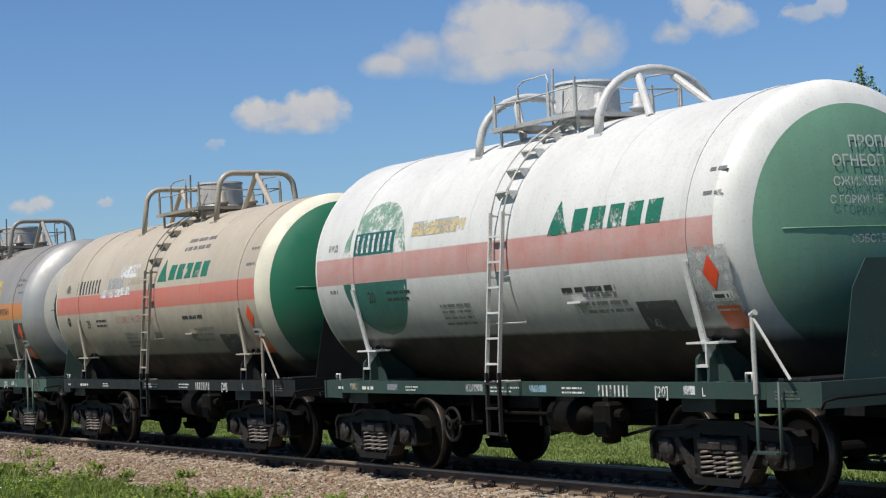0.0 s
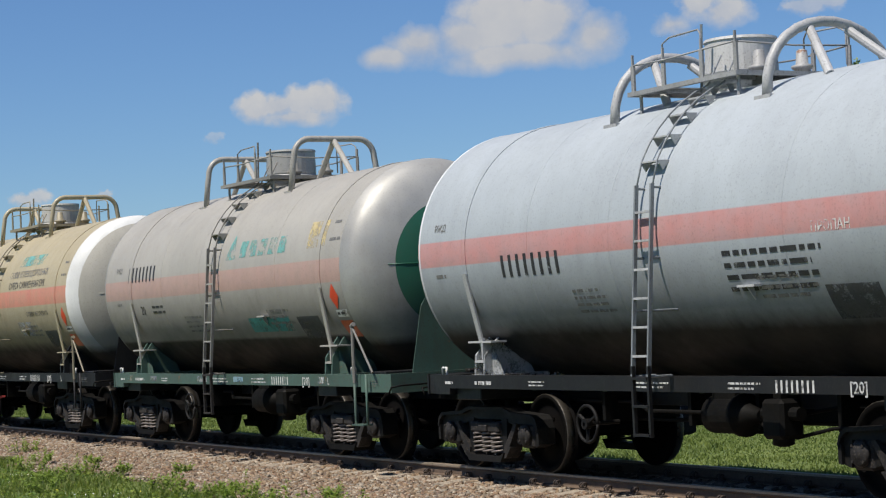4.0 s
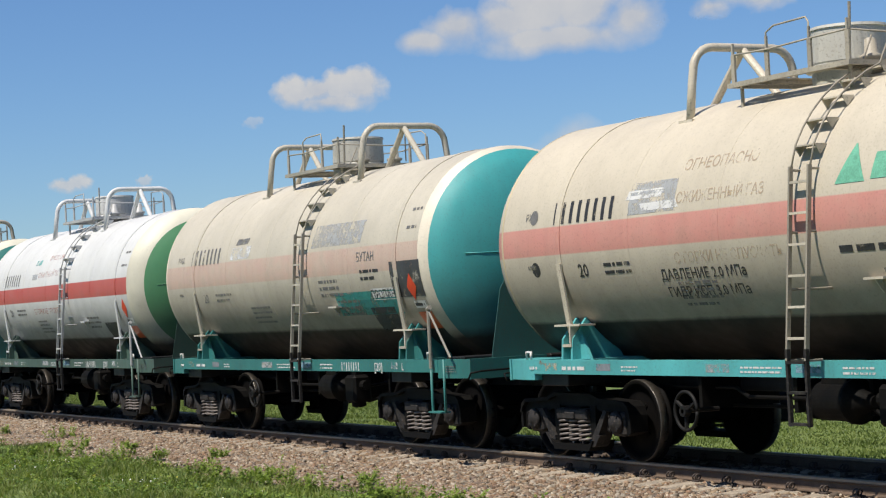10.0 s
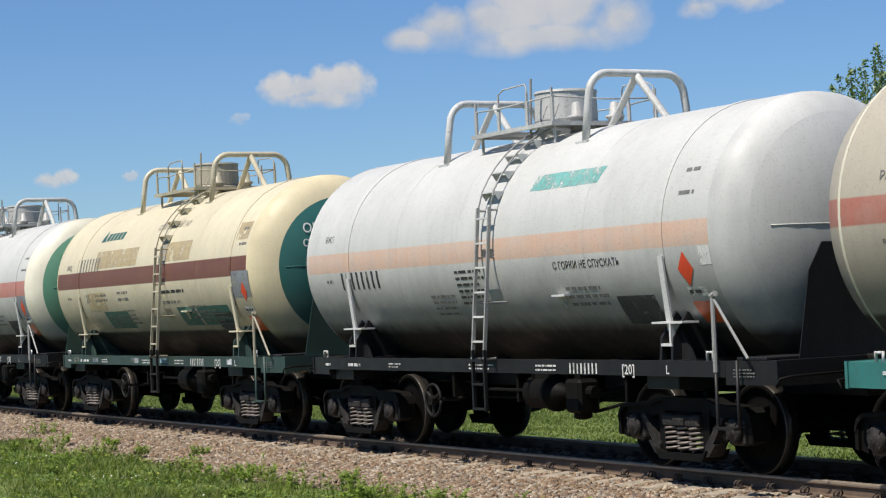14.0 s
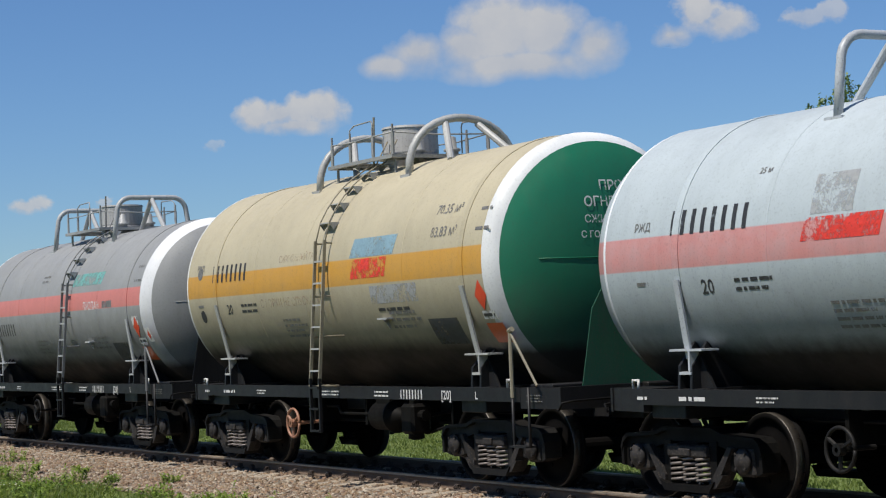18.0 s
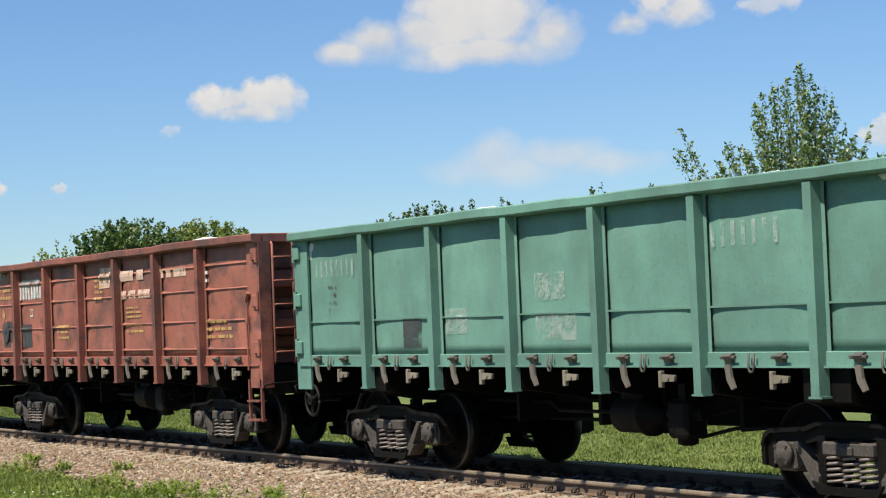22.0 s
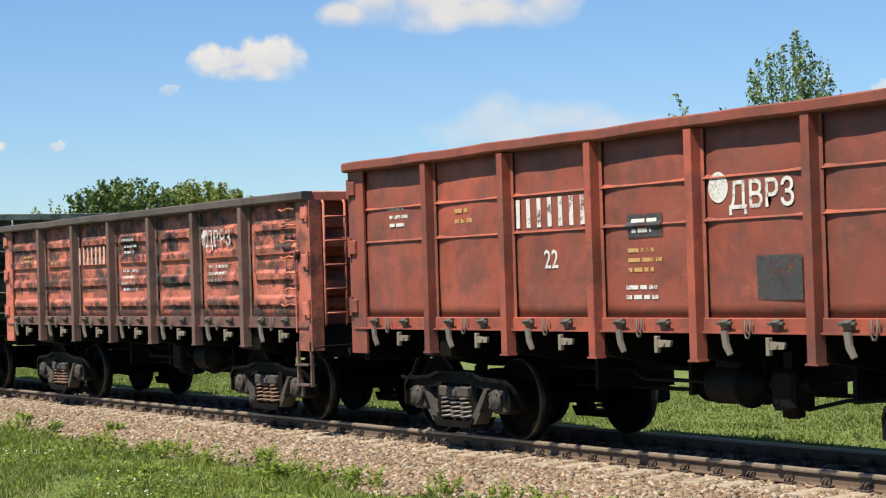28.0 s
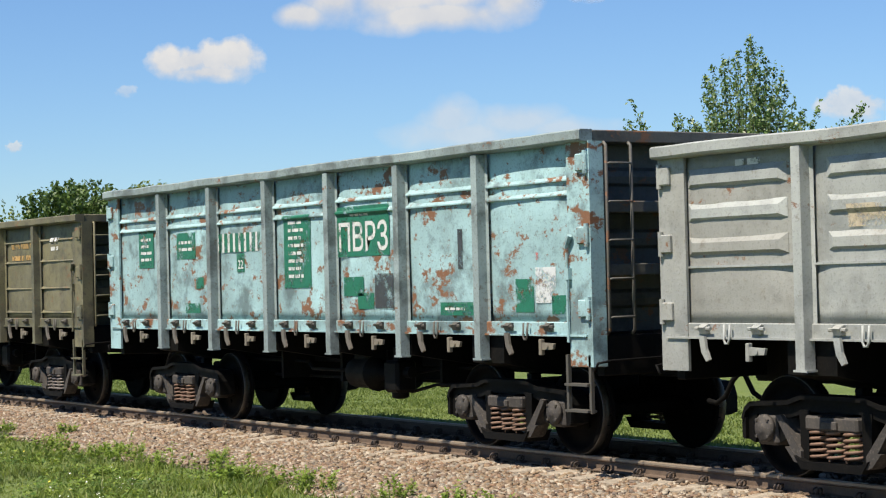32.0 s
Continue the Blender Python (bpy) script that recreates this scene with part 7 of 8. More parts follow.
prof = [(-3.15, -0.345), (-2.6, -0.305), (-1.95, -0.262), (-1.38, -0.222), (-0.9, -0.182), (0.9, -0.182), (1.38, -0.222), (1.95, -0.265), (2.8, -0.345)]
bv, bf = [], []
for x in (-700.0, 600.0):
    bv += [(x, y, z) for y, z in prof]
n = len(prof)
bf = [(i, i + 1, n + i + 1, n + i) for i in range(n - 1)]
ballast = from_lists("ballast_bed", bv, [tuple(reversed(f)) for f in bf], BALLAST)
tagged(ballast, "low bed of pinkish crushed stone under the track", "ballast", kind="structure")

RAIL = [(-0.066, -0.152), (0.066, -0.152), (0.066, -0.141), (0.012, -0.128), (0.009, -0.05), (0.036, -0.038), (0.036, -0.004), (0.030, 0.0), (-0.030, 0.0), (-0.036, -0.004), (-0.036, -0.038), (-0.009, -0.05), (-0.012, -0.128), (-0.066, -0.141)]


def rail_mesh(bm):
    prism(bm, RAIL, 0, -700.0, 600.0)


def rail_top_mesh(bm):
    prism(bm, [(-0.0375, -0.026), (0.0375, -0.026), (0.0375, -0.004), (0.031, 0.0015), (-0.031, 0.0015), (-0.0375, -0.004)], 0, -700.0, 600.0)


for y in (-0.797, 0.797):
    r = part("rail", "rail", rail_mesh, RAIL_SIDE, None, pose(0, y, -0.003), "rusty steel rail with a polished head")
    tagged(r, category="rail", group="rails of the track", kind="structure")
    part("rail_head", "rail_head", rail_top_mesh, RAIL_TOP, r)


def sleeper_mesh(bm):
    """Concrete sleeper: two blocks whose tops fall towards the ends, joined by a lower waist."""
    for s in (-1, 1):
        rows = [[(x, y * s, z + dz) for x, z in ((-0.15, -0.36), (-0.132, -0.175), (-0.112, -0.157), (0.112, -0.157), (0.132, -0.175), (0.15, -0.36)) for dz in ((drop if z > -0.3 else 0.0),)] for y, drop in ((0.45, -0.045), (0.66, 0.0), (0.95, 0.0), (1.35, -0.028))]
        rings = [[bm.verts.new(c) for c in row] for row in rows]
        fs = [bm.faces.new(rings[0]), bm.faces.new(rings[-1])]
        for lo, hi in zip(rings, rings[1:]):
            fs += [bm.faces.new((lo[i], lo[(i + 1) % 6], hi[(i + 1) % 6], hi[i])) for i in range(6)]
        bmesh.ops.recalc_face_normals(bm, faces=fs)
    prism(bm, [(-0.13, -0.36), (-0.10, -0.205), (0.10, -0.205), (0.13, -0.36)], 1, -0.45, 0.45)


def clip_mesh(bm):
    """Bolted rail fastening: a plate, a bolt with its nut and a coiled spring washer."""
    box(bm, -0.06, 0.06, -0.135, -0.05, -0.16, -0.132, 0.006)
    rod(bm, (0, -0.10, -0.14), (0, -0.10, -0.075), 0.012, 6)
    for x in (-0.026, 0.026):
        ring = [(x + 0.012 * math.sin(a), -0.105 + 0.034 * math.cos(a), -0.103 + 0.032 * math.sin(a)) for a in (2 * math.pi * i / 8 for i in range(9))]
        tube(bm, ring, 0.010, 5)


# ---- things that grow ----


def blade_field(name, label, area, count, height, cols, seed, clump=0.0, lean=0.35, width=0.012, keep=None):
    """Grass: three-cornered bent blades scattered over area (x0, x1, y0, y1)."""
    rng = np.random.default_rng(seed)
    x0, x1, y0, y1 = area
    x = rng.uniform(x0, x1, count)
    y = rng.uniform(y0, y1, count)
    if keep is not None:
        ok = keep(x, y, rng)
        x, y = x[ok], y[ok]
    n = len(x)
    h = height * rng.uniform(0.45, 1.25, n) * (1 + clump * np.sin(x * 1.7 + 2 * np.sin(y * 2.1)) * np.cos(y * 1.3 + x * 0.4))
    a = rng.uniform(0, 2 * np.pi, n)
    b = rng.uniform(0, 2 * np.pi, n)
    wd = width * rng.uniform(0.6, 1.5, n)
    ln = lean * h * rng.uniform(0.2, 1.4, n)
    base = np.stack([x, y, np.full(n, GROUND_Z - 0.01)], 1)
    side = np.stack([np.cos(a) * wd, np.sin(a) * wd, 0 * a], 1)
    mid = base + np.stack([np.cos(b) * ln * 0.35, np.sin(b) * ln * 0.35, h * 0.6], 1)
    tip = base + np.stack([np.cos(b) * ln, np.sin(b) * ln, h], 1)
    co = np.stack([base - side, base + side, mid - side * 0.7, mid + side * 0.7, tip], 1).reshape(-1, 3)
    k = np.arange(n)[:, None] * 5
    q = (k + np.array([[0, 1, 3, 2]])).astype(np.int32)
    t = (k + np.array([[2, 3, 4]])).astype(np.int32)
    me = bpy.data.meshes.new(name)
    me.vertices.add(len(co))
    me.vertices.foreach_set("co", co.astype(np.float32).ravel())
    me.loops.add(7 * n)
    me.polygons.add(2 * n)
    loops = np.concatenate([q, t], 1).ravel()
    me.loops.foreach_set("vertex_index", loops)
    starts = (np.arange(n)[:, None] * 7 + np.array([[0, 4]])).ravel()
    me.polygons.foreach_set("loop_start", starts.astype(np.int32))
    me.update(calc_edges=True)
    me.materials.append(cols)
    ob = new(name, me)
    return tagged(ob, label, "grass", kind="stuff")


GRASS = per_island("grass_blades", aged([(0.13, 0.20, 0.025), (0.22, 0.33, 0.045), (0.30, 0.40, 0.065), (0.42, 0.43, 0.13)], 0.64), 0.6, 0.4, ((0.12, 0.15, 0.045), (0.25, 0.31, 0.03), (0.045, 0.095, 0.018)))
MEADOW = per_island("meadow_blades", aged([(0.19, 0.28, 0.05), (0.24, 0.33, 0.06), (0.29, 0.37, 0.08)], 0.62), 0.7, 0.4, ((0.14, 0.18, 0.045), (0.20, 0.245, 0.05), (0.09, 0.14, 0.03)))
WEED = per_island("weed_leaves", [(0.07, 0.15, 0.02), (0.13, 0.24, 0.03), (0.24, 0.32, 0.045), (0.34, 0.36, 0.06)], 0.6, 0.35)
LEAF = per_island("tree_leaves", [(0.045, 0.09, 0.02), (0.08, 0.14, 0.03), (0.14, 0.21, 0.05)], 0.55, 0.3)
LEAF_LIGHT = per_island("light_tree_leaves", [(0.10, 0.16, 0.03), (0.18, 0.24, 0.045), (0.29, 0.33, 0.08)], 0.55, 0.35)
LEAF_SHINY = per_island("pear_leaves", [(0.06, 0.12, 0.03), (0.11, 0.19, 0.05), (0.18, 0.27, 0.085), (0.34, 0.40, 0.20)], 0.4, 0.35)
BARK = plain("grey_brown_bark", (0.085, 0.065, 0.05), 0.85, 0, 0.35, 12.0, 0.6)


def edge_keep(x, y, rng):
    edge = -3.05 - 0.22 * np.sin(x * 0.9) - 0.15 * np.sin(x * 2.3 + 1) + 0.1 * np.sin(x * 5.1)
    bald = np.sin(x * 3.1 + 1.7 * np.sin(y * 2.7)) * np.sin(y * 4.3 + 1.1 * np.sin(x * 1.9))
    return (y < edge + rng.normal(0, 0.14, len(x))) & (bald < 0.55 + rng.uniform(-0.3, 0.9, len(x)))


blade_field("grass_verge", "sunlit green grass verge below the ballast", (-60, -13, -8.6, -2.6), 165000, 0.068, GRASS, 1, 0.7, lean=0.9, width=0.0085, keep=edge_keep)
def clump_keep(x, y, rng):
    f = np.sin(x * 2.9 + 1.3 * np.sin(y * 3.7)) * np.sin(y * 3.3 + 1.9 * np.sin(x * 1.3)) + 0.6 * np.sin(x * 7.1 + y * 5.3)
    return edge_keep(x, y, rng) & (f > 0.55 + rng.normal(0, 0.25, len(x)))


blade_field("grass_tussocks", "taller uneven tufts in the grass verge", (-60, -13, -8.6, -2.6), 90000, 0.15, GRASS, 12, 0.3, lean=0.8, width=0.007, keep=clump_keep)
blade_field("far_meadow", "mown green grass beyond the track", (-70, -13, 2.9, 10.5), 130000, 0.055, MEADOW, 2, 0.4, lean=0.7, width=0.011)


def leaf_field(name, label, area, count, size, height, material, seed, category, patchy=None):
    """Small leaves or petals lying nearly flat, in patches."""
    rng = np.random.default_rng(seed)
    x0, x1, y0, y1 = area
    x, y = rng.uniform(x0, x1, count), rng.uniform(y0, y1, count)
    keep = edge_keep(x, y, rng)
    if patchy is not None:
        f = np.sin(x * 1.3 + seed + 2 * np.sin(y * 1.1)) + np.sin(y * 2.3 + 1.5 * np.sin(x * 0.7 + seed))
        keep &= f > patchy + rng.normal(0, 0.35, count)
    x, y = x[keep], y[keep]
    n = len(x)
    c = np.stack([x, y, GROUND_Z + height * rng.uniform(0.4, 1.15, n)], 1)
    a = rng.uniform(0, 2 * np.pi, n)
    s = size * rng.uniform(0.6, 1.4, (n, 1))
    u = np.stack([np.cos(a), np.sin(a), rng.normal(0, 0.35, n)], 1) * s
    v = np.stack([-np.sin(a), np.cos(a), rng.normal(0, 0.35, n)], 1) * s * 0.75
    co = np.stack([c - u, c + v, c + u, c - v], 1).reshape(-1, 3)
    ob = from_lists(name, co.tolist(), np.arange(4 * n).reshape(n, 4).tolist(), material)
    return tagged(ob, label, category, kind="stuff")


CLOVER = per_island("clover_leaves", aged([(0.07, 0.15, 0.02), (0.13, 0.25, 0.03), (0.24, 0.36, 0.045), (0.36, 0.43, 0.06)], 0.72), 0.6, 0.3, ((0.06, 0.13, 0.02), (0.27, 0.33, 0.03), (0.05, 0.10, 0.018)))
PETAL = plain("white_petals", (0.80, 0.80, 0.76), 0.7, 0, 0.05)
YELLOW_PETAL = plain("yellow_petals", (0.75, 0.60, 0.06), 0.7, 0, 0.05)
leaf_field("clover", "clover and low broad-leaved weeds in the verge", (-60, -13, -8.6, -2.5), 105000, 0.021, 0.06, CLOVER, 3, "clover", 0.1)
leaf_field("white_flowers", "small white flowers in the grass verge", (-50, -13, -8.6, -2.7), 5200, 0.014, 0.085, PETAL, 9, "flowers", 0.9)
leaf_field("yellow_flowers", "small yellow flowers in the grass verge", (-50, -13, -8.6, -2.7), 1400, 0.013, 0.075, YELLOW_PETAL, 4, "flowers", 1.0)


def tuft(x, y, size, seed, label):
    """A low leafy weed: sprigs round a root, each a thin stem with its leaves."""
    rng = np.random.default_rng(seed)
    root = tagged(new("weed"), label, "weed", "weeds along the ballast")
    root.matrix_basis = pose(x, y, GROUND_Z + 0.02 + (0.07 if y > -3 else 0.0))
    for i in range(int(7 + 24 * size)):
        a, r = rng.uniform(0, 2 * math.pi), size * math.sqrt(rng.uniform(0, 1)) * 0.8
        foot = Vector((r * math.cos(a), r * math.sin(a), 0.0))
        tip = foot + Vector((math.cos(a) * r * 0.35 + rng.normal() * 0.03, math.sin(a) * r * 0.35 + rng.normal() * 0.03, size * rng.uniform(0.5, 1.05) * (1.15 - 0.7 * r / size)))
        n, side = 12, Vector((0.004, 0.002, 0))
        vs = [tuple(foot.lerp(tip, k / n) + side * q * (1.2 - k / n)) for k in range(n + 1) for q in (-1, 1)]
        fs = [(2 * k, 2 * k + 1, 2 * k + 3, 2 * k + 2) for k in range(n)]
        for j in range(2, 2 * n + 2):
            c = Vector(vs[j])
            d = Vector((rng.normal(), rng.normal(), rng.normal() * 0.35 + 0.25)).normalized()
            e = d.cross(Vector((0.3, 0.2, 1))).normalized()
            l, wd = rng.uniform(0.035, 0.075), rng.uniform(0.010, 0.018)
            k = len(vs)
            vs += [tuple(c + d * l * 0.5 + e * wd), tuple(c + d * l), tuple(c + d * l * 0.5 - e * wd)]
            fs.append((j, k, k + 1, k + 2))
        from_lists("sprig", vs, fs, WEED, root)
    return root


def shoot_tree(name, x, y, height, half, low, seed, leaf, shoots, per, leaf_size, label, spread=0.10, drop=1.1, wild=0, start=1.6, arms=(0.15, 0.55)):
    """A tapered trunk and many curved shoots, each thick with small leaves; half: half the crown's width, low: its lower edge."""
    rng = np.random.default_rng(seed)
    root = tagged(new(name), label, "tree", "trees beyond the track")
    root.matrix_basis = pose(x, y, GROUND_Z)
    bm = bmesh.new()
    r0 = height * 0.016 + 0.02
    rod(bm, (0, 0, -0.05), (0.03, 0, start + 0.6), r0 * 1.2, 10, r0 * 0.8)
    leaves = []
    for i in range(shoots):
        a = rng.uniform(0, 2 * math.pi)
        u = math.sqrt(rng.uniform(0, 1))
        r = half * u
        z = height - drop * r * (0.35 + 0.65 * u) - rng.uniform(0, 1) ** 2 * (height - low) * 0.75
        if i < wild:
            r, z = half * rng.uniform(1.1, 1.5), low + (height - low) * rng.uniform(*arms)
        z = max(z, low + rng.uniform(0, 0.6))
        p0 = np.array([0.03, 0, start + rng.uniform(0.0, 0.6)])
        p2 = np.array([r * math.cos(a), r * math.sin(a), z])
        p1 = np.array([p2[0] * 0.42, p2[1] * 0.42, p0[2] + (z - p0[2]) * 0.40]) + rng.normal(0, 0.06 * half, 3)
        t = np.linspace(0, 1, 7)[:, None]
        line = (1 - t) ** 2 * p0 + 2 * t * (1 - t) * p1 + t ** 2 * p2
        w = min(0.014 + 0.002 * height, r0 * rng.uniform(0.10, 0.16))
        for k in range(6):
            rod(bm, line[k], line[k + 1], w * (1 - 0.15 * k), 5, w * (1 - 0.15 * (k + 1)))
        tt = 1 - rng.uniform(0, 1, per)[:, None] ** 1.3 * 0.85
        c = (1 - tt) ** 2 * p0 + 2 * tt * (1 - tt) * p1 + tt ** 2 * p2
        leaves.append(c + rng.normal(0, 1, (per, 3)) * spread * (1.35 - tt))
    me = bpy.data.meshes.new("trunk")
    bm.to_mesh(me)
    bm.free()
    me.materials.append(BARK)
    trunk = new("trunk", me)
    trunk.parent = root
    c = np.concatenate(leaves)
    n = len(c)
    u = rng.normal(0, 1, (n, 3))
    u /= np.linalg.norm(u, axis=1)[:, None]
    v = np.cross(u, rng.normal(0, 1, (n, 3)))
    v /= np.linalg.norm(v, axis=1)[:, None]
    size = leaf_size * rng.uniform(0.6, 1.35, (n, 1))
    co = np.stack([c - u * size, c + v * size * 0.55, c + u * size, c - v * size * 0.55], 1).reshape(-1, 3)
    faces = np.arange(4 * n).reshape(n, 4)
    from_lists("crown", co.tolist(), faces.tolist(), leaf, root)
    return root


def at(az, dist):
    return (-dist * math.sin(radians(az)), EYE[1] + dist * math.cos(radians(az)))


shoot_tree("pear_tree", *at(49.58, 46), 7.85, 1.98, 2.4, 11, LEAF_SHINY, 270, 210, 0.048, "young fruit tree with upright leafy shoots", 0.11, 1.5, 18, arms=(0.50, 0.72))
shoot_tree("bushy_tree", *at(68.5, 150), 10.6, 4.3, 2.0, 12, LEAF, 300, 100, 0.17, "round dark green tree far behind the line", 0.34, 0.35, 0)
shoot_tree("bushy_tree", *at(66.3, 155), 10.7, 4.0, 2.0, 13, LEAF_LIGHT, 280, 130, 0.16, "light yellowish green tree far behind the line", 0.30, 0.40, 6)
shoot_tree("bushy_tree", *at(70.6, 165), 9.8, 2.6, 2.0, 14, LEAF_LIGHT, 110, 60, 0.15, "thin light green tree far behind the line", 0.26, 0.9, 5)
SHRUBS = ((63.1, 112, 7.4, 24), (62.6, 112, 7.2, 20), (61.35, 110, 8.0, 34), (60.7, 108, 8.3, 110), (60.2, 110, 8.6, 110), (59.7, 110, 8.8, 120), (58.95, 110, 8.8, 80), (57.9, 108, 8.5, 40), (57.25, 108, 8.6, 26), (55.1, 106, 9.0, 22), (53.7, 105, 9.0, 24))
for k, (az, d, z, shoots) in enumerate(SHRUBS):
    shoot_tree("shrub_tree", *at(az, d), z, 1.7, 1.5, 20 + k, LEAF, shoots, 110, 0.10, "slender shrub with upright shoots behind the line", 0.16, 0.9, 3)

WEED_RNG = random.Random(31)
MORE_WEEDS = [(-15.0 - 30.0 * (j + WEED_RNG.random()) / 30, WEED_RNG.choice((-3.05, -3.2, -3.4, -3.7, -4.2, -4.8)) + WEED_RNG.uniform(-0.15, 0.15), WEED_RNG.uniform(0.13, 0.30)) for j in range(30)]
random.seed(77)
for k, (x, y, size) in enumerate(((-37.6, -2.25, 0.30), (-31.5, -3.05, 0.30), (-21.6, -3.35, 0.38), (-20.9, -3.25, 0.30), (-18.0, -3.0, 0.24), (-29.2, -2.3, 0.16), (-40.5, -2.6, 0.22), (-24.4, -3.3, 0.34), (-25.6, -3.05, 0.20), (-27.3, -3.15, 0.26), (-34.2, -2.95, 0.24), (-44.0, -2.9, 0.3), (-48.5, -2.8, 0.3), (-19.2, -3.3, 0.3), (-16.6, -3.2, 0.28), (-22.8, -2.75, 0.14), (-33.0, -2.4, 0.14), *MORE_WEEDS)):
    tuft(x, y, size, 1 + k, "leafy weed at the edge of the ballast" if y < -2.7 else "small leafy weed growing in the ballast")

# ---- clouds ----


def cloud_material(name, lobes, strength, seed, soft=0.6, grain=0.8):
    """A far white cloud: lobes (u, v, ru, rv) in the card's own units, broken up by noise."""
    m = bpy.data.materials.new(name)
    m.use_nodes = True
    nt = m.node_tree
    nt.nodes.clear()
    out = nt.nodes.new("ShaderNodeOutputMaterial")
    tc = nt.nodes.new("ShaderNodeTexCoord")
    vec = tc.outputs["Object"]
    warp = node(nt, "ShaderNodeTexNoise", Scale=grain * 5.0, Detail=7, Roughness=0.55)
    mp = node(nt, "ShaderNodeMapping")
    mp.inputs["Location"].default_value = (seed * 3.7, seed * 1.3, seed)
    nt.links.new(vec, mp.inputs[0])
    nt.links.new(mp.outputs[0], warp.inputs["Vector"])
    field = None
    for u, v, ru, rv in lobes:
        sub = node(nt, "ShaderNodeVectorMath")
        sub.operation = "SUBTRACT"
        nt.links.new(vec, sub.inputs[0])
        sub.inputs[1].default_value = (u, v, 0)
        mul = node(nt, "ShaderNodeVectorMath")
        mul.operation = "MULTIPLY"
        nt.links.new(sub.outputs[0], mul.inputs[0])
        mul.inputs[1].default_value = (1 / ru, 1 / rv, 0)
        ln = node(nt, "ShaderNodeVectorMath")
        ln.operation = "LENGTH"
        nt.links.new(mul.outputs[0], ln.inputs[0])
        d = math_node(nt, "SUBTRACT", 1.0, ln.outputs["Value"])
        field = d if field is None else math_node(nt, "MAXIMUM", field, d)
    nz = ramp(nt, warp.outputs["Fac"], 0.25, 0.75, -0.5, 0.5)
    body = math_node(nt, "ADD", field, math_node(nt, "MULTIPLY", nz, 0.85))
    sep = nt.nodes.new("ShaderNodeSeparateXYZ")
    nt.links.new(vec, sep.inputs[0])
    width = ramp(nt, sep.outputs["Y"], -0.10, 0.06, soft, soft * 0.6)
    alpha = ramp(nt, math_node(nt, "DIVIDE", body, width), 0.0, 1.0)
    tone = math_node(nt, "ADD", ramp(nt, sep.outputs["Y"], -0.35, 0.35), math_node(nt, "MULTIPLY", nz, 0.8))
    col = mix(nt, ramp(nt, tone, 0.0, 0.9), (0.52, 0.56, 0.64), (0.72, 0.715, 0.71))
    em = nt.nodes.new("ShaderNodeEmission")
    nt.links.new(col, em.inputs["Color"])
    em.inputs["Strength"].default_value = 0.69
    tr = nt.nodes.new("ShaderNodeBsdfTransparent")
    ms = nt.nodes.new("ShaderNodeMixShader")
    nt.links.new(math_node(nt, "MULTIPLY", alpha, strength), ms.inputs[0])
    nt.links.new(tr.outputs[0], ms.inputs[1])
    nt.links.new(em.outputs[0], ms.inputs[2])
    nt.links.new(ms.outputs[0], out.inputs["Surface"])
    return m


CLOUDS = []
CLOUD_DIST = 2000.0


def cloud(az0, el0, az1, el1, lobes, strength, seed, soft=0.8, grain=0.8):
    """A cloud between two directions (degrees, at 16 s); lobes in units of its width, from its middle."""
    az, el = (az0 + az1) / 2, (el0 + el1) / 2
    width = radians(abs(az0 - az1)) * CLOUD_DIST * math.cos(radians(el))
    c = 0.75
    ob = from_lists("cloud", [(-c, -c * 0.6, 0), (c, -c * 0.6, 0), (c, c * 0.6, 0), (-c, c * 0.6, 0)], [(0, 1, 2, 3)], cloud_material("cloud_white", lobes, strength, seed, soft, grain))
    ob.scale = (width, width, width)
    tagged(ob, "white fair-weather cloud in a blue sky", "cloud", "clouds in the sky", kind="structure")
    CLOUDS.append((ob, az, el))
    return ob


cloud(66.75, 5.62, 63.45, 6.92, ((-0.32, 0.0, 0.20, 0.17), (-0.12, 0.01, 0.24, 0.15), (0.06, 0.03, 0.26, 0.19), (0.24, 0.05, 0.24, 0.21), (0.0, -0.08, 0.46, 0.10)), 0.9, 1, 0.75)
cloud(63.03, 7.18, 55.32, 9.18, ((-0.41, -0.075, 0.14, 0.06), (-0.29, -0.03, 0.16, 0.105), (-0.12, -0.02, 0.18, 0.11), (0.02, 0.03, 0.24, 0.165), (0.18, 0.02, 0.22, 0.14), (0.36, -0.03, 0.16, 0.12), (0.10, -0.09, 0.42, 0.075)), 0.92, 2, 0.75)
cloud(54.9, 7.6, 51.6, 9.1, ((-0.28, -0.08, 0.22, 0.12), (-0.05, 0.10, 0.25, 0.22), (0.15, 0.0, 0.28, 0.18)), 0.88, 3)
cloud(51.3, 7.9, 49.0, 8.8, ((-0.1, 0.0, 0.35, 0.14), (0.2, 0.06, 0.22, 0.14)), 0.6, 4, 0.5)
cloud(60.6, 3.3, 52.6, 5.2, ((-0.20, 0.03, 0.13, 0.10), (-0.16, -0.02, 0.30, 0.07), (0.04, 0.02, 0.22, 0.08), (0.20, -0.01, 0.25, 0.06)), 0.5, 5, 1.0)
cloud(48.2, 4.0, 45.6, 5.2, ((0.0, 0.0, 0.4, 0.2),), 0.7, 6, 0.5)
cloud(73.3, 3.6, 71.8, 4.25, ((-0.1, 0.0, 0.36, 0.16), (0.1, 0.05, 0.3, 0.18)), 0.8, 7)
cloud(70.85, 3.75, 70.2, 4.2, ((0.0, 0.0, 0.4, 0.28),), 0.6, 8, 0.5)
cloud(67.8, 5.3, 67.0, 5.7, ((0.0, 0.0, 0.4, 0.25),), 0.35, 9, 0.6)
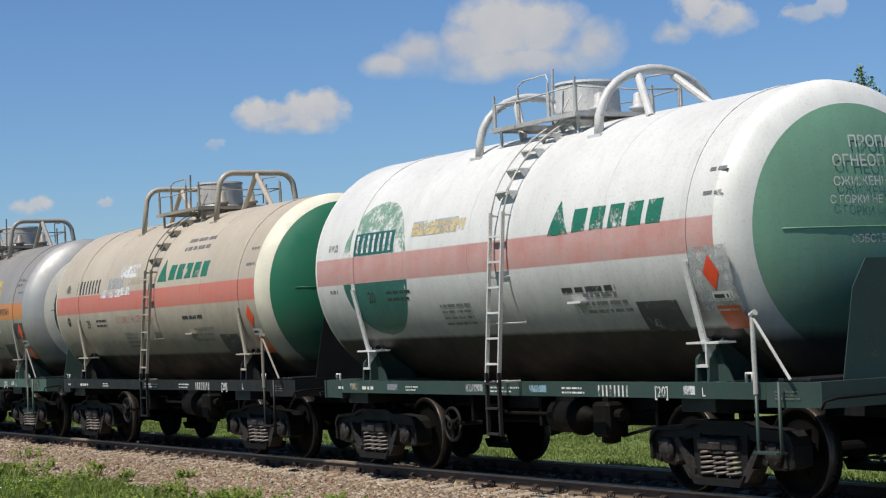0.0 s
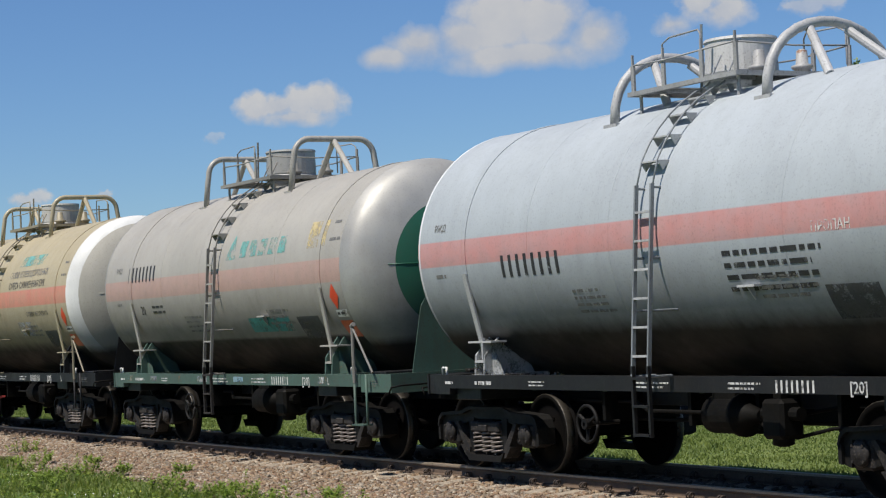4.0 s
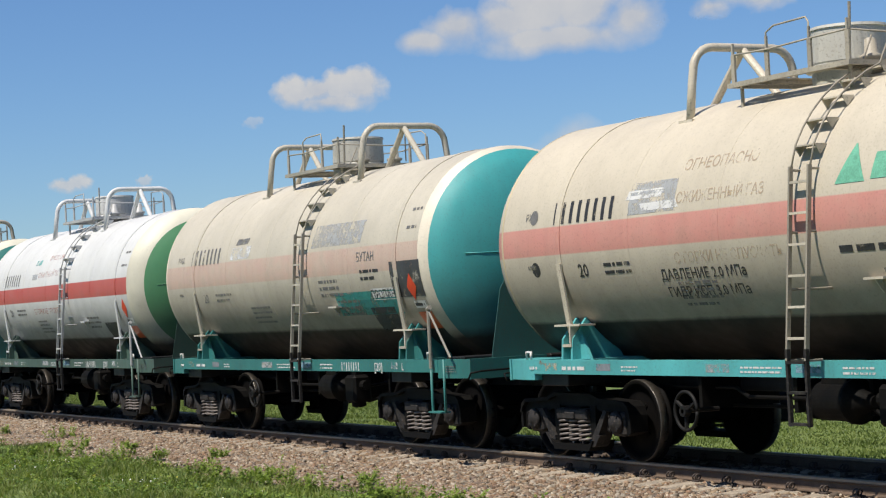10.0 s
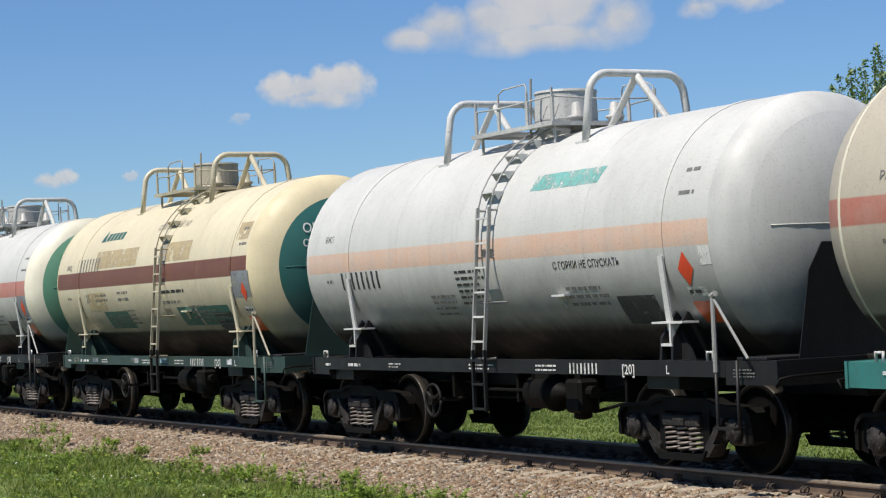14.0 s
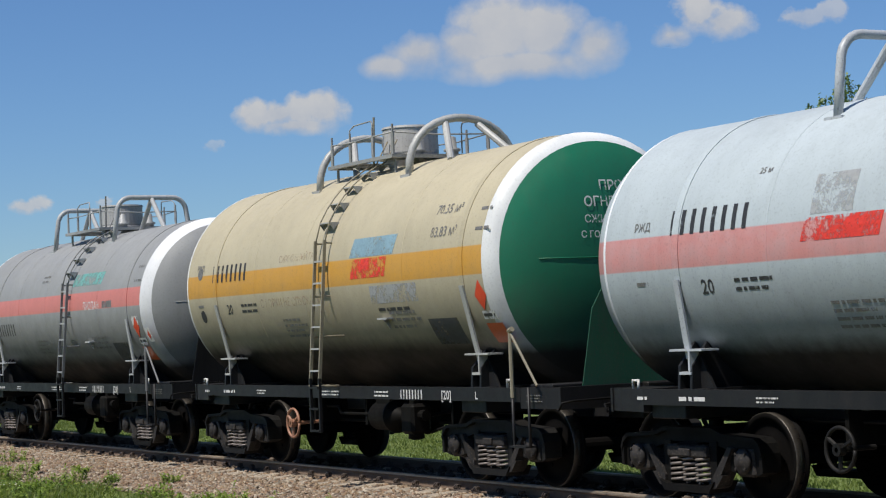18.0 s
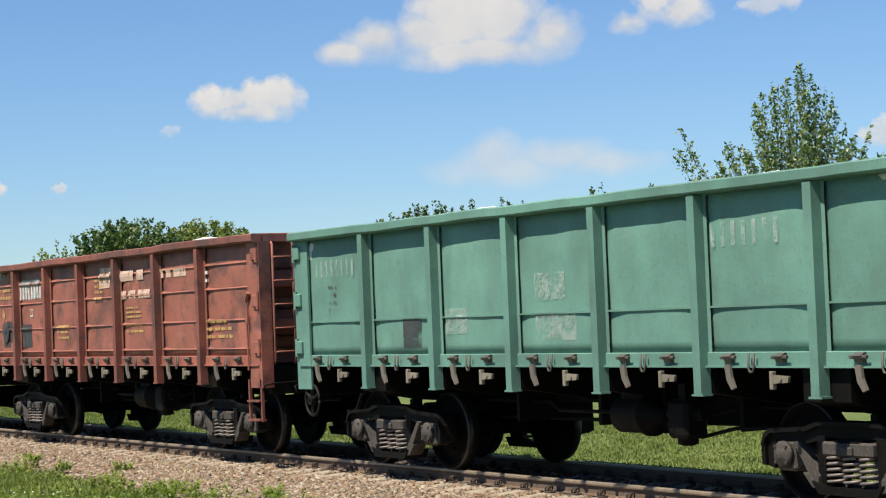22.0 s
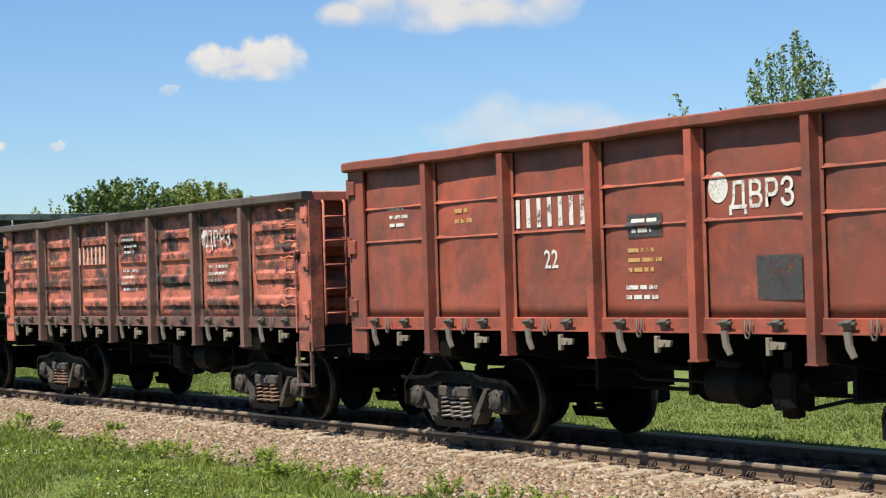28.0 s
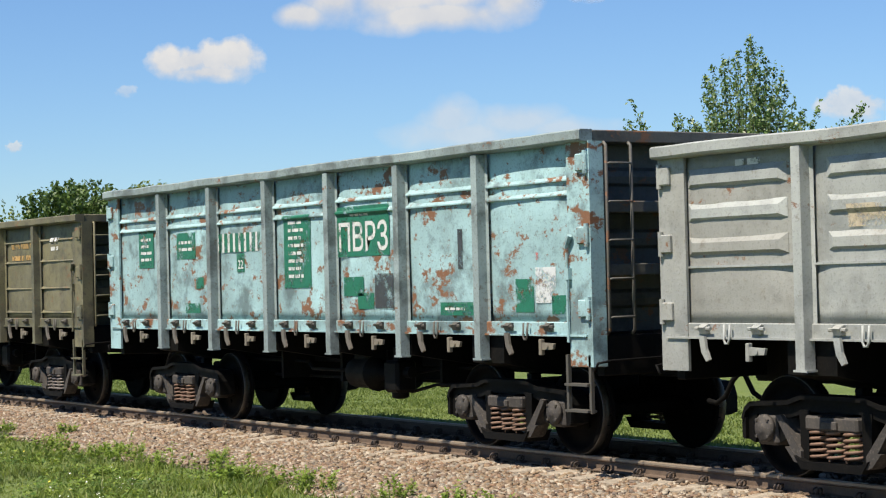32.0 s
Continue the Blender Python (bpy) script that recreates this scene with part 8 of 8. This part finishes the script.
cloud(47.0, 9.0, 42.0, 11.0, ((-0.2, 0.0, 0.3, 0.15), (0.15, 0.05, 0.3, 0.2)), 0.85, 10)

# ---- sleepers and stones ----
SLEEPER_GROUP = "concrete sleepers of the track"
for k in range(240):
    x = -118.0 + 0.545 * k
    s = part("sleeper", "sleeper", sleeper_mesh, SLEEPER, None, pose(x, random.uniform(-0.015, 0.015), random.uniform(-0.006, 0.004), 0, 0, random.uniform(-0.6, 0.6)), "weathered concrete railway sleeper in the ballast")
    tagged(s, category="sleeper", group=SLEEPER_GROUP)
    for y in (-0.797, 0.797):
        part("rail_clip", "rail_clip", clip_mesh, CLIP, s, pose(0, y, 0))
STONE = per_island("crushed_stone", aged([(0.14, 0.09, 0.06), (0.42, 0.275, 0.16), (0.50, 0.355, 0.215), (0.36, 0.31, 0.24), (0.80, 0.68, 0.52), (0.44, 0.25, 0.14), (0.24, 0.20, 0.165)], 0.53), 0.85)


# stones between the rails: the train's shadow is put into their dark colour
STONE_SHADED = per_island("shaded_stone", [(0.04, 0.03, 0.022), (0.09, 0.065, 0.045), (0.13, 0.10, 0.075)], 0.85)


def stones(name, area, count, size, seed, material=None):
    rng = np.random.default_rng(seed)
    x0, x1, y0, y1 = area
    x = rng.uniform(x0, x1, count)
    y = rng.uniform(y0, y1, count)
    ok = (y > -3.05 - 0.22 * np.sin(x * 0.9) - 0.15 * np.sin(x * 2.3 + 1) - rng.exponential(0.06, count))
    ok &= ~((np.abs((x + 118.0 + 0.2725) % 0.545 - 0.2725) < 0.145) & (np.abs(y) < 1.37) & (rng.uniform(0, 1, count) > np.where(np.abs(y) > 1.1, 0.10, 0.04)))
    ok &= np.abs(np.abs(y) - 0.797) > 0.088
    x, y = x[ok], y[ok]
    n = len(x)
    z = np.interp(y, [p[0] for p in prof], [p[1] for p in prof])
    cube = np.array([(-1, -1, -1), (1, -1, -1), (1, 1, -1), (-1, 1, -1), (-1, -1, 1), (1, -1, 1), (1, 1, 1), (-1, 1, 1)], float) * 0.5
    s = size * rng.uniform(0.55, 1.35, (n, 1, 1)) * rng.uniform(0.65, 1.25, (n, 1, 3)) * np.array([1.25, 0.85, 0.62])
    co = cube[None] * s * rng.uniform(0.55, 1.15, (n, 8, 1))
    a = rng.uniform(0, 2 * np.pi, n)
    b = rng.normal(0, 0.38, n)
    ca, sa, cb, sb = np.cos(a), np.sin(a), np.cos(b), np.sin(b)
    X = co[..., 0] * cb[:, None] + co[..., 2] * sb[:, None]
    Z = -co[..., 0] * sb[:, None] + co[..., 2] * cb[:, None]
    Y = co[..., 1]
    P = np.stack([X * ca[:, None] - Y * sa[:, None] + x[:, None], X * sa[:, None] + Y * ca[:, None] + y[:, None], Z + (z + size * 0.12 + rng.uniform(-0.3, 0.45, n) * size * 0.75)[:, None]], -1).reshape(-1, 3)
    faces = np.array([(0, 3, 2, 1), (4, 5, 6, 7), (0, 1, 5, 4), (1, 2, 6, 5), (2, 3, 7, 6), (3, 0, 4, 7)])
    F = (np.arange(n)[:, None, None] * 8 + faces[None]).reshape(-1, 4)
    me = bpy.data.meshes.new(name)
    me.vertices.add(len(P))
    me.vertices.foreach_set("co", P.astype(np.float32).ravel())
    me.loops.add(F.size)
    me.loops.foreach_set("vertex_index", F.astype(np.int32).ravel())
    me.polygons.add(len(F))
    me.polygons.foreach_set("loop_start", (np.arange(len(F)) * 4).astype(np.int32))
    me.update(calc_edges=True)
    me.materials.append(material or STONE)
    ob = new(name, me)
    return tagged(ob, "brown and grey crushed stone of the ballast shoulder", "ballast stones", kind="stuff")


stones("ballast_stones", (-48, -13, -3.5, -0.9), 84000, 0.052, 5)
stones("ballast_stones", (-90, -48, -3.4, -0.9), 19000, 0.078, 6)
stones("ballast_stones", (-60, -13, -1.0, 1.4), 9000, 0.075, 7, STONE_SHADED)


def motions():
    """The train rolls past; its wheels turn while they are near; the clouds drift."""
    for w, cx in TRAIN:
        walk(w, [(t, pose(cx + s, 0, 0)) for t, s in RUN])
    for q, m in BAGS:
        walk(q, [(t, Matrix.Translation((s, 0, 0)) @ m) for t, s in RUN])
    times = [t for t, s in RUN]
    dist = [s for t, s in RUN]
    for w, dx, x in WHEELSETS:
        rows, step = [(0.0, pose(dx, 0, 0.475))], 1 / FPS
        ta, tb = np.interp((-62 - x, -8 - x), dist, times)
        t, turn = ta, 0.0
        while t < tb:
            s = float(np.interp(t, times, dist)) - float(np.interp(ta, times, dist))
            if t > 0.001:
                rows.append((t, pose(dx, 0, 0.475, 0, math.degrees(s / 0.475), 0)))
            t += step
        rows.append((32.0, rows[-1][1]))
        walk(w, rows)
    for ob, az, el in CLOUDS:
        rows = []
        for t in (0.0, 16.0, 32.0):
            a, e = radians(az) - 0.00035 * (t - 16), radians(el) + 0.00009 * (t - 16)
            p = Vector((-math.sin(a) * math.cos(e), math.cos(a) * math.cos(e), math.sin(e))) * CLOUD_DIST + Vector(EYE)
            rows.append((t, look(p, Vector(EYE) + (p - Vector(EYE)) * 2) @ pose(0, 0, 0)))
        keep = ob.scale.copy()
        walk(ob, rows)
        ob.scale = keep


motions()
